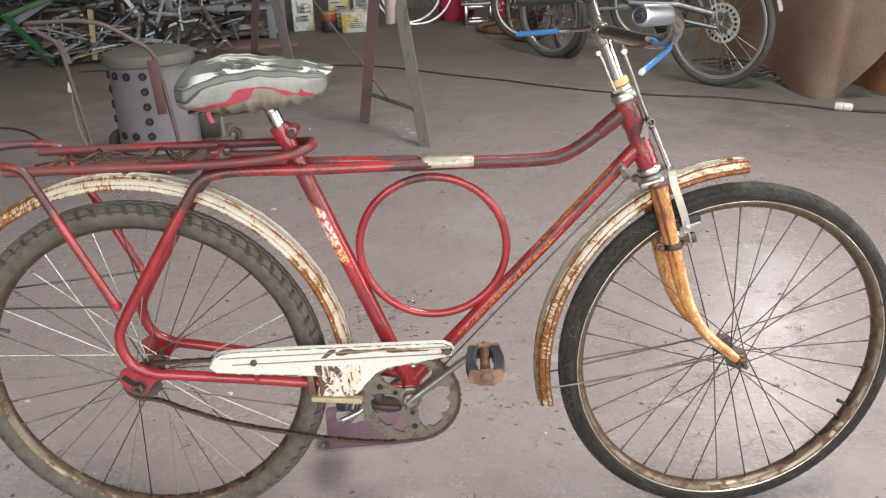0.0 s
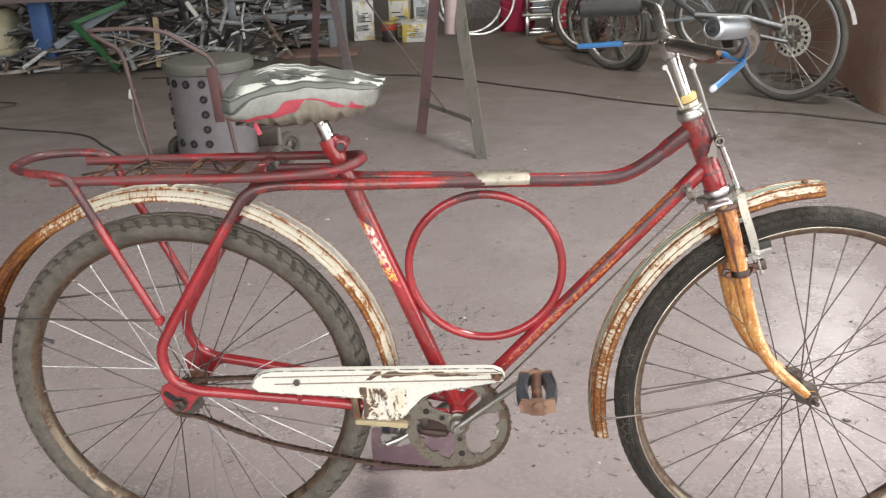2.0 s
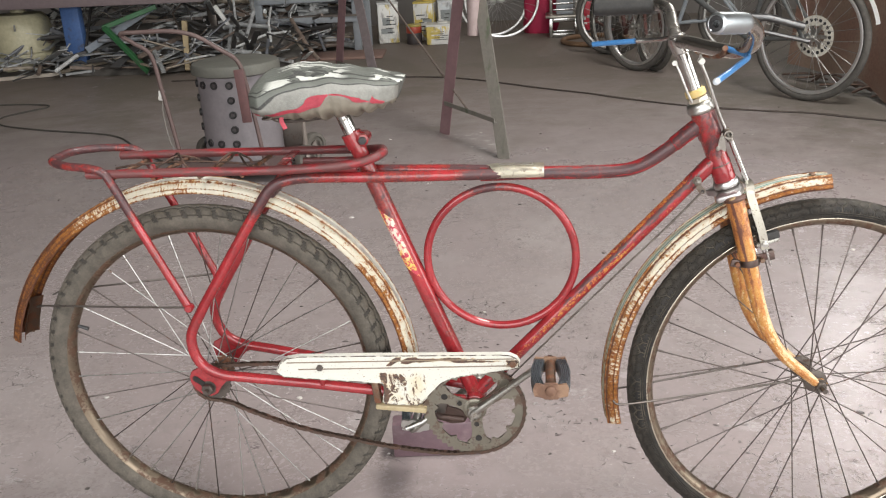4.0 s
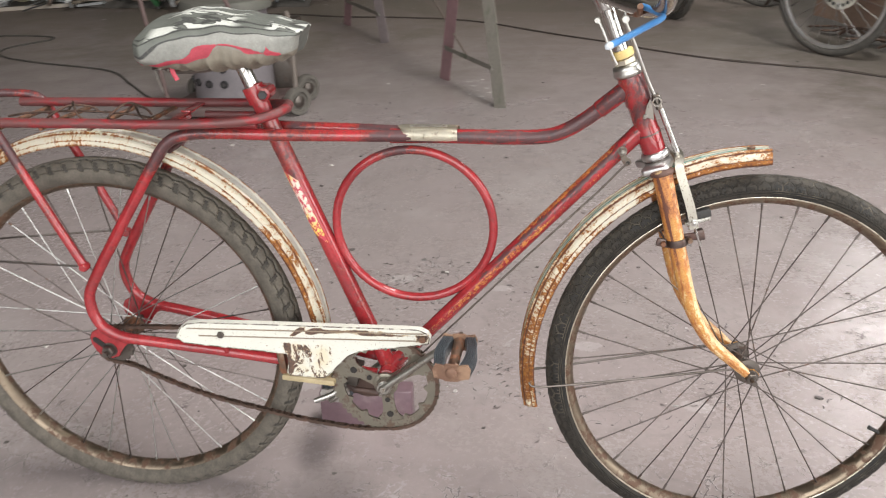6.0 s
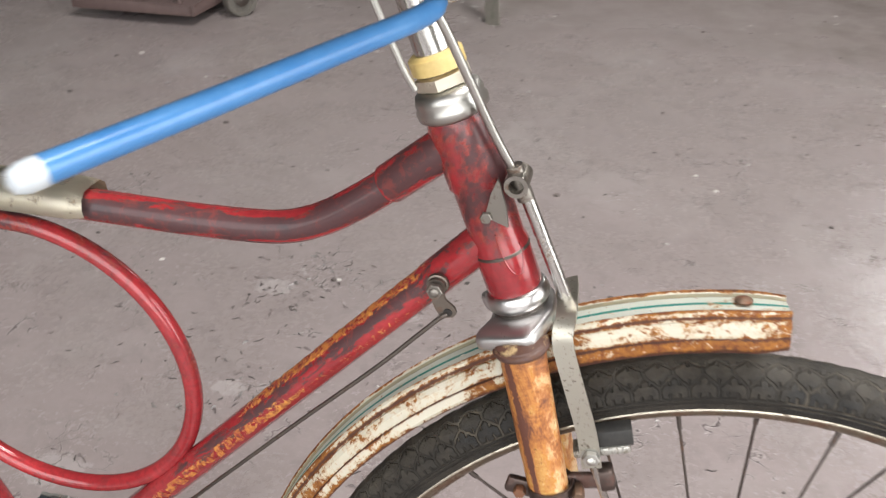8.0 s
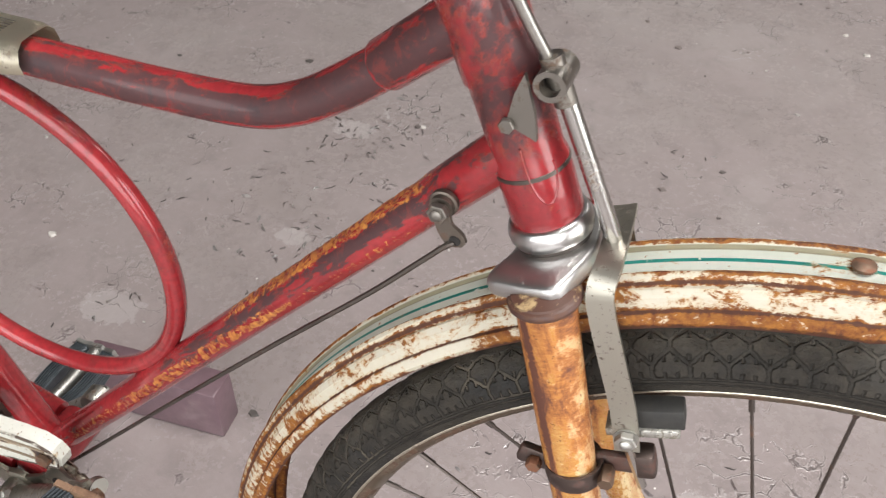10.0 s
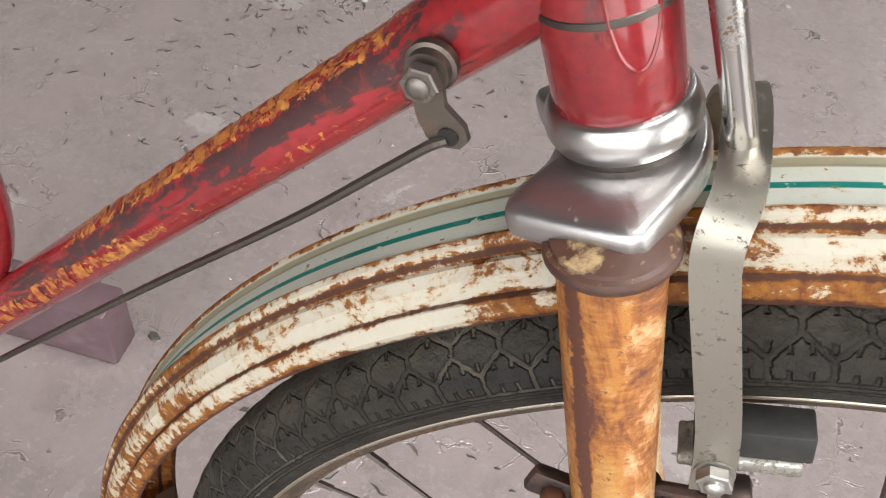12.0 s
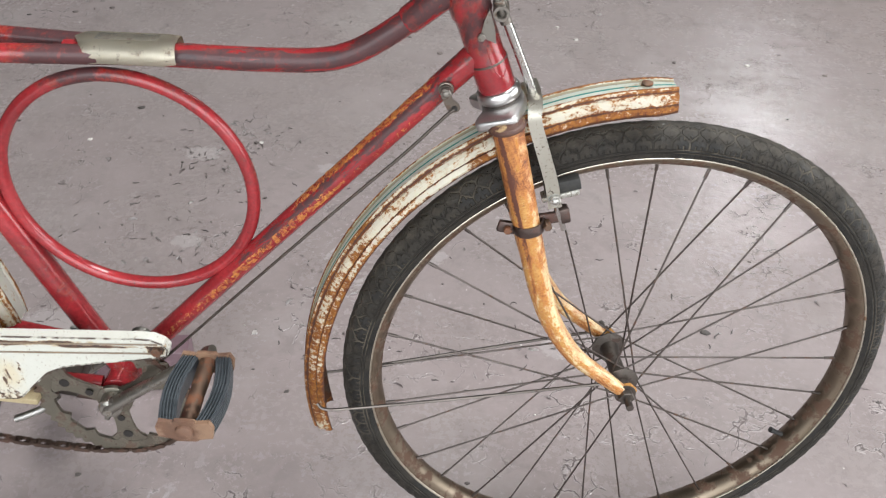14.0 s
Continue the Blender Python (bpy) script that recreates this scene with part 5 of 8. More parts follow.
add_turned(bm, [(0, 0.0047), (0.005, 0.0045), (0.008, 0.0032), (0.009, 0.001)], (0.8510, -0.327, 0.9320), (-0.46, -0.88, -0.085), 14)
part("lever_tip", bm, plain("clear_plastic_tip", (0.52, 0.55, 0.57), (0.42, 0.46, 0.50), 0.3, 60.0), near_lever, "pale tip of the lever")
bm = bmesh.new()
add_tube(bm, [(0.8060, 0.242, 0.9150), (0.7280, 0.279, 0.9070)], 0.0052, 12)
far_lever = part("brake_lever", bm, BLUE, bike, "straight brake lever in a blue plastic sleeve")
bm = bmesh.new()
add_tube(bm, curve_points([(0.8080, 0.241, 0.9150), (0.8280, 0.232, 0.9170), (0.8560, 0.215, 0.9210), (0.8800, 0.19, 0.9320)], 4), 0.0045, 10)
part("lever_end", bm, CHROME, far_lever)
for s in SIDE:
    bm = bmesh.new()
    e = 0.158 if s < 0 else 0.15
    xm = 0.893 if s < 0 else 0.868
    add_tube(bm, curve_points([(0.8820, 0.0 + s * 0.012, 0.9240), (0.8860, s * 0.05, 0.9260), (xm, s * (e - 0.03), 0.936), (xm, s * e, 0.951)], 5), 0.0042, 10)
    part("brake_rod", bm, RUST_STEEL, bike, "rusty rod under the handlebar")
bm = bmesh.new()
add_tube(bm, curve_points([(0.8810, -0.034, 0.9250), (0.8820, -0.037, 0.9090), (0.8940, -0.030, 0.8820), (0.9170, -0.015, 0.8250), (0.9300, -0.008, 0.7970)], 6), 0.0029, 10)
hexnut(bm, (0.8810, -0.042, 0.9150), (0, 1, 0), 0.006, 0.010)
part("brake_rod", bm, STEEL, bike, "thin dull steel rod down from the lever")
bm = bmesh.new()
add_tube(bm, curve_points([(0.8430, -0.022, 0.9100), (0.8480, -0.024, 0.8990), (0.8640, -0.022, 0.8610), (0.8720, -0.020, 0.8450)], 5), 0.0022, 8)
hexnut(bm, (0.8410, -0.026, 0.9110), (0, 1, 0), 0.005, 0.008)
part("brake_rod", bm, STEEL, bike, "thin dull steel rod behind the stem")
bm = bmesh.new()
add_turned(bm, [(-0.011, 0.0048), (-0.011, 0.0076), (0.011, 0.0076), (0.011, 0.0048)], (0.9350, -0.007, 0.7880), (0, 1, 0), 18, closed=True)
add_rod(bm, (0.9315, -0.007, 0.7975), (0.9405, -0.006, 0.7750), 0.0056, seg=14)
part("rod_clamp", bm, ROD_STEEL, bike, "steel clamp that joins the brake rods")
bm = bmesh.new()
add_rod(bm, (0.9390, -0.006, 0.7810), (0.9730, -0.004, 0.7010), 0.0045, seg=16)
part("brake_rod", bm, CHROME, bike, "thick chrome rod down to the brake stirrup")
bm = bmesh.new()
add_plate(bm, [(0.9200, 0.7820), (0.9240, 0.7930), (0.9300, 0.7740), (0.9320, 0.7600), (0.9170, 0.7660)], lambda x: -0.0195, 0.003)
hexnut(bm, (0.9180, -0.0195, 0.7660), (0, -1, 0), 0.004, 0.003)
part("rod_guide", bm, ROD_STEEL, bike, "small steel guide plate on the head tube")
bm = bmesh.new()
add_turned(bm, [(0.0430, 0.0187), (0.0434, 0.0192), (0.0452, 0.0192), (0.0456, 0.0187)], HEAD, AXIS, 28)
part("lug_seam", bm, DARK_STEEL, head_tube)
bm = bmesh.new()
across = Vector((0.9373, 0, 0.3486))
edge = []
for h, turn in ((0.062, 14), (0.052, 13), (0.042, 15), (0.034, 21), (0.030, 31), (0.031, 41), (0.036, 50), (0.043, 56), (0.050, 58)):
    w = radians(turn)
    edge.append(HEAD + AXIS * h + 0.0186 * (Vector((0, -1, 0)) * math.cos(w) + across * math.sin(w)))
add_tube(bm, curve_points(edge, 4), 0.0007, 6)
part("lug_edge", bm, RED_HEAD, head_tube, "raised edge of the lug")
PAD_STEEL = metal("speckled_pad_steel", (0.55, 0.54, 0.50), 0.40, 0.55, (0.16, 0.14, 0.11), 260.0, 0.4)
CLAMP = metal("brown_clamp_steel", (0.13, 0.10, 0.09), 0.42, 0.54, (0.085, 0.042, 0.032), 90.0)
# stirrup: one flat bar bent over the fender, a pad at the end of each leg
bar = [(0.9715, -0.0355, 0.6800), (0.9695, -0.034, 0.6920), (0.9710, -0.027, 0.7000), (0.9720, -0.012, 0.7030), (0.9730, 0.012, 0.7025), (0.9730, 0.027, 0.6985), (0.9725, 0.034, 0.6900), (0.9735, 0.0355, 0.6780)]
legs_n = [(0.9985, -0.040, 0.5890), (0.9920, -0.0395, 0.6180), (0.9812, -0.038, 0.6510)]
full = legs_n + bar + [(x, -y, z) for x, y, z in legs_n[::-1]]
rows = []
pts = curve_points(full, 3)
for i, p in enumerate(pts):
    d = (pts[min(i + 1, len(pts) - 1)] - pts[max(i - 1, 0)]).normalized()
    w = Vector((0.9260, 0, 0.3310))
    w = (w - d * w.dot(d)).normalized() * 0.0068
    out = d.cross(w).normalized() * 0.0013
    rows.append([p - w - out, p + w - out, p + w + out, p - w + out])
bm = bmesh.new()
vs = grid_mesh(bm, rows, close_v=True)
bm.faces.new(vs[0][::-1])
bm.faces.new(vs[-1])
stirrup = part("brake_stirrup", bm, ZINC, bike, "dull steel brake stirrup bent over the fender", 30)
for s in SIDE:
    bm = bmesh.new()
    add_box(bm, (0.037, 0.013, 0.0130), pose(1.0060, s * 0.028, 0.6092, 0, -14, 0), 0.0012)
    part("brake_pad", bm, RUBBER, stirrup, "black rubber brake pad")
    bm = bmesh.new()
    add_box(bm, (0.039, 0.0145, 0.0058), pose(1.0045, s * 0.0290, 0.5995, 0, -14, 0), 0.0010)
    for k in range(5):
        add_box(bm, (0.0022, 0.0152, 0.0050), pose(0.9900 + 0.0072 * k, s * 0.0290, 0.5961 + 0.0018 * k, 0, -14, 0), 0.0005)
    part("pad_holder", bm, PAD_STEEL, stirrup, "speckled ribbed steel holder of the pad")
    bm = bmesh.new()
    add_turned(bm, [(0, 0.0066), (0.0008, 0.0066)], (0.9965, s * 0.0412, 0.6000), (0, s, 0), 20)
    hexnut(bm, (0.9965, s * 0.0420, 0.6000), (0, s, 0), 0.0060, 0.0045)
    add_turned(bm, [(0, 0.0034), (0.0012, 0.0033), (0.0022, 0.0022), (0.0025, 0.0004)], (0.9965, s * 0.0465, 0.6000), (0, s, 0), 16)
    part("pad_nut", bm, STEEL, stirrup, "domed hex bolt through the stirrup")
    bm = bmesh.new()
    c = Vector((0.9725, s * 0.0412, 0.5690))
    add_turned(bm, [(-0.006, 0.0145), (-0.006, 0.0162), (-0.002, 0.0167), (0.002, 0.0167), (0.006, 0.0162), (0.006, 0.0145)], c, (-0.1790, 0, 0.9600), 20, closed=True)
    guide = part("fork_clamp", bm, CLAMP, bike, "dark brake guide clamped round the fork blade")
    for size, dx, dy, dz, ry in (((0.022, 0.006, 0.014), -0.021, 0.002, -0.003, 12), ((0.030, 0.006, 0.013), 0.024, 0.004, 0.006, -8), ((0.012, 0.013, 0.018), 0.037, 0.006, 0.009, -15)):
        bm = bmesh.new()
        add_box(bm, size, pose(c.x + dx, c.y - s * dy, c.z + dz, 0, ry, 0), 0.0025)
        part("clamp_lug", bm, CLAMP, guide)
    bm = bmesh.new()
    hexnut(bm, (c.x - 0.022, c.y + s * 0.001, c.z - 0.003), (0, s, 0), 0.0045, 0.006)
    part("clamp_screw", bm, RUST_STEEL, guide)
    bm = bmesh.new()
    hexnut(bm, (c.x + 0.018, c.y + s * 0.001, c.z + 0.004), (0, s, 0), 0.0045, 0.012)
    part("clamp_screw", bm, RUST_STEEL, guide)
    bm = bmesh.new()
    add_rod(bm, (0.9990, s * 0.040, 0.5905), (1.0110, s * 0.038, 0.5600), 0.0028, seg=8)
    part("guide_pin", bm, CHROME, stirrup)

# brake cable lever on the down tube
bm = bmesh.new()
b0 = Vector((0.8872, -0.0150, 0.7092))
add_turned(bm, [(0, 0.0076), (0.0028, 0.0076), (0.0032, 0.0064), (0.0065, 0.0064)], b0, (0, -1, 0), 20)
arm = [(-0.006, 0.001), (-0.003, 0.005), (0.003, 0.005), (0.006, 0.001), (0.0085, -0.011), (0.0120, -0.0185), (0.0135, -0.0250), (0.0115, -0.0300), (0.0070, -0.0315), (0.0025, -0.0290), (-0.0005, -0.0215), (-0.0040, -0.0100)]
add_plate(bm, [(b0.x + (1.08 if z < -0.012 else 0.80) * x, b0.z + 0.68 * z) for x, z in arm], lambda x: b0.y - 0.0085, 0.0024)
cable_arm = part("cable_arm", bm, metal("brown_arm_steel", (0.20, 0.17, 0.145), 0.45, 0.56, (0.10, 0.06, 0.042), 80.0), bike, "dark steel arm bolted to the down tube")
bm = bmesh.new()
hexnut(bm, b0 + Vector((0, -0.0085, 0)), (0, -1, 0), 0.0058, 0.0042)
add_turned(bm, [(0, 0.0034), (0.0136, 0.0034), (0.0144, 0.0026), (0.0147, 0.0010)], b0, (0, -1, 0), 16)
part("arm_bolt", bm, ROD_STEEL, cable_arm)
bm = bmesh.new()
add_turned(bm, [(-0.0006, 0.0030), (0.0004, 0.0030)], (b0.x + 0.0088, b0.y - 0.0090, b0.z - 0.0168), (0, -1, 0), 14)
part("arm_hole", bm, RING_DARK, cable_arm)
bm = bmesh.new()
add_tube(bm, curve_points([(0.8960, -0.0240, 0.6915), (0.8905, -0.0250, 0.6875), (0.8780, -0.0250, 0.6735), (0.8450, -0.0245, 0.6365), (0.7780, -0.024, 0.5670), (0.6820, -0.023, 0.4650), (0.5860, -0.023, 0.3620), (0.5330, -0.024, 0.3060)], 6), 0.0017, 8)
part("brake_wire", bm, DARK_STEEL, bike, "thin dark brake wire under the down tube")

# rear carrier
SPRING = metal("brown_spring_wire", (0.11, 0.080, 0.066), 0.5, 0.52, (0.090, 0.045, 0.030), 80.0)
for s in SIDE:
    bm = bmesh.new()
    line = curve_points([(-0.1660, s * 0.070, 0.7570), (0.0070, s * 0.070, 0.7580), (0.1660, s * 0.070, 0.7580), (0.2610, s * 0.064, 0.7600), (0.3140, s * 0.048, 0.7630), (0.3410, s * 0.028, 0.7680), (0.3490, 0.0, 0.7690)], 7)
    add_tube(bm, line, 0.0082, 12)
    part("carrier_rail", bm, MAROON, bike, "dull red tube rail of the carrier")
    bm = bmesh.new()
    add_tube(bm, curve_points([(0.1960, s * 0.028, 0.7490), (0.2530, s * 0.030, 0.7480), (0.3050, s * 0.030, 0.7480)], 3), 0.0065, 10)
    part("carrier_rail", bm, MAROON, bike)
loop = [(-0.0160, -0.079, 0.5090), (-0.0440, -0.080, 0.5720), (-0.0860, -0.080, 0.6660), (-0.1200, -0.080, 0.7430), (-0.1330, -0.079, 0.7620), (-0.1560, -0.077, 0.7700), (-0.2020, -0.068, 0.7730), (-0.2420, -0.040, 0.7740), (-0.2520, 0.0, 0.7730)]
bm = bmesh.new()
add_tube(bm, curve_points(loop + [(x, -y, z) for x, y, z in loop[-2::-1]], 7), 0.0076, 12)
part("carrier_loop", bm, red_paint("rubbed_red_tube", (0.6, 1, 0.5), (0, 0, 0), 0.60, 0.80, 20.0, [(0.60, 0.0), (0.68, 0.09), (0.76, 0.20)]), bike, "bent tube that closes the carrier and carries it")
for s in SIDE:
    bm = bmesh.new()
    add_turned(bm, [(-0.008, 0.0075), (0.004, 0.0085), (0.008, 0.006)], (-0.0140, s * 0.080, 0.5060), (0, s, 0), 14)
    part("carrier_bolt", bm, RED, bike)
for x, z in ((-0.1270, 0.7470), (-0.0480, 0.7490), (0.0360, 0.7490), (0.1120, 0.7500)):
    bm = bmesh.new()
    add_rod(bm, (x, -0.07, z), (x + 0.012, 0.07, z), 0.0042)
    part("carrier_bar", bm, RUST_STEEL, bike)
bm = bmesh.new()
add_box(bm, (0.016, 0.150, 0.004), pose(0.1740, 0, 0.7590), 0.001)
add_box(bm, (0.016, 0.004, 0.034), pose(0.1740, 0.0, 0.7460), 0.001)
part("carrier_plate", bm, RED, bike, "red cross plate of the carrier")
for y0, y1, x0, x1, lift in ((-0.030, 0.020, -0.060, 0.010, 0.012), (0.024, -0.026, -0.052, 0.004, 0.016), (-0.034, 0.010, 0.050, 0.108, 0.018), (0.026, -0.030, 0.056, 0.118, 0.014), (-0.012, -0.012, -0.140, 0.120, 0.004)):
    bm = bmesh.new()
    pts = [(x0, y0, 0.7530), (x0 + 0.18 * (x1 - x0), y0, 0.7580 + 0.4 * lift), ((x0 + x1) / 2, (y0 + y1) / 2, 0.7590 + lift), (x1 - 0.18 * (x1 - x0), y1, 0.7580 + 0.3 * lift), (x1, y1, 0.7520)]
    add_tube(bm, curve_points(pts, 6), 0.0020, 8)
    part("carrier_wire", bm, SPRING, bike, "bent rusty spring wire on the carrier")

# chain set
CG = [(0.1340, 0.3780), (0.1420, 0.3950), (0.1560, 0.4050), (0.1800, 0.4080), (0.2940, 0.4070), (0.4390, 0.4045), (0.5460, 0.4030), (0.5650, 0.4015), (0.5770, 0.3950), (0.5820, 0.3860), (0.5800, 0.3760), (0.5470, 0.3700), (0.5000, 0.3650), (0.4590, 0.3580), (0.4380, 0.3480), (0.4190, 0.3280), (0.3990, 0.3070), (0.3920, 0.3030), (0.3320, 0.3070), (0.3280, 0.3120), (0.3320, 0.3360), (0.3300, 0.3510), (0.2470, 0.3580), (0.1850, 0.3640), (0.1470, 0.3680)]


def guard_y(x):
    return -0.086 + 0.050 * (x - 0.13)


bm = bmesh.new()
mid = (0.37, 0.375)
rims = []
for shrink, dy in ((1.0, 0.014), (1.0, 0.003), (0.985, 0.0)):
    rims.append([bm.verts.new((mid[0] + (x - mid[0]) * shrink, guard_y(x) + dy, mid[1] + (z - mid[1]) * shrink)) for x, z in CG])
for one, two in zip(rims, rims[1:]):
    for i in range(len(CG)):
        bm.faces.new((one[i - 1], one[i], two[i], two[i - 1]))
bm.faces.new(rims[-1])
bmesh.ops.triangulate(bm, faces=[f for f in bm.faces if len(f.verts) > 4])
chain_guard = part("chain_guard", bm, CREAM, bike, "chipped cream chain guard", 30)
for z0, z1, x0, x1 in ((0.397, 0.395, 0.157, 0.571), (0.383, 0.381, 0.177, 0.571)):
    bm = bmesh.new()
    add_tube(bm, [(x, guard_y(x) - 0.0004, z0 + (z1 - z0) * (x - x0) / (x1 - x0)) for x in [x0 + (x1 - x0) * k / 10 for k in range(11)]], 0.0012, 6)
    part("pressed_line", bm, worn("guard_crease", (0.20, 0.15, 0.10), (0.09, 0.06, 0.04), (0.30, 0.22, 0.14), 120.0, 0.5), chain_guard)
bm = bmesh.new()
add_tube(bm, [(0.37 + (x - 0.37) * 0.991, guard_y(x) + 0.0004, 0.375 + (z - 0.375) * 0.991) for x, z in CG], 0.0011, 6, closed=True)
part("guard_rim", bm, worn("chipped_guard_rim", (0.62, 0.60, 0.52), (0.10, 0.065, 0.045), (0.045, 0.033, 0.028), 150.0, 0.47, (0.3, 0.7), scale=70.0), chain_guard, "rim of the guard, chipped to dark steel")
for x, z in ((0.2170, 0.3860), (0.5690, 0.3850)):
    bm = bmesh.new()
    hexnut(bm, (x, guard_y(x), z), (0, -1, 0), 0.0065, 0.005)
    part("guard_bolt", bm, RUST_STEEL if x > 0.4 else DARK_STEEL, chain_guard)
bm = bmesh.new()
add_rod(bm, (0.2130, -0.056, 0.3380), (0.2140, -0.072, 0.3780), 0.0055)
part("guard_bracket", bm, RED, bike)
bm = bmesh.new()
add_box(bm, (0.014, 0.026, 0.046), pose(0.3140, -0.050, 0.3230, 0, -6, 0), 0.003)
part("guard_bracket", bm, RUST_STEEL, bike)

RINGY = -0.046
CRANK_STEEL = metal("dull_crank_steel", (0.40, 0.385, 0.35), 0.34, 0.58, (0.13, 0.09, 0.06), 110.0)
bm = bmesh.new()
teeth = 46
outer = []
for k in range(teeth * 4):
    a = 2 * math.pi * k / (teeth * 4)
    outer.append((0.0925 + (0.0030, 0.0055, 0.0030, 0.0)[k % 4], a))
inner = [(0.0760 - 0.0075 * max(0, math.cos(12 * a + 0.6)) ** 3, a) for _, a in outer]
rows = []
for y in (RINGY - 0.0022, RINGY + 0.0022):
    rows.append([(CRANK.x + r * math.cos(a), y, CRANK.z + r * math.sin(a)) for r, a in outer])
for y in (RINGY + 0.0022, RINGY - 0.0022):
    rows.append([(CRANK.x + r * math.cos(a), y, CRANK.z + r * math.sin(a)) for r, a in inner])
grid_mesh(bm, rows, close_u=True, close_v=True)
chain_wheel = part("chain_wheel", bm, RUST_CRANK, bike, "grey steel chain wheel with an open spider")
for k in range(3):
    bm = bmesh.new()
    a = math.radians(155 + 120 * k)
    ca, sa = math.cos(a), math.sin(a)
    half = [(0.014, 0.0130), (0.026, 0.0110), (0.040, 0.0105), (0.054, 0.0120), (0.063, 0.0155), (0.0690, 0.0230), (0.0745, 0.0180), (0.0775, 0.0)]
    shape = [(u, -v) for u, v in half] + half[-2::-1]
    add_plate(bm, [(CRANK.x + u * ca - v * sa, CRANK.z + u * sa + v * ca) for u, v in shape], lambda x: RINGY - 0.0018, 0.0036)
    part("spider_arm", bm, RUST_CRANK, chain_wheel)
    bm = bmesh.new()
    add_turned(bm, [(0, 0.0062), (0.0006, 0.0062)], (CRANK.x + 0.062 * ca, RINGY - 0.0019, CRANK.z + 0.062 * sa), (0, -1, 0), 14)
    part("spider_hole", bm, RING_DARK, chain_wheel)
    bm = bmesh.new()
    add_turned(bm, [(0, 0.0048), (0.0006, 0.0048)], (CRANK.x + 0.031 * ca, RINGY - 0.0036, CRANK.z + 0.031 * sa), (0, -1, 0), 14)
    part("spider_hole", bm, RING_DARK, chain_wheel)
bm = bmesh.new()
add_turned(bm, [(-0.0035, 0.0200), (-0.0025, 0.0220), (0.0025, 0.0220), (0.0035, 0.0200)], (CRANK.x, RINGY, CRANK.z), (0, 1, 0), 36)
part("spider_disc", bm, RUST_CRANK, chain_wheel)
CR = Vector((0.1360, 0, 0.118))
for s in SIDE:
    bm = bmesh.new()
    c0 = CRANK + Vector((0, s * 0.060, 0.003))
    c1 = CRANK - s * CR + Vector((0, s * 0.078, 0))
    add_tube(bm, [c0 - (c1 - c0) * 0.06, c0, c0.lerp(c1, 0.1), c0.lerp(c1, 0.5), c0.lerp(c1, 0.95), c1, c1 + (c1 - c0) * 0.05], [0.010, 0.0135, 0.0105, 0.0085, 0.0085, 0.0105, 0.008], 14, flat=0.75)
    add_turned(bm, [(-0.012, 0.0125), (-0.010, 0.0140), (0.006, 0.0140), (0.009, 0.0105), (0.009, 0.0060), (0.013, 0.0055)], c0, (0, s, 0), 18)
    if s < 0:
        add_rod(bm, c0 + Vector((0.006, -0.006, 0.016)), c0 + Vector((-0.006, -0.006, -0.016)), 0.0038, seg=8)
    part("crank_arm", bm, CRANK_STEEL, bike, "dull steel crank arm")
    py0, py1 = s * 0.090, s * 0.188
    px, pz = c1.x + (0.004 if s < 0 else 0), c1.z
    bm = bmesh.new()
    add_tube(bm, [(px, s * 0.080, pz), (px, py0, pz), (px, (py0 + py1) / 2, pz), (px, py1, pz)], [0.007, 0.0095, 0.0085, 0.0095], 14)
    pedal = part("pedal", bm, RUST_STEEL if s < 0 else STEEL, bike, "rusty pedal with two ribbed rubber blocks" if s < 0 else "dull steel pedal with two ribbed blocks")
    for y in (py0, py1):
        bm = bmesh.new()
        shape = [(-0.030, 0.004), (-0.026, 0.013), (-0.012, 0.011), (-0.010, 0.0135), (0.010, 0.0135), (0.012, 0.011), (0.026, 0.013), (0.030, 0.004), (0.028, -0.010), (0.014, -0.013), (0.010, -0.016), (-0.010, -0.016), (-0.014, -0.013), (-0.028, -0.010)]
        add_plate(bm, [(px + u, pz + v) for u, v in shape], lambda x: y - 0.0025, 0.005)
        add_turned(bm, [(0, 0.0095), (0.004, 0.009), (0.006, 0.006)], (px, y + (0.0025 if s > 0 else -0.0025), pz), (0, s, 0), 14)
        part("end_plate", bm, worn("rusty_copper_plate", (0.27, 0.165, 0.105), (0.085, 0.050, 0.036), (0.19, 0.095, 0.055), 110.0, 0.52, (0.4, 0.7)) if s < 0 else STEEL, pedal)
    for side in (-1, 1):
        bm = bmesh.new()
        section = []
        for (u0, v0), (u1, v1), (nu, nv), ribs in (((-0.0080, 0.0115), (0.0080, 0.0115), (0, 1), 5), ((0.0090, 0.0105), (0.0090, -0.0105), (1, 0), 5), ((0.0080, -0.0115), (-0.0080, -0.0115), (0, -1), 5), ((-0.0090, -0.0105), (-0.0090, 0.0105), (-1, 0), 1)):
            for k in range(ribs):
                for f, dip in ((0.0, 0.0026), (0.20, 0.0026), (0.30, 0.0), (0.74, 0.0), (0.84, 0.0026)):
                    f, dip = (k + f) / ribs, dip if ribs > 1 else 0.0
                    section.append((u0 + (u1 - u0) * f - nu * dip, v0 + (v1 - v0) * f - nv * dip))
        rows = []
        for q in range(11):
            t = q / 10
            bow = 0.0185 + 0.0065 * math.sin(math.pi * t)
            rows.append([(px + side * (bow + u), py0 + (py1 - py0) * (0.03 + 0.94 * t), pz - 0.0006 + v) for u, v in section])
        vs = grid_mesh(bm, rows, close_v=True)
        bm.faces.new(vs[0][::-1])
        bm.faces.new(vs[-1])
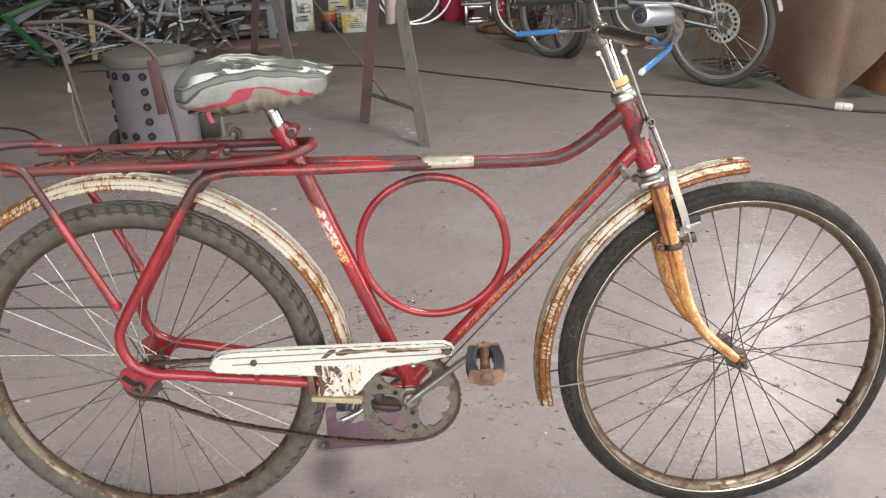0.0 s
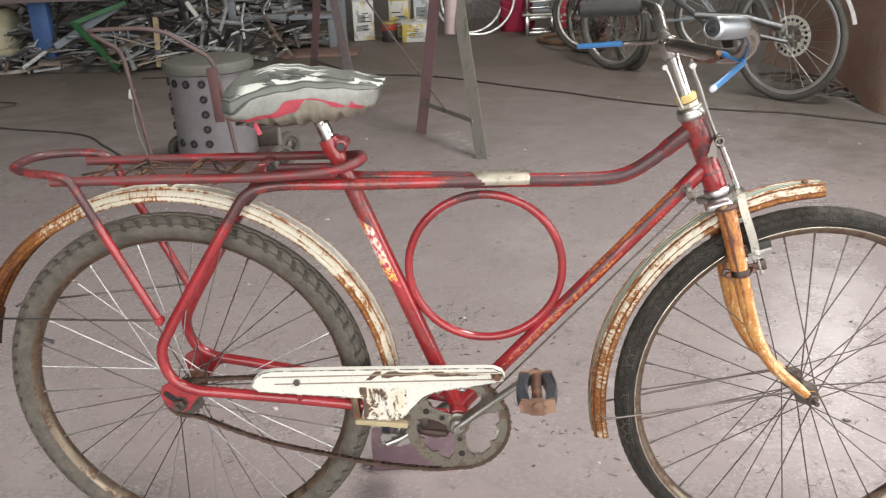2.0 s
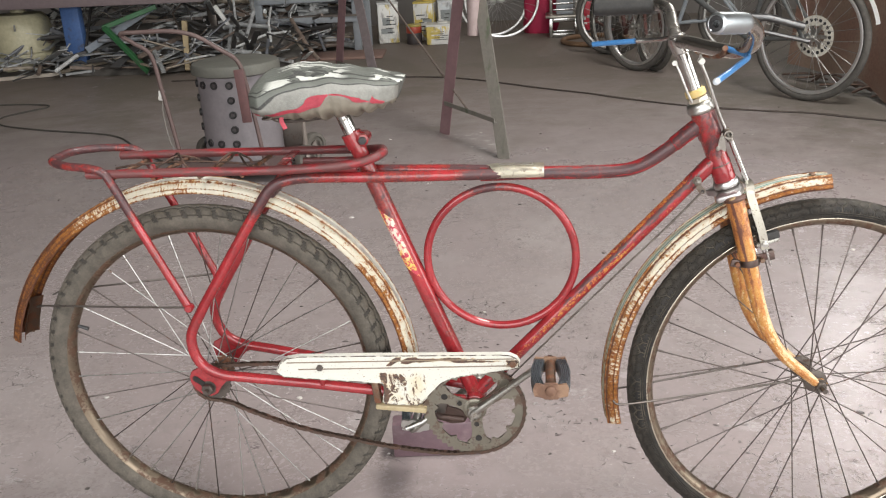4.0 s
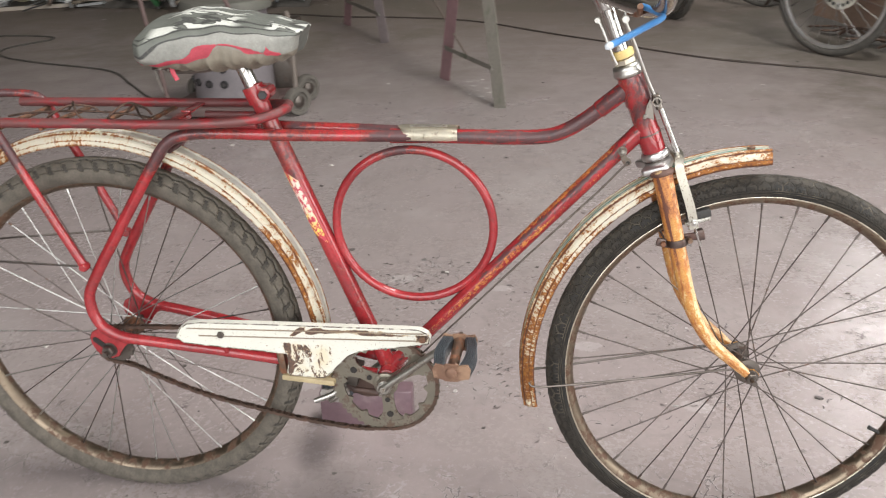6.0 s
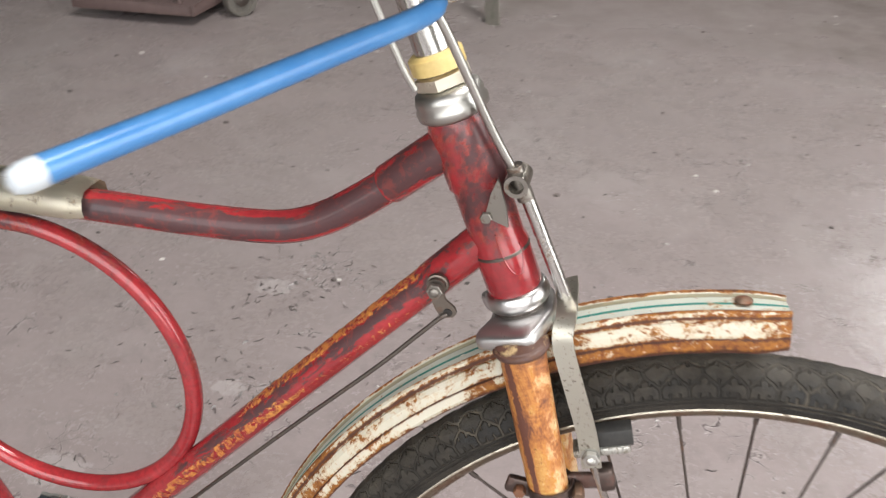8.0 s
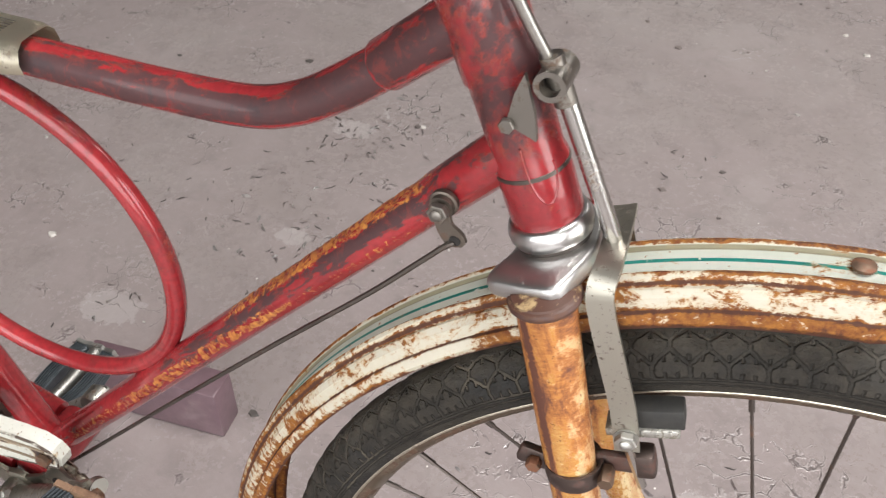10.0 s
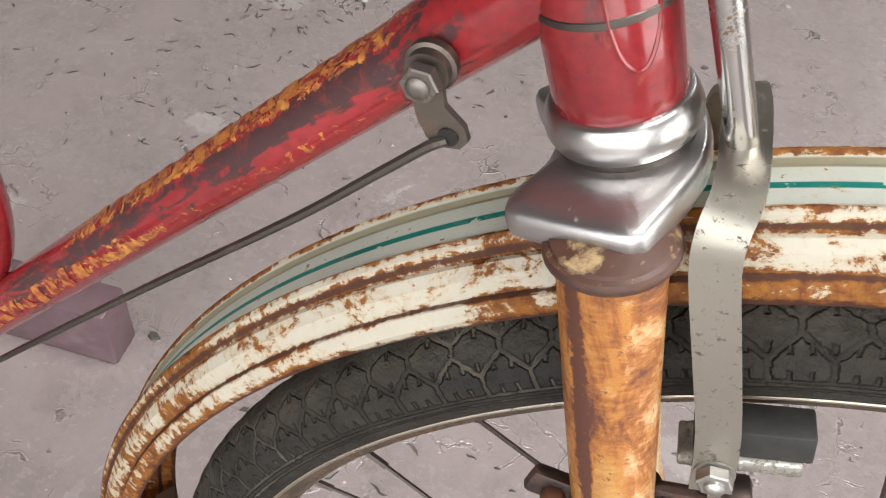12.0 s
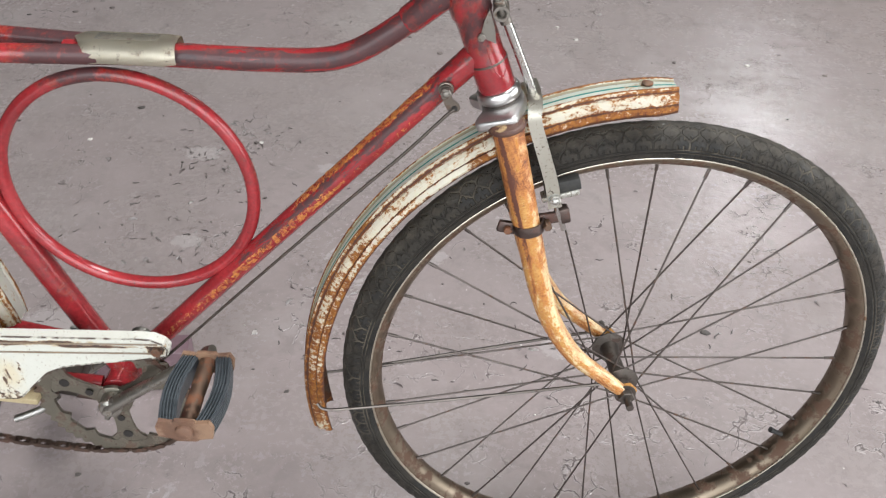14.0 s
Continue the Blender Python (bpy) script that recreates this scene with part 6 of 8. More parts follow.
        part("rubber_block", bm, plain("dark_ribbed_rubber", (0.034, 0.040, 0.045), (0.075, 0.086, 0.095), 0.34, 60.0), pedal, "ribbed dark rubber block", smooth=False)

# chain as links: upper run behind the guard, lower run hanging slack
sprocket = 0.036
low_pts = curve_points([(CRANK.x + 0.093 * math.cos(math.radians(a)), 0, CRANK.z + 0.093 * math.sin(math.radians(a))) for a in range(88, -100, -12)] + [(0.4360, 0, 0.1850), (0.3345, 0, 0.1975), (0.2645, 0, 0.2125), (0.1580, 0, 0.2375), (0.0650, 0, 0.2735), (0.0280, 0, 0.2920)]
                       + [(REAR.x + sprocket * math.cos(math.radians(a)), 0, REAR.z + sprocket * math.sin(math.radians(a))) for a in range(-85, -280, -20)] + [(0.1060, 0, 0.3760), (0.2970, 0, 0.3770)], 6)
walked, pitch, spots = 0.0, 0.0127, [low_pts[0]]
for a, b in zip(low_pts, low_pts[1:]):
    step = (b - a).length
    while walked + step >= pitch * len(spots):
        spots.append(a.lerp(b, (pitch * len(spots) - walked) / step))
    walked += step
CHAIN_MAT = metal("oily_rusty_chain", (0.145, 0.105, 0.085), 0.48, 0.54, (0.090, 0.045, 0.030))
bm = bmesh.new()
for i, (a, b) in enumerate(zip(spots, spots[1:])):
    c, d = (a + b) / 2, (b - a)
    turn = math.degrees(math.atan2(d.z, d.x))
    gap = 0.0042 if i % 2 else 0.0026
    for s in SIDE:
        m = pose(c.x, RINGY + s * gap, c.z, 0, -turn, 0)
        pts = []
        for k in range(10):
            t = 2 * math.pi * k / 10
            pts.append((0.0064 * (1 if math.cos(t) > 0 else -1) * (1 if abs(math.cos(t)) > 0.2 else 0) + 0.0044 * math.cos(t), 0.0044 * math.sin(t) * (0.72 if abs(math.cos(t)) < 0.35 else 1)))
        f = [bm.verts.new(m @ Vector((x, -0.0005, z))) for x, z in pts]
        g = [bm.verts.new(m @ Vector((x, 0.0005, z))) for x, z in pts]
        bm.faces.new(f)
        bm.faces.new(g[::-1])
        for k in range(10):
            bm.faces.new((f[k - 1], g[k - 1], g[k], f[k]))
    add_rod(bm, (a.x, RINGY - 0.0048, a.z), (a.x, RINGY + 0.0048, a.z), 0.0034, seg=6)
chain = part("chain", bm, CHAIN_MAT, bike, "slack rusty bicycle chain", smooth=False)
bm = bmesh.new()
outline = []
for k in range(18 * 4):
    a = 2 * math.pi * k / 72
    outline.append(((0.034 + (0.0, 0.0035, 0.0035, 0.0)[k % 4]), a))
add_plate(bm, [(REAR.x + r * math.cos(a), REAR.z + r * math.sin(a)) for r, a in outline], lambda x: RINGY - 0.0015, 0.003)
part("sprocket", bm, DARK_STEEL, bike, "oily rear sprocket")

# propped kick stand and bracket behind the crank
bm = bmesh.new()
add_plate(bm, [(0.402, 0.300), (0.404, 0.246), (0.416, 0.229), (0.446, 0.219), (0.470, 0.222), (0.478, 0.236), (0.462, 0.250), (0.440, 0.256), (0.432, 0.300)], lambda x: 0.004, 0.006)
add_tube(bm, [(0.408, 0.004, 0.292), (0.410, 0.003, 0.250), (0.424, 0.003, 0.234), (0.470, 0.003, 0.230)], 0.0065, 10)
part("stand_plate", bm, plain("dark_brown_stand", (0.055, 0.032, 0.026), (0.085, 0.048, 0.036), 0.6), bike, "dark brown plate of the stand")
bm = bmesh.new()
add_box(bm, (0.096, 0.030, 0.011), pose(0.3580, -0.045, 0.2870, 0, 5, 0), 0.003)
part("brake_bracket", bm, plain("yellowed_bracket_paint", (0.47, 0.39, 0.23), (0.33, 0.26, 0.15), 0.5, 70.0), bike, "yellowed flat bracket under the chain stay")
bm = bmesh.new()
add_tube(bm, curve_points([(0.4180, -0.035, 0.2700), (0.3990, -0.040, 0.2520), (0.3800, -0.045, 0.2440), (0.3630, -0.048, 0.2380)], 5), 0.005, 10)
part("stand_lever", bm, STEEL, bike, "short steel lever of the stand")
bm = bmesh.new()
add_box(bm, (0.040, 0.050, 0.030), pose(0.4200, 0, 0.2750, 0, 12, 0), 0.003)
part("stand_bracket", bm, DARK_STEEL, bike, "dark stand bracket behind the crank")


# the front turns a little to the far side, and the whole bicycle leans on its stand
steer = Matrix.Translation(HEAD) @ Matrix.Rotation(radians(7.0), 4, AXIS) @ Matrix.Translation(-HEAD)
for ob in bike.children:
    front_nut = ob.name.startswith("axle_nut") and ob.data.vertices[0].co.x > 0.6
    if front_nut or ob.name.split(".")[0] in ("front_wheel", "front_fender", "fork_blade", "crown_cap", "brake_stirrup", "fork_clamp"):
        ob.matrix_basis = steer
bike.matrix_basis = Matrix.Rotation(radians(-1.0), 4, "X") @ bike.matrix_basis @ Matrix.Diagonal((1, 1, 0.995, 1))


# ---- things on the floor near the bicycle ----
MAUVE = plain("mauve_painted_steel", (0.22, 0.13, 0.135), (0.17, 0.10, 0.105), 0.5, 22.0)
GREY_GREEN = worn("grey_green_paint", (0.19, 0.175, 0.15), (0.075, 0.12, 0.06), (0.12, 0.10, 0.085), 80.0, 0.60, (0.5, 0.7), stretch=(1, 1, 0.3))
bm = bmesh.new()
add_box(bm, (0.20, 0.045, 0.085), pose(0.384, 0.243, 0.0425, 0, 0, 5), 0.004)
tagged(part("block", bm, worn("scuffed_mauve_block", (0.16, 0.10, 0.115), (0.25, 0.18, 0.19), (0.11, 0.065, 0.075), 90.0, 0.58, (0.35, 0.6)), None), "scuffed mauve block lying on the floor behind the crank", "block")

rng = random.Random(5)
bm = bmesh.new()
for k in range(560):
    x, y = rng.uniform(-1.6, 3.2), rng.uniform(-0.6, 4.6) * rng.uniform(0.5, 1.0)
    r = rng.choice((0.0018, 0.0025, 0.0025, 0.004, 0.006)) * rng.uniform(0.7, 1.4)
    a = rng.uniform(0, 6.28)
    n = rng.randint(4, 6)
    ring = [(x + r * rng.uniform(0.6, 1.5) * math.cos(a + 6.28 * i / n), y + r * rng.uniform(0.5, 1.0) * math.sin(a + 6.28 * i / n)) for i in range(n)]
    low = [bm.verts.new((u, v, 0.0006)) for u, v in ring]
    top = [bm.verts.new((x + (u - x) * 0.8, y + (v - y) * 0.8, 0.0012 + r * 0.35)) for u, v in ring]
    bm.faces.new(top)
    bm.faces.new(low[::-1])
    for i in range(n):
        bm.faces.new((low[i - 1], low[i], top[i], top[i - 1]))
tagged(part("floor_chips", bm, mixed("chips_and_crumbs", ((0.62, 0.58, 0.54), (0.10, 0.08, 0.075), (0.5, 0.46, 0.44), (0.16, 0.13, 0.12), (0.07, 0.06, 0.055)), 0.7), None, smooth=False), "loose pale chips and dark crumbs strewn over the floor", "debris", kind="stuff")

# cracks and curled flakes of lifting paint, thickest in a few worn places
WORN_SPOTS = ((0.335, 0.934), (0.372, 0.747), (0.373, 0.604), (0.27, 0.546), (0.32, 0.978), (0.361, 0.887), (0.403, 0.563), (0.302, 0.713), (0.453, 0.965), (0.639, 0.571), (0.662, 0.37),
              (0.702, 0.383), (0.544, 1.567), (0.412, 1.045), (-0.368, 1.0), (0.842, 0.276), (0.19, 0.375), (0.86, 0.62), (1.06, 0.33), (1.16, 0.72), (1.32, 0.42), (0.95, 1.05), (0.62, 0.86), (0.10, 0.72))


def wiggle(x, y, length, steps, bend):
    a = rng.uniform(0, 6.28)
    pts = [(x, y)]
    for i in range(steps):
        a += rng.uniform(-bend, bend)
        pts.append((pts[-1][0] + math.cos(a) * length / steps, pts[-1][1] + math.sin(a) * length / steps))
    return pts


def worn_spot(k):
    if k % 5 == 0:
        return rng.uniform(-0.8, 2.2), rng.uniform(-0.3, 2.4)
    cx, cy = rng.choice(WORN_SPOTS)
    return rng.gauss(cx, 0.055), rng.gauss(cy, 0.055)


bm = bmesh.new()
for k in range(110):
    pts = wiggle(*worn_spot(k), rng.uniform(0.006, 0.024), 5, 0.9)
    add_tube(bm, [(x, y, 0.0006) for x, y in pts], [0.0003, 0.0009, 0.0012, 0.0011, 0.0008, 0.0003], 5)
tagged(part("paint_cracks", bm, plain("dark_crack", (0.045, 0.038, 0.036), (0.09, 0.075, 0.070), 0.9, 50.0), None), "short dark cracks in the lifting floor paint", "debris", kind="stuff")
bm = bmesh.new()
for k in range(210):
    pts = wiggle(*worn_spot(k), rng.uniform(0.006, 0.022), 5, 0.8)
    wide, rise = rng.uniform(0.0015, 0.0042), rng.uniform(0.0012, 0.0036)
    dx, dy = pts[-1][0] - pts[0][0], pts[-1][1] - pts[0][1]
    reach = math.hypot(dx, dy) + 1e-4
    dx, dy = -dy / reach, dx / reach
    rows = []
    for i, (x, y) in enumerate(pts):
        w = wide * (0.25 + math.sin(math.pi * (i + 0.4) / 5.8)) * rng.uniform(0.7, 1.2)
        h = rise * math.sin(math.pi * (i + 0.4) / 5.8)
        rows.append([(x, y, 0.0004), (x + dx * w * 0.5, y + dy * w * 0.5, 0.0005 + h * 0.35), (x + dx * w, y + dy * w, 0.0006 + h)])
    grid_mesh(bm, rows)
bmesh.ops.solidify(bm, geom=bm.faces[:], thickness=0.0004)
tagged(part("paint_flakes", bm, mixed("lifted_floor_paint", ((0.36, 0.31, 0.30), (0.48, 0.44, 0.425), (0.31, 0.26, 0.255), (0.56, 0.52, 0.51)), 0.5), None), "curled flakes of lifting mauve floor paint", "debris", kind="stuff")

# ---- trestles ----
def leg(parent, a, b, wide, thick, material, name="leg", label=""):
    """A flat-sided leg from a to b with a lip along one edge, like angle iron."""
    a, b = Vector(a), Vector(b)
    d = (b - a).normalized()
    side = Vector((0.86, -0.5, 0))
    side = (side - d * side.dot(d)).normalized()
    out = d.cross(side)
    bm = bmesh.new()
    prof = [(-wide / 2, 0), (wide / 2, 0), (wide / 2, thick), (-wide / 2 + thick, thick), (-wide / 2 + thick, wide * 0.7), (-wide / 2, wide * 0.7)]
    one = [bm.verts.new(a + side * u + out * v) for u, v in prof]
    two = [bm.verts.new(b + side * u + out * v) for u, v in prof]
    bm.faces.new(one)
    bm.faces.new(two[::-1])
    for i in range(6):
        bm.faces.new((one[i - 1], one[i], two[i], two[i - 1]))
    return part(name, bm, material, parent, label, smooth=False)


trestle = thing("work_trestle", (-0.187, 3.812, 0.000), "long steel work trestle on splayed mauve and grey-green legs", "trestle")
leg(trestle, (0.113, 3.310, 0.000), (0.258, 3.047, 0.859), 0.062, 0.006, MAUVE, label="mauve steel leg")
leg(trestle, (0.456, 2.759, 0.000), (0.336, 3.010, 0.861), 0.066, 0.006, GREY_GREEN, label="grey-green steel leg")
leg(trestle, (-0.797, 4.865, 0.000), (-0.637, 4.609, 0.804), 0.062, 0.006, MAUVE, label="mauve steel leg")
leg(trestle, (-0.40, 4.25, 0), (-0.565, 4.53, 0.80), 0.070, 0.006, plain("grey_mauve_steel", (0.24, 0.20, 0.20), (0.18, 0.15, 0.15), 0.5), label="grey steel leg")
for a, b in (((0.141, 3.253, 0.175), (0.426, 2.815, 0.170)), ((-0.764, 4.811, 0.168), (-0.430, 4.304, 0.164))):
    leg(trestle, a, b, 0.032, 0.005, GREY_GREEN, "cross_bar")
bm = bmesh.new()
add_rod(bm, (0.266, 3.047, 0.191), (-0.449, 4.500, 0.793), 0.0055, seg=8)
part("brace_rod", bm, plain("brown_grey_rod", (0.20, 0.16, 0.135), (0.14, 0.105, 0.09), 0.6, 60.0), trestle, "thin grey-brown brace rod")
bm = bmesh.new()
add_box(bm, (0.09, 2.1, 0.05), pose(-0.166, 3.814, 0.854, 0, 0, 30.3), 0.004)
part("ridge_beam", bm, MAUVE, trestle)
bm = bmesh.new()
add_turned(bm, [(0, 0.032), (0.002, 0.035), (0.29, 0.035), (0.292, 0.032)], (0.319, 2.993, 0.568), (0.02, 0, 1), 18)
part("hanging_tube", bm, plain("dusty_pink_tube", (0.33, 0.26, 0.25), (0.27, 0.21, 0.20), 0.6), trestle, "dusty pink tube that hangs from the beam")
bm = bmesh.new()
for k in range(34):
    cx, cy = rng.choice(((0.312, 3.153), (0.402, 2.859), (0.264, 3.254), (0.375, 3.019)))
    x, y = cx + rng.gauss(0, 0.04), cy + rng.gauss(0, 0.04)
    r, w = rng.choice((0.004, 0.006, 0.009, 0.016)), rng.uniform(0.8, 2.0)
    ring = [bm.verts.new((x + w * r * rng.uniform(0.35, 1.3) * math.cos(6.28 * i / 8), y + r * rng.uniform(0.35, 1.3) * math.sin(6.28 * i / 8), 0.0012)) for i in range(8)]
    mid = bm.verts.new((x, y, 0.0025))
    for i in range(8):
        bm.faces.new((ring[i - 1], ring[i], mid))
tagged(part("plaster_spills", bm, plain("pale_plaster", (0.50, 0.47, 0.45), (0.42, 0.39, 0.37), 0.8), None), "pale dried plaster splashes round the trestle feet", "debris", kind="stuff")

# ---- drilled can on its trolley ----
CAN = Vector((-0.801, 2.688, 0.081))
CAN_GREY = plain("dusty_grey_enamel", (0.195, 0.175, 0.182), (0.150, 0.135, 0.142), 0.55, 12.0)
can = thing("perforated_can", (CAN.x, CAN.y, CAN.z), "grey steel can with a rounded lid, drilled with holes", "can")
bm = bmesh.new()
add_turned(bm, [(0, 0.180), (0.004, 0.186), (0.400, 0.186), (0.403, 0.182)], CAN, (0, 0, 1), 56)
body = part("body", bm, CAN_GREY, can)
bm = bmesh.new()
add_turned(bm, [(0.400, 0.192), (0.406, 0.208), (0.435, 0.209), (0.450, 0.200), (0.456, 0.180), (0.458, 0.0)], CAN, (0, 0, 1), 56)
part("lid", bm, plain("dusty_olive_grey_lid", (0.118, 0.116, 0.098), (0.088, 0.086, 0.074), 0.7, 14.0), can, "dusty rounded lid")
RING_BLACK = plain("black_rubber_ring", (0.010, 0.009, 0.009), (0.018, 0.016, 0.016), 0.6, 60.0)
BROWN_CORE = plain("dim_brown_core", (0.085, 0.075, 0.075), (0.06, 0.05, 0.05), 0.8, 60.0)
facing = math.atan2(-4.6, 1.8)
spots = [(-84, z) for z in range(5)] + [(a, z) for a in (-60, -38) for z in (0, 4)] + [(-15, z) for z in range(5)]
for a, z in spots:
    w = facing + math.radians(a)
    d = Vector((math.cos(w), math.sin(w), 0))
    p = CAN + d * 0.1875 + Vector((0, 0, 0.365 - 0.0685 * z))
    bm = bmesh.new()
    add_turned(bm, [(-0.004, 0.0085), (-0.004, 0.0185), (0.006, 0.0175), (0.007, 0.014), (0.005, 0.0095), (-0.002, 0.0085)], p, d, 16)
    ring = part("hole_ring", bm, RING_BLACK, body, "black ring round a drilled hole")
    bm = bmesh.new()
    add_turned(bm, [(0.0008, 0.0085), (0.0012, 0.0)], p, d, 12)
    part("hole_core", bm, BROWN_CORE, ring)
trolley = thing("trolley", (-0.802, 2.616, 0.000), "low rusty steel trolley with a bent tube handle and small wheels", "trolley")
BROWN = plain("dull_brown_paint", (0.125, 0.082, 0.075), (0.09, 0.06, 0.055), 0.6, 30.0)
for a, b in (((-1.043, 2.447, 0.059), (-0.597, 2.460, 0.059)), ((-1.000, 2.895, 0.058), (-0.560, 2.911, 0.058)), ((-1.044, 2.431, 0.059), (-0.999, 2.910, 0.058)), ((-0.599, 2.444, 0.059), (-0.559, 2.927, 0.058))):
    bm = bmesh.new()
    d = Vector(b) - Vector(a)
    add_box(bm, (d.length, 0.04, 0.04), pose(*((Vector(a) + Vector(b)) / 2), 0, 0, math.degrees(math.atan2(d.y, d.x))), 0.004)
    part("base_bar", bm, BROWN, trolley)
bm = bmesh.new()
add_box(bm, (0.45, 0.49, 0.006), pose(-0.801, 2.680, 0.078))
part("base_plate", bm, BROWN, trolley)
bm = bmesh.new()
line = curve_points([(-1.030, 2.448, 0.059), (-1.047, 2.439, 0.243), (-1.070, 2.427, 0.450), (-1.089, 2.414, 0.606), (-1.141, 2.372, 0.669), (-1.178, 2.347, 0.704), (-1.166, 2.331, 0.719), (-1.093, 2.333, 0.720), (-0.963, 2.336, 0.720), (-0.858, 2.356, 0.696), (-0.767, 2.391, 0.629), (-0.700, 2.425, 0.566), (-0.678, 2.442, 0.453), (-0.658, 2.451, 0.272), (-0.637, 2.459, 0.059)], 6)
add_tube(bm, line, 0.0098, 12)
part("handle", bm, BROWN, trolley, "bent brown tube handle")
bm = bmesh.new()
add_box(bm, (0.044, 0.011, 0.24), pose(-0.694, 2.419, 0.412, 0, -3, 0), 0.003)
part("handle_plate", bm, plain("red_brown_plate", (0.120, 0.055, 0.052), (0.085, 0.042, 0.042), 0.65), trolley, "red-brown plate on the handle")
for x, y, z, r in ((-0.483, 2.626, 0.065, 0.065), (-0.510, 2.881, 0.065, 0.065), (-1.055, 2.861, 0.065, 0.065)):
    bm = bmesh.new()
    add_turned(bm, [(-0.022, r * 0.72), (-0.022, r * 0.95), (-0.014, r), (0.014, r), (0.022, r * 0.95), (0.022, r * 0.72), (0.012, r * 0.66), (0.012, 0.0)], (x, y, z), (0.80, -0.6, 0), 28)
    w = part("wheel", bm, plain("grey_wheel_rubber", (0.12, 0.108, 0.092), (0.085, 0.077, 0.066), 0.7), trolley, "small grey rubber wheel")
    bm = bmesh.new()
    add_turned(bm, [(0.0, 0.030), (0.020, 0.028), (0.026, 0.012), (0.028, 0.0)], (x, y, z), (0.80, -0.6, 0), 18)
    part("wheel_cap", bm, DARK_STEEL, w)
    bm = bmesh.new()
    add_rod(bm, (x, y, z), (x - 0.11 if x > -1 else x + 0.06, y + 0.05, 0.065), 0.010)
    part("axle", bm, DARK_STEEL, trolley)
bm = bmesh.new()
add_tube(bm, curve_points([(-0.573, 2.863, 0.090), (-0.556, 2.784, 0.315), (-0.535, 2.745, 0.450), (-0.511, 2.706, 0.379), (-0.491, 2.650, 0.181), (-0.488, 2.626, 0.091)], 6), 0.012, 8)
part("wheel_strut", bm, plain("dusty_strut", (0.15, 0.125, 0.105), (0.11, 0.09, 0.078), 0.7), trolley)
bm = bmesh.new()
add_box(bm, (0.12, 0.12, 0.20), pose(-0.609, 2.862, 0.179, 0, 0, 20), 0.01)
add_turned(bm, [(0, 0.05), (0.14, 0.05)], (-0.634, 2.797, 0.377), (1, 0.1, 0), 16)
part("motor_box", bm, DARK_STEEL, trolley, "dark machine box behind the can")


def cable(name, pts, r, material, label, steps=10, twin=False):
    bm = bmesh.new()
    line = curve_points([(x, y, r if len(p) < 3 else p[2]) for p in pts for x, y in [p[:2]]], steps)
    if twin:
        for s in (-1, 1):
            add_tube(bm, [(p.x, p.y + s * (r * 1.1 + 0.010 * noise.noise((p.x * 5, s * 3.0, 0))) * math.sin(p.x * 13 + p.y * 3), r * (1.2 + 0.15 * s)) for p in line], r, 8)
    else:
        add_tube(bm, line, r, 8)
    return tagged(part(name, bm, material, None), label, "cable")


CORD = plain("dirty_black_cord", (0.038, 0.029, 0.024), (0.065, 0.050, 0.041), 0.8)
cable("extension_cord", [(-2.196, 5.261), (-1.430, 5.307), (-0.934, 5.186), (-0.400, 5.133), (-0.094, 5.059), (0.191, 4.911), (0.593, 4.570), (0.945, 4.302), (1.232, 4.045), (1.565, 3.806), (1.866, 3.663), (2.128, 3.563), (2.337, 3.410), (2.482, 3.310), (2.589, 3.205), (2.628, 3.176)], 0.0044, CORD, "dirty black twin-strand extension cord lying across the floor", 16, True)
cable("lead", [(2.684, 3.136), (2.717, 3.120), (2.826, 3.074), (3.024, 3.047), (3.427, 3.011), (4.256, 2.868)], 0.008, CORD, "black lead that runs on from the white coupling")
cable("hose", [(-3.810, 4.336), (-3.201, 4.494), (-2.871, 4.477), (-2.743, 4.376), (-2.892, 4.089), (-2.776, 3.849), (-2.414, 3.668), (-1.875, 3.476), (-1.592, 3.172), (-1.332, 2.874), (-1.116, 2.748)], 0.0052, plain("grey_hose", (0.045, 0.042, 0.036), (0.075, 0.068, 0.058), 0.7), "dusty grey hose curling towards the trolley")
cable("thin_lead", [(-1.065, 2.567), (-1.120, 2.550, 0.179), (-1.130, 2.541, 0.322), (-1.122, 2.541, 0.385)], 0.0042, plain("pale_lead", (0.21, 0.19, 0.17), (0.16, 0.145, 0.13), 0.6), "pale lead hanging beside the drilled can")
bm = bmesh.new()
add_box(bm, (0.030, 0.026, 0.046), pose(-1.124, 2.541, 0.405, 8, 10, 20), 0.006)
part("plug", bm, plain("white_plug", (0.62, 0.61, 0.57), (0.52, 0.51, 0.47), 0.5), bpy.data.objects["thin_lead"], "white plug at the end of the lead")
bm = bmesh.new()
add_turned(bm, [(-0.045, 0.012), (-0.040, 0.021), (-0.004, 0.023), (0.0, 0.018), (0.006, 0.023), (0.040, 0.020), (0.045, 0.012)], (2.652, 3.159, 0.022), (0.75, -0.5, 0), 20)
tagged(part("plug_coupling", bm, plain("dirty_white_plastic", (0.66, 0.64, 0.58), (0.52, 0.50, 0.44), 0.45), None), "dirty white plug coupling on the floor", "plug")


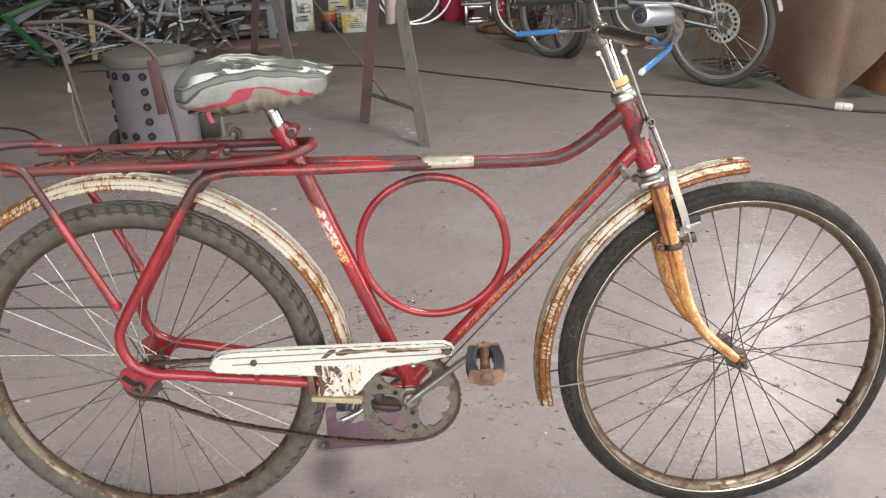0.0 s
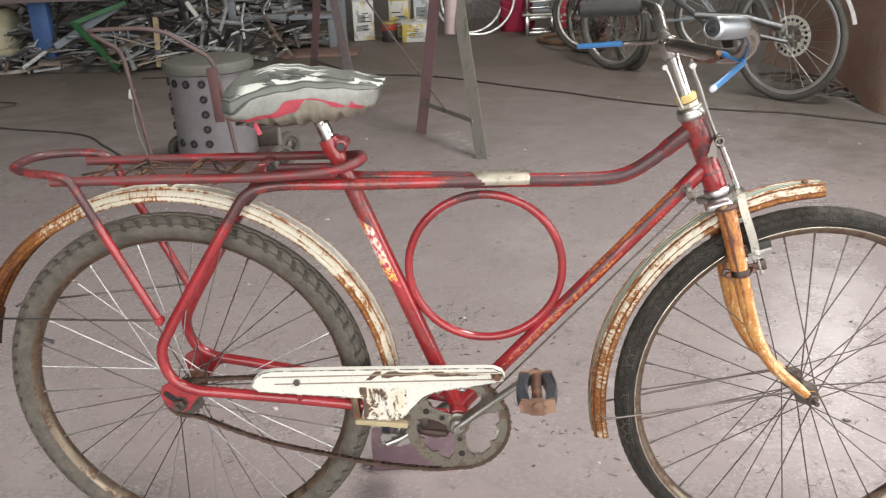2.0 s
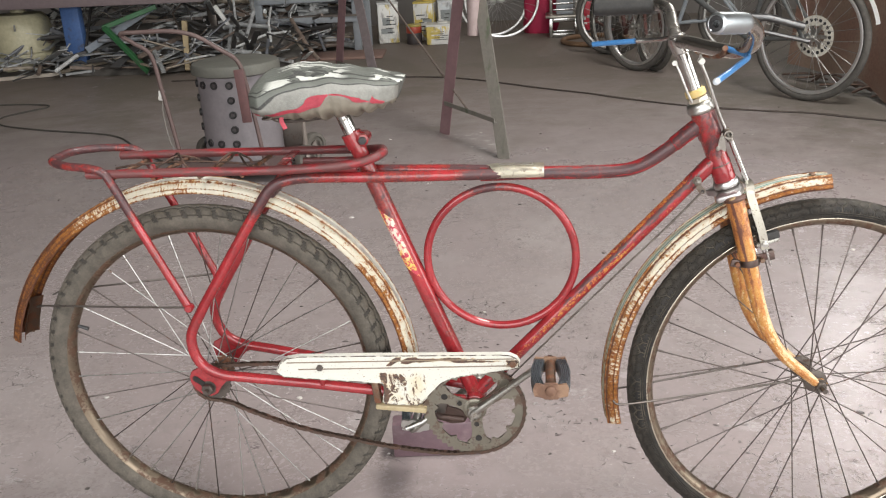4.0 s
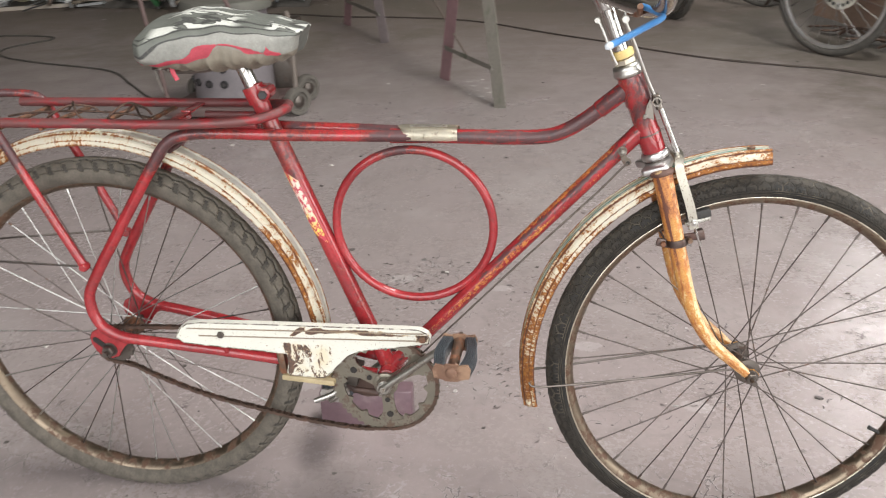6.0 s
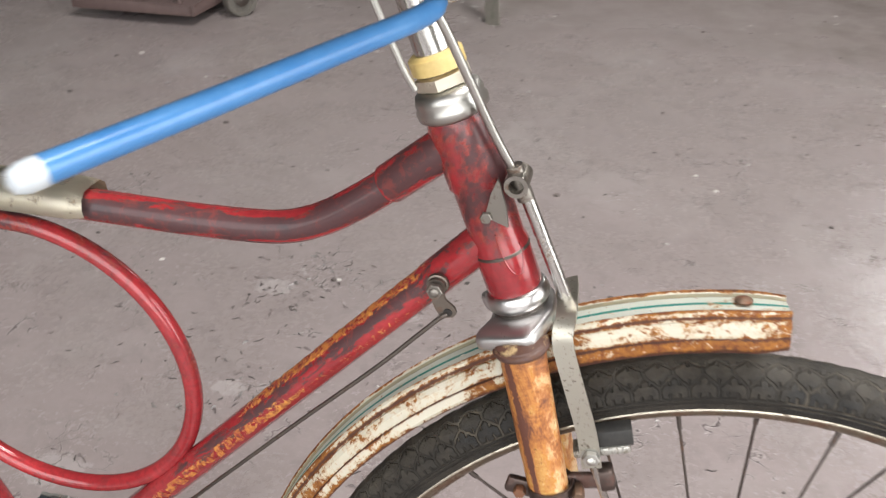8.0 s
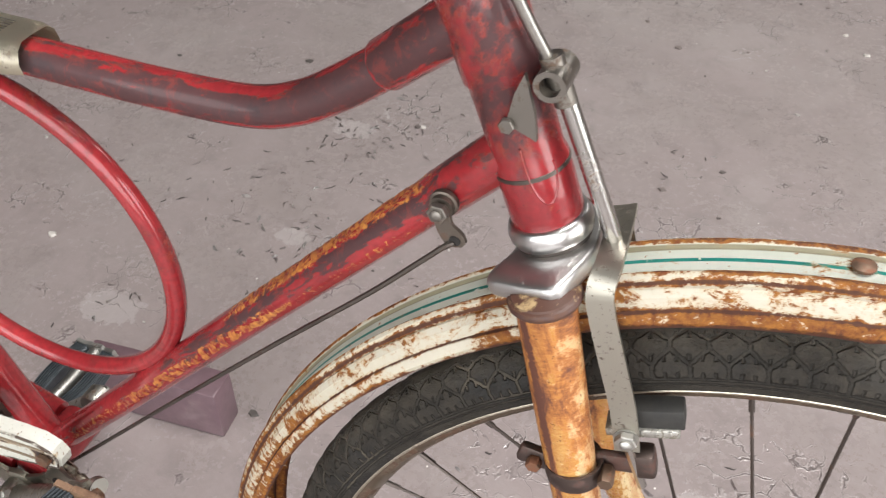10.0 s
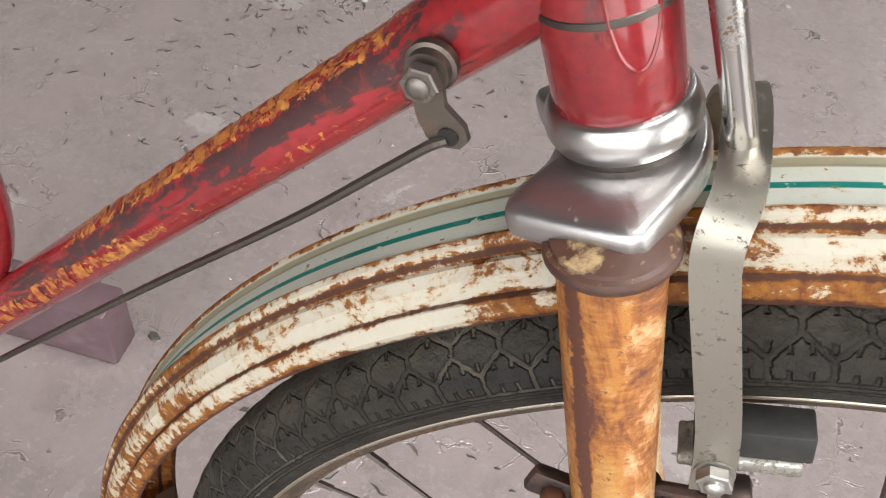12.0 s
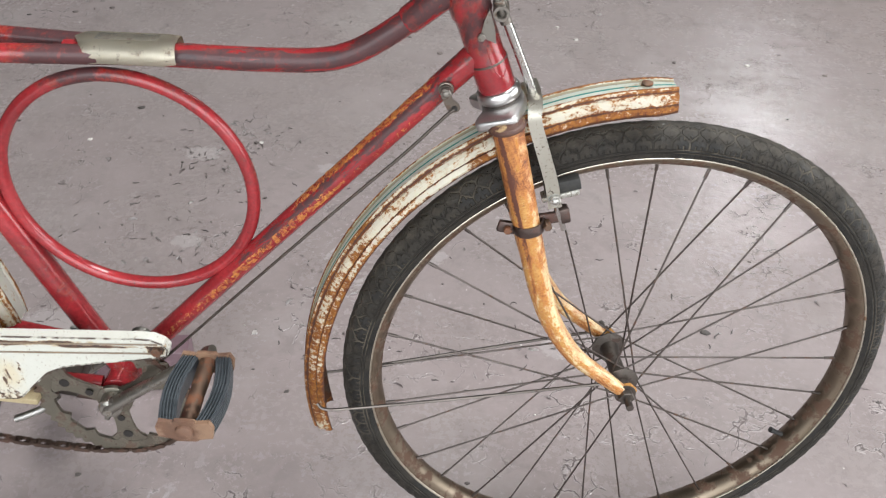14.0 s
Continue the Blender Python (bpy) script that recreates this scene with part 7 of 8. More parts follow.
# ---- bicycles that stand behind ----
def far_wheel(parent, at, turn, r, rim_mat, tyre_mat, spokes, label, disc=False):
    m = Matrix.Translation(at) @ pose(0, 0, 0, 0, 0, turn)
    bm = bmesh.new()
    q = r - 0.052
    add_turned(bm, [(-0.013, q + 0.012), (-0.016, q + 0.004), (-0.010, q - 0.008), (0.010, q - 0.008), (0.016, q + 0.004), (0.013, q + 0.012)], (0, 0, 0), (0, 1, 0), 64, closed=True)
    bm.transform(m)
    rim = part("wheel", bm, rim_mat, parent, label, 50)
    if tyre_mat:
        bm = bmesh.new()
        add_turned(bm, [(0.021 * math.sin(a), r - 0.021 + 0.021 * math.cos(a)) for a in (2 * math.pi * k / 12 for k in range(12))], (0, 0, 0), (0, 1, 0), 72, closed=True)
        bm.transform(m)
        part("tyre", bm, tyre_mat, rim)
    bm = bmesh.new()
    add_turned(bm, [(-0.055, 0.010), (-0.034, 0.010), (-0.032, 0.026), (-0.026, 0.026), (-0.022, 0.014), (0.022, 0.014), (0.026, 0.026), (0.032, 0.026), (0.034, 0.010), (0.055, 0.010)], (0, 0, 0), (0, 1, 0), 18)
    bm.transform(m)
    part("hub", bm, STEEL, rim)
    for i in range(spokes):
        s = -1 if i % 2 else 1
        a = 2 * math.pi * i / spokes
        b = a + (1.2 if (i // 2) % 2 else -1.2)
        bm = bmesh.new()
        add_rod(bm, (0.022 * math.cos(b), s * 0.029, 0.022 * math.sin(b)), ((q - 0.004) * math.cos(a), s * 0.003, (q - 0.004) * math.sin(a)), 0.0017, seg=5)
        bm.transform(m)
        part("spoke", bm, SPOKE_BRIGHT, rim)
    if disc:
        bm = bmesh.new()
        add_turned(bm, [(-0.047, 0.062), (-0.047, 0.118), (-0.043, 0.118), (-0.043, 0.062)], (0, 0, 0), (0, 1, 0), 48, closed=True)
        bm.transform(m)
        rotor = part("brake_disc", bm, plain("pale_brake_disc", (0.56, 0.54, 0.47), (0.42, 0.39, 0.33), 0.45), rim, "pale drilled brake disc")
        for k in range(6):
            a = math.radians(60 * k)
            bm = bmesh.new()
            add_box(bm, (0.066, 0.004, 0.020), pose(0.044 * math.cos(a), -0.045, 0.044 * math.sin(a), 0, -60 * k, 0))
            bm.transform(m)
            part("disc_arm", bm, STEEL, rotor)
        for k in range(20):
            a = math.radians(18 * k)
            bm = bmesh.new()
            add_turned(bm, [(-0.0056, 0.0105), (0.001, 0.0105)], (0.094 * math.cos(a), -0.0475, 0.094 * math.sin(a)), (0, -1, 0), 8)
            bm.transform(m)
            part("disc_hole", bm, BLACK, rotor)
    return rim


def far_bike(at, turn, base, r, frame_mat, rim_mat, label, disc=False, spokes=24, hind=0, fore=1.0):
    """A plain diamond-frame bicycle: rear axle at `at`, front axle `base` further along x before the turn."""
    home = thing("parked_bicycle", (at[0], at[1], 0), label, "bicycle", "bicycles parked behind")
    far_wheel(home, Vector((at[0], at[1], r)), turn + hind, r, rim_mat, FAR_RUBBER, spokes, "spoked wheel", disc)
    ahead = Vector((math.cos(radians(turn)), math.sin(radians(turn)), 0))
    across = Vector((-ahead.y, ahead.x, 0))
    o = Vector((at[0], at[1], 0))
    far_wheel(home, o + ahead * base + Vector((0, 0, r * fore)), turn + 4, r * fore, rim_mat, FAR_RUBBER, spokes, "spoked wheel")

    def p(u, w, v=0.0):
        return o + ahead * u + across * v + Vector((0, 0, w))

    bb, seat, head_lo, head_hi = (0.44, r - 0.05), (0.30, r + 0.42), (base - 0.16, r + 0.36), (base - 0.20, r + 0.50)
    for name, a, b, rad in (("seat_tube", bb, seat, 0.016), ("top_tube", seat, head_hi, 0.015), ("down_tube", bb, head_lo, 0.018), ("head_tube", head_lo, head_hi, 0.019)):
        bm = bmesh.new()
        add_rod(bm, p(*a), p(*b), rad, seg=12)
        part(name, bm, frame_mat, home)
    for v in (-0.06, 0.06):
        for name, a in (("chain_stay", bb), ("seat_stay", (0.31, r + 0.38))):
            bm = bmesh.new()
            add_tube(bm, [p(0, r, v), p(a[0] * 0.5, r + (a[1] - r) * 0.5, v * 0.9), p(a[0], a[1], v * 0.3)], 0.0105, 8)
            part(name, bm, frame_mat, home)
        bm = bmesh.new()
        add_tube(bm, [p(base, r, v), p(base - 0.05, r + 0.14, v * 0.9), p(base - 0.15, r + 0.36, v * 0.6)], 0.012, 8)
        part("fork_blade", bm, frame_mat, home)
    bm = bmesh.new()
    add_turned(bm, [(-0.003, 0.085), (0.003, 0.085)], p(*bb, -0.05), across, 32)
    add_rod(bm, p(*bb, -0.07), p(bb[0] + 0.12, bb[1] - 0.12, -0.08), 0.010)
    part("crank_set", bm, DARK_STEEL, home)
    bm = bmesh.new()
    add_tube(bm, curve_points([p(base - 0.30, r + 0.62, -0.28), p(base - 0.20, r + 0.62, -0.2), p(base - 0.17, r + 0.58, 0), p(base - 0.20, r + 0.62, 0.2), p(base - 0.30, r + 0.62, 0.28)], 5), 0.011, 8)
    add_rod(bm, p(*head_hi), p(base - 0.17, r + 0.58), 0.011)
    part("handlebar", bm, STEEL, home)
    bm = bmesh.new()
    add_rod(bm, p(*seat), p(0.27, r + 0.52), 0.012)
    add_box(bm, (0.24, 0.13, 0.05), Matrix.Translation(p(0.26, r + 0.55)) @ pose(0, 0, 0, 0, 0, turn), 0.02)
    part("saddle", bm, BLACK, home)
    return home


FAR_RUBBER = plain("dusty_old_rubber", (0.050, 0.046, 0.041), (0.088, 0.080, 0.070), 0.8, 40.0)
DARK_FRAME = plain("dark_grey_frame_paint", (0.07, 0.075, 0.075), (0.11, 0.11, 0.105), 0.4)
BRIGHT_RIM = metal("bright_alloy_rim", (0.86, 0.86, 0.85), 0.42, 0.76)
b3 = far_bike((2.180, 3.915), 126, 1.46, 0.365, DARK_FRAME, BRIGHT_RIM, "dark bicycle with a large brake disc, leaning by the brown sheet", True, 28, 6, 0.86)
bm = bmesh.new()
rows = []
for i in range(15):
    a = math.radians(374 + 24 * i / 14)
    c = Vector((2.180, 3.915, 0.365))
    d = Vector((math.cos(radians(132)), math.sin(radians(132)), 0))
    rows.append([c - d * (0.405 * math.cos(a)) + Vector((0, 0, 0.405 * math.sin(a))) + Vector((-d.y, d.x, 0)) * v for v in (-0.022, -0.012, 0.012, 0.022)])
grid_mesh(bm, rows)
bmesh.ops.solidify(bm, geom=bm.faces[:], thickness=0.003)
part("fender", bm, plain("white_fender_plastic", (0.75, 0.75, 0.73), (0.65, 0.65, 0.63), 0.4), b3, "short white rear fender")
bm = bmesh.new()
add_tube(bm, [(2.130, 3.857, 0.432), (1.942, 3.902, 0.485), (1.666, 3.982, 0.499)], 0.022, 10)
add_tube(bm, [(2.160, 3.850, 0.350), (1.898, 3.924, 0.411), (1.731, 3.970, 0.455)], 0.013, 8)
part("brake_stay", bm, metal("grey_stay_tube", (0.20, 0.20, 0.20), 0.4, 0.62), b3, "grey tube beside the hub")
far_bike((1.154, 5.965), -72, 0.95, 0.255, plain("rusty_red_frame", (0.12, 0.045, 0.036), (0.08, 0.04, 0.034), 0.6), STEEL, "small rusty bicycle parked among the others")
far_bike((2.118, 5.524), 160, 0.95, 0.30, plain("grey_blue_frame", (0.22, 0.25, 0.28), (0.30, 0.32, 0.33), 0.45), STEEL, "grey bicycle parked behind the dark one")
for x, y, r in ((0.310, 7.130, 0.375), (0.225, 7.290, 0.350)):
    loose = thing("loose_wheel", (x, y, 0), "bare bright bicycle wheel without a tyre, standing by the cans", "wheel")
    far_wheel(loose, Vector((x, y, r - 0.036)), 6, r + 0.012, BRIGHT_RIM, None, 28, "bright rim")
bm = bmesh.new()
add_turned(bm, [(0.021 * math.sin(a) + 0.021, 0.285 + 0.021 * math.cos(a)) for a in (2 * math.pi * k / 12 for k in range(12))], (1.140, 6.570, 0.0), (0, 0, 1), 64, closed=True)
tagged(part("old_tyre", bm, plain("rust_brown_tyre", (0.25, 0.15, 0.085), (0.16, 0.09, 0.05), 0.8), None), "rust-brown bicycle tyre lying flat on the floor", "tyre")


# ---- brown sheets that lean at the side ----
def hanging_sheet(name, path, low, high, material, label, wave):
    line = curve_points([(x, y, 0) for x, y in path], 14)
    count = len(line)
    lows = curve_points([(i, 0, z) for i, z in enumerate(low)], 20)
    rows = []
    for i, p in enumerate(line):
        f = i / (count - 1)
        z0 = lows[min(len(lows) - 1, round(f * (len(lows) - 1)))].z
        row = []
        for k in range(23):
            g = k / 22
            z = z0 + (high - z0) * g
            bulge = wave * (math.sin(f * 9 + g * 2.2) * (1 - g) + 0.7 * math.sin(f * 21) * (1 - g) ** 3)
            row.append((p.x + 0.75 * bulge + 0.10 * g, p.y + 0.65 * bulge + 0.10 * g, max(z, 0.004)))
        rows.append(row)
    bm = bmesh.new()
    grid_mesh(bm, rows)
    bmesh.ops.solidify(bm, geom=bm.faces[:], thickness=0.004)
    return tagged(part(name, bm, material, None, sharp=60), label, "sheet")


n = Nodes("brown_stained_sheet", 0.75)
g = n.noise(3.0, 6.0, None, 0.6)
stain = n.ramp(n.noise(4.5, 5.0), [(0.45, 0.0), (0.62, 1.0)])
col = n.mix(g, (0.290, 0.200, 0.150), (0.350, 0.262, 0.208))
col = n.mix(n.math("MULTIPLY", stain, 0.5), col, (0.28, 0.140, 0.105))
f = n.noise(70.0, 5.0)
col = n.mix(n.ramp(f, [(0.4, 0.0), (0.8, 0.4)]), col, (0.12, 0.08, 0.065))
n.bump(n.math("ADD", n.math("MULTIPLY", g, 3.0), n.math("MULTIPLY", f, 0.3)), 0.3, 0.01)
SHEET = n.done(col)
hanging_sheet("brown_sheet", [(2.248, 4.607), (2.415, 4.231), (2.548, 3.842), (2.646, 3.465), (2.744, 3.387), (2.971, 3.264)], (0.10, 0.08, 0.11, 0.03, 0.004, 0.004, 0.14, 0.42), 1.35, SHEET, "stained brown sheet leaning upright, its lower edge curled", 0.035)
hanging_sheet("rusty_sheet", [(2.820, 3.613), (3.018, 3.416), (3.270, 3.218), (3.732, 3.023)], (0.05, 0.01, 0.004, 0.02), 1.3, worn("orange_rust_sheet", (0.30, 0.13, 0.06), (0.16, 0.07, 0.04), (0.22, 0.09, 0.05), 60.0, 0.5, (0.8, 0.85), scale=6.0), "orange-rusted sheet standing behind the brown one", 0.03)
bm = bmesh.new()
for k in range(7):
    x, y = 2.36 + 0.05 * k, 4.55 - 0.13 * k
    pts = [(x - 0.12 + rng.uniform(-0.03, 0.03), y + 0.12, 0.02), (x - 0.05, y + 0.04, 0.03 + rng.uniform(0, 0.05)), (x + 0.03, y - 0.03, 0.02 + rng.uniform(0, 0.06)), (x + 0.10, y - 0.10, 0.016)]
    add_tube(bm, curve_points(pts, 5), 0.022, 8, flat=0.35)
tagged(part("bent_strips", bm, plain("dark_rust_strip", (0.075, 0.05, 0.04), (0.13, 0.08, 0.055), 0.8), None), "bent rusty strips lying under the brown sheet", "scrap", kind="stuff")

# ---- back of the shop: bench, scrap heap, shelf, cans ----
bench = thing("workbench", (-3.518, 5.960, 0.000), "heavy workbench with a mauve edge on blue legs", "workbench")
bm = bmesh.new()
add_box(bm, (3.0, 0.65, 0.09), pose(-3.515, 5.991, 0.599), 0.006)
part("bench_top", bm, plain("mauve_bench_edge", (0.20, 0.155, 0.16), (0.16, 0.125, 0.13), 0.6), bench, "mauve painted bench top")
BLUE_PAINT = worn("blue_leg_paint", (0.07, 0.14, 0.33), (0.10, 0.09, 0.10), (0.05, 0.09, 0.2), 60.0, 0.62, (0.5, 0.7))
for x, y in ((-3.200, 5.834), (-4.709, 5.750), (-4.632, 6.220)):
    bm = bmesh.new()
    add_box(bm, (0.155, 0.08, 0.555), pose(x, y, 0.2775), 0.006)
    part("bench_leg", bm, BLUE_PAINT, bench, "blue painted leg")
bm = bmesh.new()
add_box(bm, (0.08, 0.08, 0.555), pose(-2.150, 6.270, 0.2775), 0.006)
part("bench_leg", bm, DARK_STEEL, bench, "dark steel leg")
heap = thing("scrap_heap", (-2.594, 6.511, 0.000), "tangled heap of scrap steel bars, tubes and offcuts", "scrap", kind="stuff")
groups = {"bars": [], "tubes": [], "strips": []}
SCRAP = mixed("scrap_colours", ((0.09, 0.09, 0.092), (0.24, 0.25, 0.25), (0.36, 0.37, 0.37), (0.04, 0.04, 0.04), (0.20, 0.15, 0.12), (0.52, 0.53, 0.53), (0.17, 0.18, 0.20), (0.05, 0.05, 0.05), (0.30, 0.25, 0.19), (0.72, 0.73, 0.72)), 0.45)
srng = random.Random(12)


def heap_top(x, y):
    return max(0.03, 0.48 - 0.12 * abs(x + 2.6) ** 1.5) * min(1, max(0.05, (y - 5.6) / 0.65)) + 0.02


for name, count in (("scrap_bars", 210), ("scrap_tubes", 150), ("scrap_strips", 120)):
    bm = bmesh.new()
    for k in range(count):
        x, y = srng.uniform(-4.5, -1.2), 5.65 + 1.7 * srng.random() ** 1.4
        z = srng.uniform(0.02, 1.0) * heap_top(x, y) + 0.02
        yaw, tip = srng.uniform(0, 180), srng.gauss(0, 16)
        length = srng.uniform(0.16, 0.75)
        lift = abs(math.sin(radians(tip))) * length / 2
        m = pose(x, y, z + lift, 0, tip, yaw)
        if name == "scrap_bars":
            w = srng.uniform(0.010, 0.036)
            add_box(bm, (length, w, w * srng.uniform(0.4, 1.0)), m)
        elif name == "scrap_tubes":
            a, b = m @ Vector((-length / 2, 0, 0)), m @ Vector((length / 2, 0, 0))
            mid = m @ Vector((srng.uniform(-0.1, 0.1), srng.uniform(-0.08, 0.08), srng.uniform(0, 0.06)))
            add_tube(bm, [a, mid, b], srng.uniform(0.007, 0.019), 8)
        else:
            add_box(bm, (length * 0.7, srng.uniform(0.025, 0.095), 0.006), m)
    part(name, bm, SCRAP, heap, smooth=False)
bm = bmesh.new()
for k in range(110):
    x, y = srng.uniform(-4.0, -1.4), 5.66 + 1.2 * srng.random() ** 1.4
    z, r, a0 = heap_top(x, y) * srng.uniform(0.5, 1.1) + 0.03, srng.uniform(0.03, 0.12), srng.uniform(0, 6.28)
    m = pose(x, y, z, srng.uniform(-50, 50), srng.uniform(-50, 50), srng.uniform(0, 180))
    add_tube(bm, [m @ Vector((r * math.cos(a0 + 0.35 * i), r * 0.8 * math.sin(a0 + 0.35 * i), 0.01 * i)) for i in range(srng.randint(5, 13))], srng.uniform(0.004, 0.009), 6)
part("scrap_curls", bm, SCRAP, heap)
bm = bmesh.new()
rows = [[(x / 20, y / 20, max(0.002, heap_top(x / 20, y / 20) * 0.75 - 0.04 + 0.05 * noise.noise((x / 6, y / 6, 0)))) for y in range(113, 149, 3)] for x in range(-92, -23, 3)]
grid_mesh(bm, rows)
part("heap_core", bm, plain("dark_swarf", (0.075, 0.068, 0.06), (0.13, 0.118, 0.105), 0.8, 9.0), heap)


def lean_bar(name, a, b, w, material, label, category):
    bm = bmesh.new()
    a, b = Vector(a), Vector(b)
    d = b - a
    add_box(bm, (d.length, w, w), Matrix.Translation((a + b) / 2) @ d.to_track_quat("X", "Z").to_matrix().to_4x4(), w * 0.08)
    return tagged(part(name, bm, material, None, smooth=False), label, category)


GREEN = worn("green_frame_paint", (0.030, 0.125, 0.045), (0.09, 0.08, 0.065), (0.035, 0.095, 0.04), 60.0, 0.62, (0.45, 0.7))
gframe = thing("green_frame", (-2.656, 5.641, 0.000), "bent green angle frame leaning on the scrap heap", "frame")
for a, b in (((-2.870, 5.660, 0.383), (-2.443, 5.780, 0.525)), ((-2.850, 5.650, 0.390), (-2.505, 5.590, 0.024))):
    bm = bmesh.new()
    d = Vector(b) - Vector(a)
    add_box(bm, (d.length, 0.040, 0.040), Matrix.Translation((Vector(a) + Vector(b)) / 2) @ d.to_track_quat("X", "Z").to_matrix().to_4x4(), 0.005)
    part("bar", bm, GREEN, gframe, "green painted bar", smooth=False)
lean_bar("steel_profile", (-3.070, 5.740, 0.201), (-2.508, 5.870, 0.515), 0.058, plain("blue_grey_profile", (0.24, 0.27, 0.31), (0.19, 0.21, 0.24), 0.4), "blue-grey steel profile leaning on the heap", "bar")
lean_bar("wooden_stick", (-2.202, 5.651, 0.024), (-2.240, 5.820, 0.393), 0.043, plain("raw_pale_wood", (0.42, 0.33, 0.20), (0.34, 0.26, 0.15), 0.7), "short pale wooden stick leaning on the heap", "wood")
lean_bar("white_strip", (-1.924, 6.092, 0.259), (-2.060, 6.078, 0.485), 0.032, plain("white_strip_paint", (0.7, 0.69, 0.66), (0.6, 0.59, 0.56), 0.5), "short white strip stuck in the heap", "bar")
lean_bar("pale_plank", (-3.872, 5.526, 0.015), (-3.247, 5.722, 0.023), 0.03, plain("pale_plank_wood", (0.45, 0.40, 0.34), (0.36, 0.31, 0.26), 0.7), "pale plank lying before the heap", "wood")

shelf = thing("steel_shelf", (-1.440, 6.517, 0.000), "grey painted steel shelf frame full of scrap", "shelf")
SHELF_GREY = plain("blue_grey_shelf_paint", (0.27, 0.29, 0.31), (0.22, 0.235, 0.25), 0.45)
for x, y in ((-1.794, 6.447), (-0.951, 6.539), (-1.750, 6.787), (-0.915, 6.884)):
    bm = bmesh.new()
    add_box(bm, (0.065, 0.04, 1.0), pose(x, y, 0.50, 0, 0, 0), 0.004)
    part("post", bm, SHELF_GREY, shelf)
for z in (0.29, 0.47, 0.75):
    bm = bmesh.new()
    add_box(bm, (0.86, 0.40, 0.015), pose(-1.355, 6.665, z + 0.03))
    part("shelf_board", bm, plain("dusty_board", (0.12, 0.10, 0.09), (0.16, 0.14, 0.12), 0.8), shelf)
    bm = bmesh.new()
    add_box(bm, (0.86, 0.025, 0.055), pose(-1.37, 6.47, z, 0, 0, 6), 0.003)
    part("rail", bm, SHELF_GREY, shelf)
bm = bmesh.new()
for k in range(90):
    z = srng.choice((0.33, 0.51, 0.02)) + srng.uniform(0.015, 0.10)
    length = srng.uniform(0.10, 0.4)
    m = pose(srng.uniform(-1.6, -1.1), srng.uniform(6.55, 6.82), z, 0, srng.gauss(0, 5), srng.gauss(0, 25))
    if k % 2:
        add_tube(bm, [m @ Vector((-length / 2, 0, 0)), m @ Vector((length / 2, 0, 0))], srng.uniform(0.01, 0.03), 8)
    else:
        add_box(bm, (length, srng.uniform(0.02, 0.06), 0.02), m)
tagged(part("shelf_scrap", bm, SCRAP, None, smooth=False), "steel offcuts piled on and under the shelf", "scrap", kind="stuff")
cardboard = bmesh.new()
add_box(cardboard, (1.15, 0.4, 0.024), pose(-1.250, 6.224, 0.013, 0, 0, 4), 0.006)
tagged(part("flat_cardboard", cardboard, plain("brown_cardboard", (0.24, 0.15, 0.12), (0.19, 0.12, 0.10), 0.85), None), "flat brown board lying before the shelf", "board")


def square_can(at, wide, tall, turn, base, splash, top, label):
    home = thing("paint_can", (at[0], at[1], 0), label, "paint can", "paint cans by the wall")
    m = Matrix.Translation((at[0], at[1], 0)) @ pose(0, 0, 0, 0, 0, turn)
    bm = bmesh.new()
    add_box(bm, (wide, wide, tall), pose(0, 0, tall / 2), 0.012)
    bm.transform(m)
    n = Nodes("splashed_can", 0.4)
    sp = n.ramp(n.noise(9.0, 5.0, n.vec((1, 1, 0.35)), 0.6, 0.5), [(0.50, 0.0), (0.56, 1.0)])
    dirt = n.ramp(n.noise(16.0, 5.0, n.vec((1, 1, 0.5)), 0.7), [(0.52, 0.0), (0.66, 0.7)])
    body = part("body", bm, n.done(n.mix(dirt, n.mix(sp, base, splash), (0.16, 0.14, 0.125))), home)
    crng = random.Random(round(tall * 1000 + at[0] * 50))
    for k in range(3):
        bm = bmesh.new()
        w, h = wide * crng.uniform(0.25, 0.6), tall * crng.uniform(0.10, 0.26)
        add_box(bm, (w, 0.002, h), pose(crng.uniform(-0.5, 0.5) * (wide - w - 0.02), -wide / 2 - 0.001 - 0.0015 * k, crng.uniform(0.2, 0.75) * tall))
        bm.transform(m)
        part("label_patch", bm, plain("printed_patch", *crng.choice((((0.66, 0.52, 0.13), (0.50, 0.38, 0.10)), ((0.70, 0.70, 0.66), (0.50, 0.50, 0.47)), ((0.20, 0.22, 0.22), (0.30, 0.31, 0.30)))), 0.5), body, "printed patch of the can's label")
    for k in range(5):
        bm = bmesh.new()
        add_box(bm, (wide * crng.uniform(0.2, 0.55), 0.002, tall * 0.022), pose(wide * crng.uniform(-0.14, 0.14), -wide / 2 - 0.007, tall * (0.28 + 0.10 * k)))
        bm.transform(m)
        part("print_bar", bm, BLACK, body)
    bm = bmesh.new()
    add_box(bm, (wide * 1.02, wide * 1.02, 0.018), pose(0, 0, tall), 0.005)
    add_turned(bm, [(0, 0.05), (0.025, 0.05)], (0.03, 0, tall), (0, 0, 1), 16)
    bm.transform(m)
    part("lid", bm, plain("can_lid", top, tuple(c * 0.8 for c in top), 0.4), home)
    return home


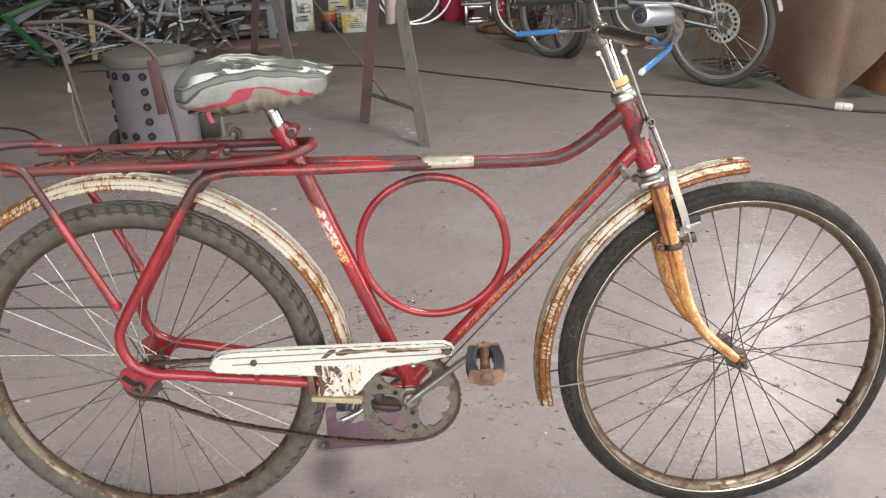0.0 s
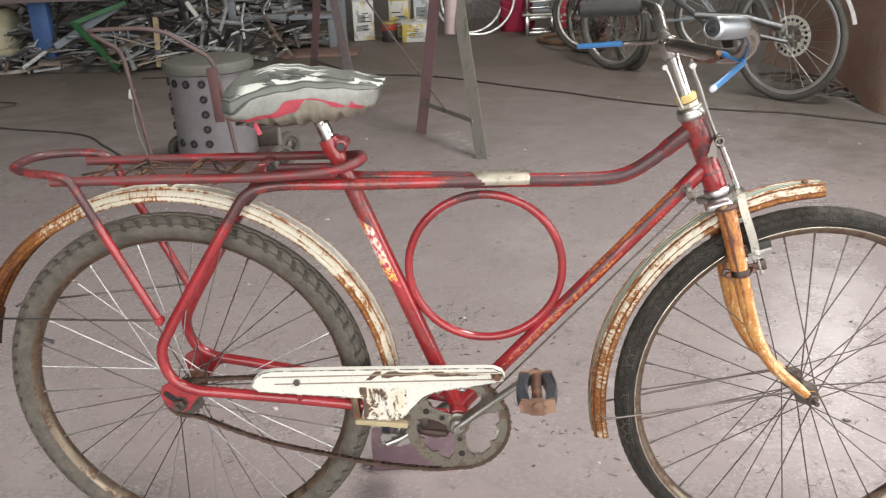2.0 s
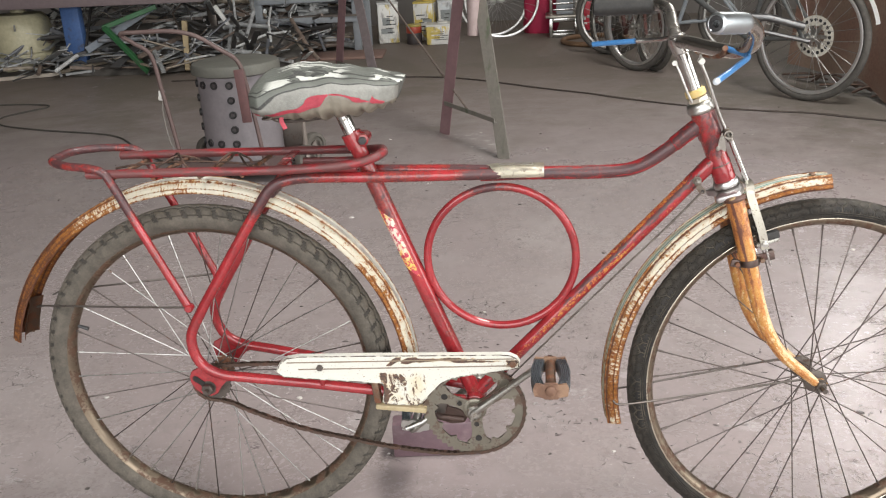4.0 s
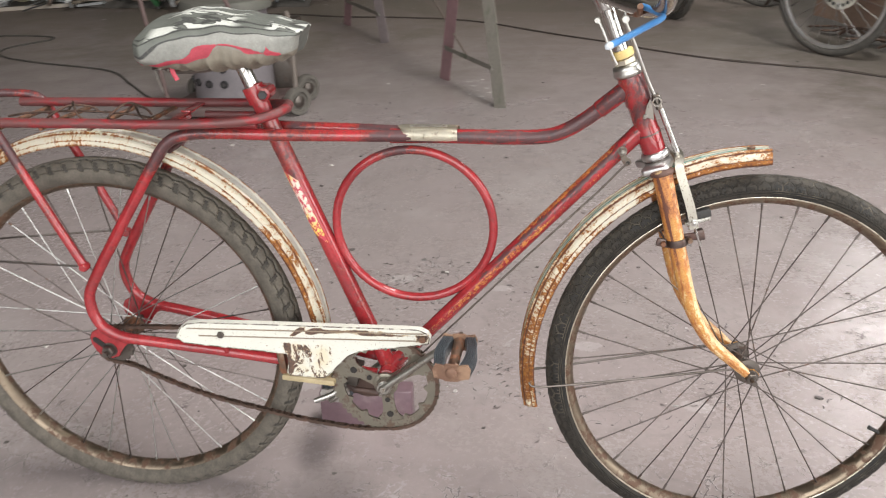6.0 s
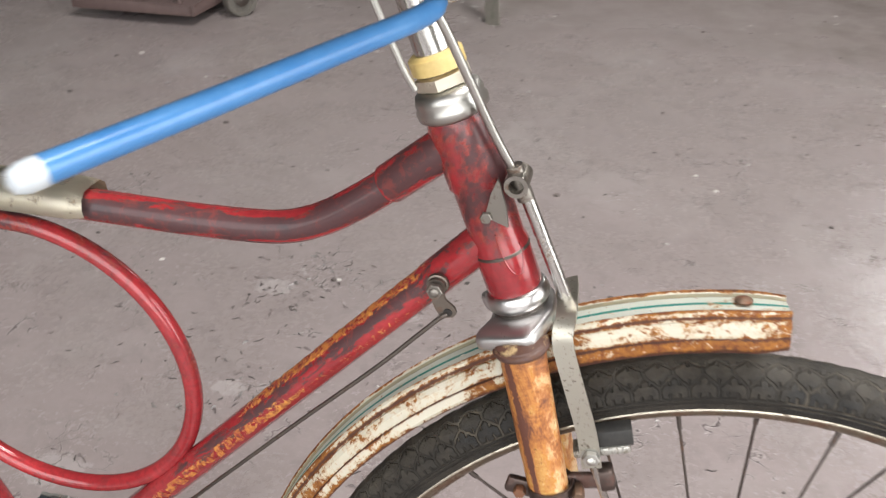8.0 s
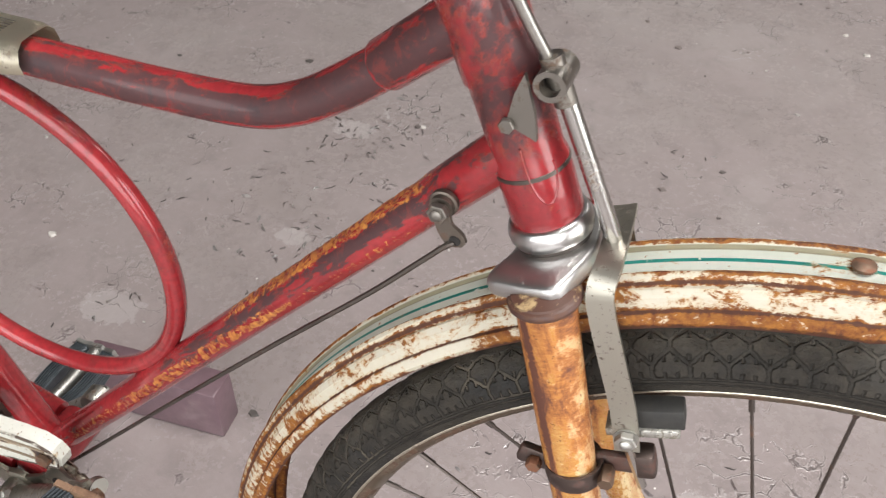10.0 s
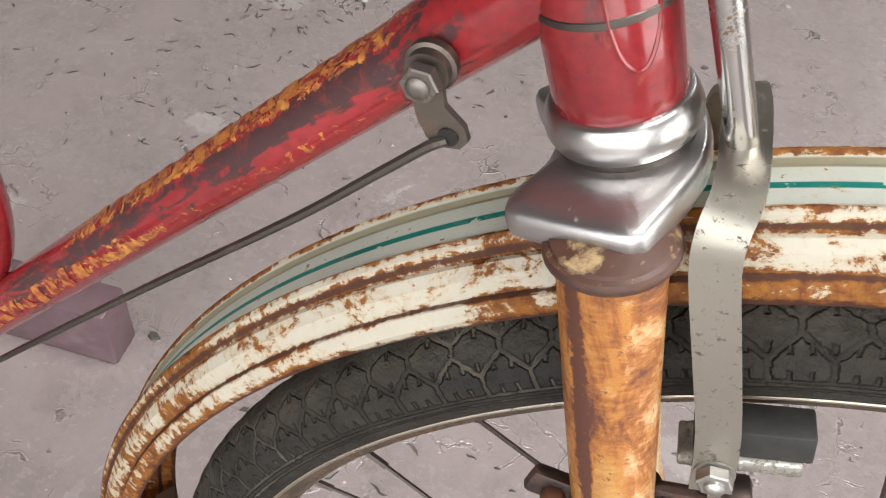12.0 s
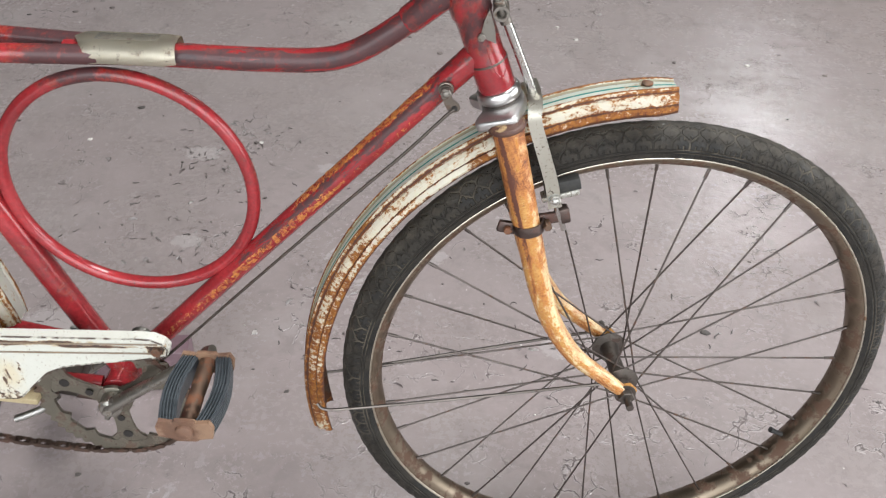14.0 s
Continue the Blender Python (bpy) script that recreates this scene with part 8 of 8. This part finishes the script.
WHITE, DIRT, GOLD = (0.72, 0.71, 0.67), (0.28, 0.20, 0.20), (0.62, 0.48, 0.12)
square_can((-0.756, 7.055), 0.195, 0.36, 12, WHITE, GOLD, (0.6, 0.6, 0.58), "dented white can with yellow label patches")
square_can((-0.414, 7.156), 0.187, 0.345, -5, WHITE, GOLD, GOLD, "white and yellow square paint can")
square_can((-0.199, 7.182), 0.187, 0.345, 6, WHITE, (0.55, 0.58, 0.60), (0.65, 0.66, 0.66), "white square paint can")
square_can((-0.255, 6.866), 0.235, 0.17, 4, WHITE, GOLD, (0.70, 0.69, 0.64), "low white and yellow can standing in front")
small = thing("round_tin", (-0.492, 6.883, 0.000), "small dark round tin with a red and yellow band", "tin")
for name, lo, hi, c in (("tin_body", 0.0, 0.10, (0.06, 0.05, 0.05)), ("band", 0.10, 0.156, (0.45, 0.07, 0.04)), ("tin_lid", 0.156, 0.175, (0.45, 0.36, 0.10))):
    bm = bmesh.new()
    add_turned(bm, [(lo, 0.069), (lo + 0.004, 0.072), (hi - 0.004, 0.072), (hi, 0.069)], (-0.492, 6.883, 0.000), (0, 0, 1), 24)
    part(name, bm, plain(name, c, tuple(v * 0.75 for v in c), 0.45), small)
bm = bmesh.new()
rows = []
for i in range(13):
    z = 0.48 * i / 12
    r = 0.17 * (1 - 0.45 * (z / 0.48) ** 3) * (0.85 + 0.15 * min(1, z / 0.06))
    rows.append([(0.665 + r * math.cos(a) * (1 + 0.10 * math.sin(3 * a + z * 9)), 7.35 + 0.7 * r * math.sin(a) * (1 + 0.08 * math.sin(4 * a)), z + 0.001) for a in (2 * math.pi * k / 28 for k in range(28))])
vs = grid_mesh(bm, rows, close_v=True)
bm.faces.new(vs[0][::-1])
bm.faces.new(vs[-1])
tagged(part("red_bag", bm, plain("crimson_cloth", (0.42, 0.02, 0.07), (0.32, 0.015, 0.05), 0.75, 12.0), None), "full crimson cloth bag standing by the wall", "bag")
crate = thing("chrome_frame", (0.875, 7.050, 0.000), "bright welded metal rack on a box base", "rack")
for x in (0.76, 0.99):
    for y in (6.94, 7.16):
        bm = bmesh.new()
        add_box(bm, (0.032, 0.032, 0.17), pose(x, y, 0.085), 0.003)
        part("foot", bm, CHROME, crate)
        bm = bmesh.new()
        add_box(bm, (0.026, 0.026, 0.27), pose(x, y, 0.335), 0.003)
        part("post", bm, CHROME, crate)
for z in (0.022, 0.155):
    for y in (6.94, 7.16):
        bm = bmesh.new()
        add_box(bm, (0.198, 0.030, 0.036), pose(0.875, y, z), 0.003)
        part("rail", bm, CHROME, crate)
    for x in (0.76, 0.99):
        bm = bmesh.new()
        add_box(bm, (0.030, 0.188, 0.036), pose(x, 7.05, z), 0.003)
        part("rail", bm, CHROME, crate)
bm = bmesh.new()
add_box(bm, (0.345, 0.30, 0.022), pose(0.885, 7.05, 0.187), 0.004)
part("flange_plate", bm, ZINC, crate, "dull plate that sticks out all round")
for k in range(4):
    bm = bmesh.new()
    add_box(bm, (0.190, 0.012, 0.018), pose(0.875, 6.945, 0.245 + 0.055 * k), 0.002)
    part("bar", bm, CHROME, crate)
bm = bmesh.new()
add_box(bm, (0.15, 0.12, 0.24), pose(0.885, 7.06, 0.319), 0.006)
part("panel", bm, plain("blue_grey_panel", (0.42, 0.45, 0.48), (0.28, 0.30, 0.32), 0.4, 18.0), crate, "pale blue-grey panel inside the rack")
WHITE_BAR = plain("white_print", (0.62, 0.60, 0.58), (0.50, 0.48, 0.46), 0.5)
bundle = thing("printed_box", (1.160, 7.270, 0.000), "dark box with a red side and white print", "box")
bm = bmesh.new()
add_box(bm, (0.36, 0.22, 0.30), pose(1.215, 7.290, 0.15, 0, 0, -4), 0.015)
body = part("box_body", bm, plain("dark_printed_card", (0.028, 0.024, 0.025), (0.05, 0.042, 0.042), 0.55), bundle)
bm = bmesh.new()
add_box(bm, (0.105, 0.004, 0.26), pose(1.096, 7.184, 0.155, 0, 0, -4), 0.001)
part("red_panel", bm, plain("crimson_print", (0.44, 0.02, 0.04), (0.32, 0.015, 0.03), 0.5), body, "crimson panel")
for k, (x, z, w, h) in enumerate(((1.070, 0.13, 0.030, 0.026), (1.110, 0.15, 0.026, 0.026), (1.085, 0.09, 0.026, 0.020), (1.215, 0.17, 0.080, 0.030), (1.330, 0.17, 0.050, 0.030), (1.250, 0.11, 0.090, 0.010))):
    bm = bmesh.new()
    add_box(bm, (w, 0.003, h), pose(x, 7.175 - (x - 1.215) * 0.07, z, 0, 0, -4), 0.0005)
    part("print_bar", bm, WHITE_BAR, body)
drum = thing("plastic_drum", (-3.78, 6.04, 0.000), "large dirty white plastic drum with blue stains", "drum")
bm = bmesh.new()
add_turned(bm, [(0, 0.21), (0.014, 0.235), (0.06, 0.245), (0.14, 0.250), (0.15, 0.242), (0.17, 0.242), (0.18, 0.252), (0.34, 0.252), (0.44, 0.235), (0.49, 0.19), (0.50, 0.06), (0.53, 0.06), (0.53, 0.0)], (-3.78, 6.04, 0.000), (0, 0, 1), 36)
part("drum_body", bm, worn("stained_white_plastic", (0.50, 0.46, 0.31), (0.33, 0.33, 0.27), (0.36, 0.32, 0.23), 40.0, 0.60, (0.5, 0.6), scale=5.0), drum)
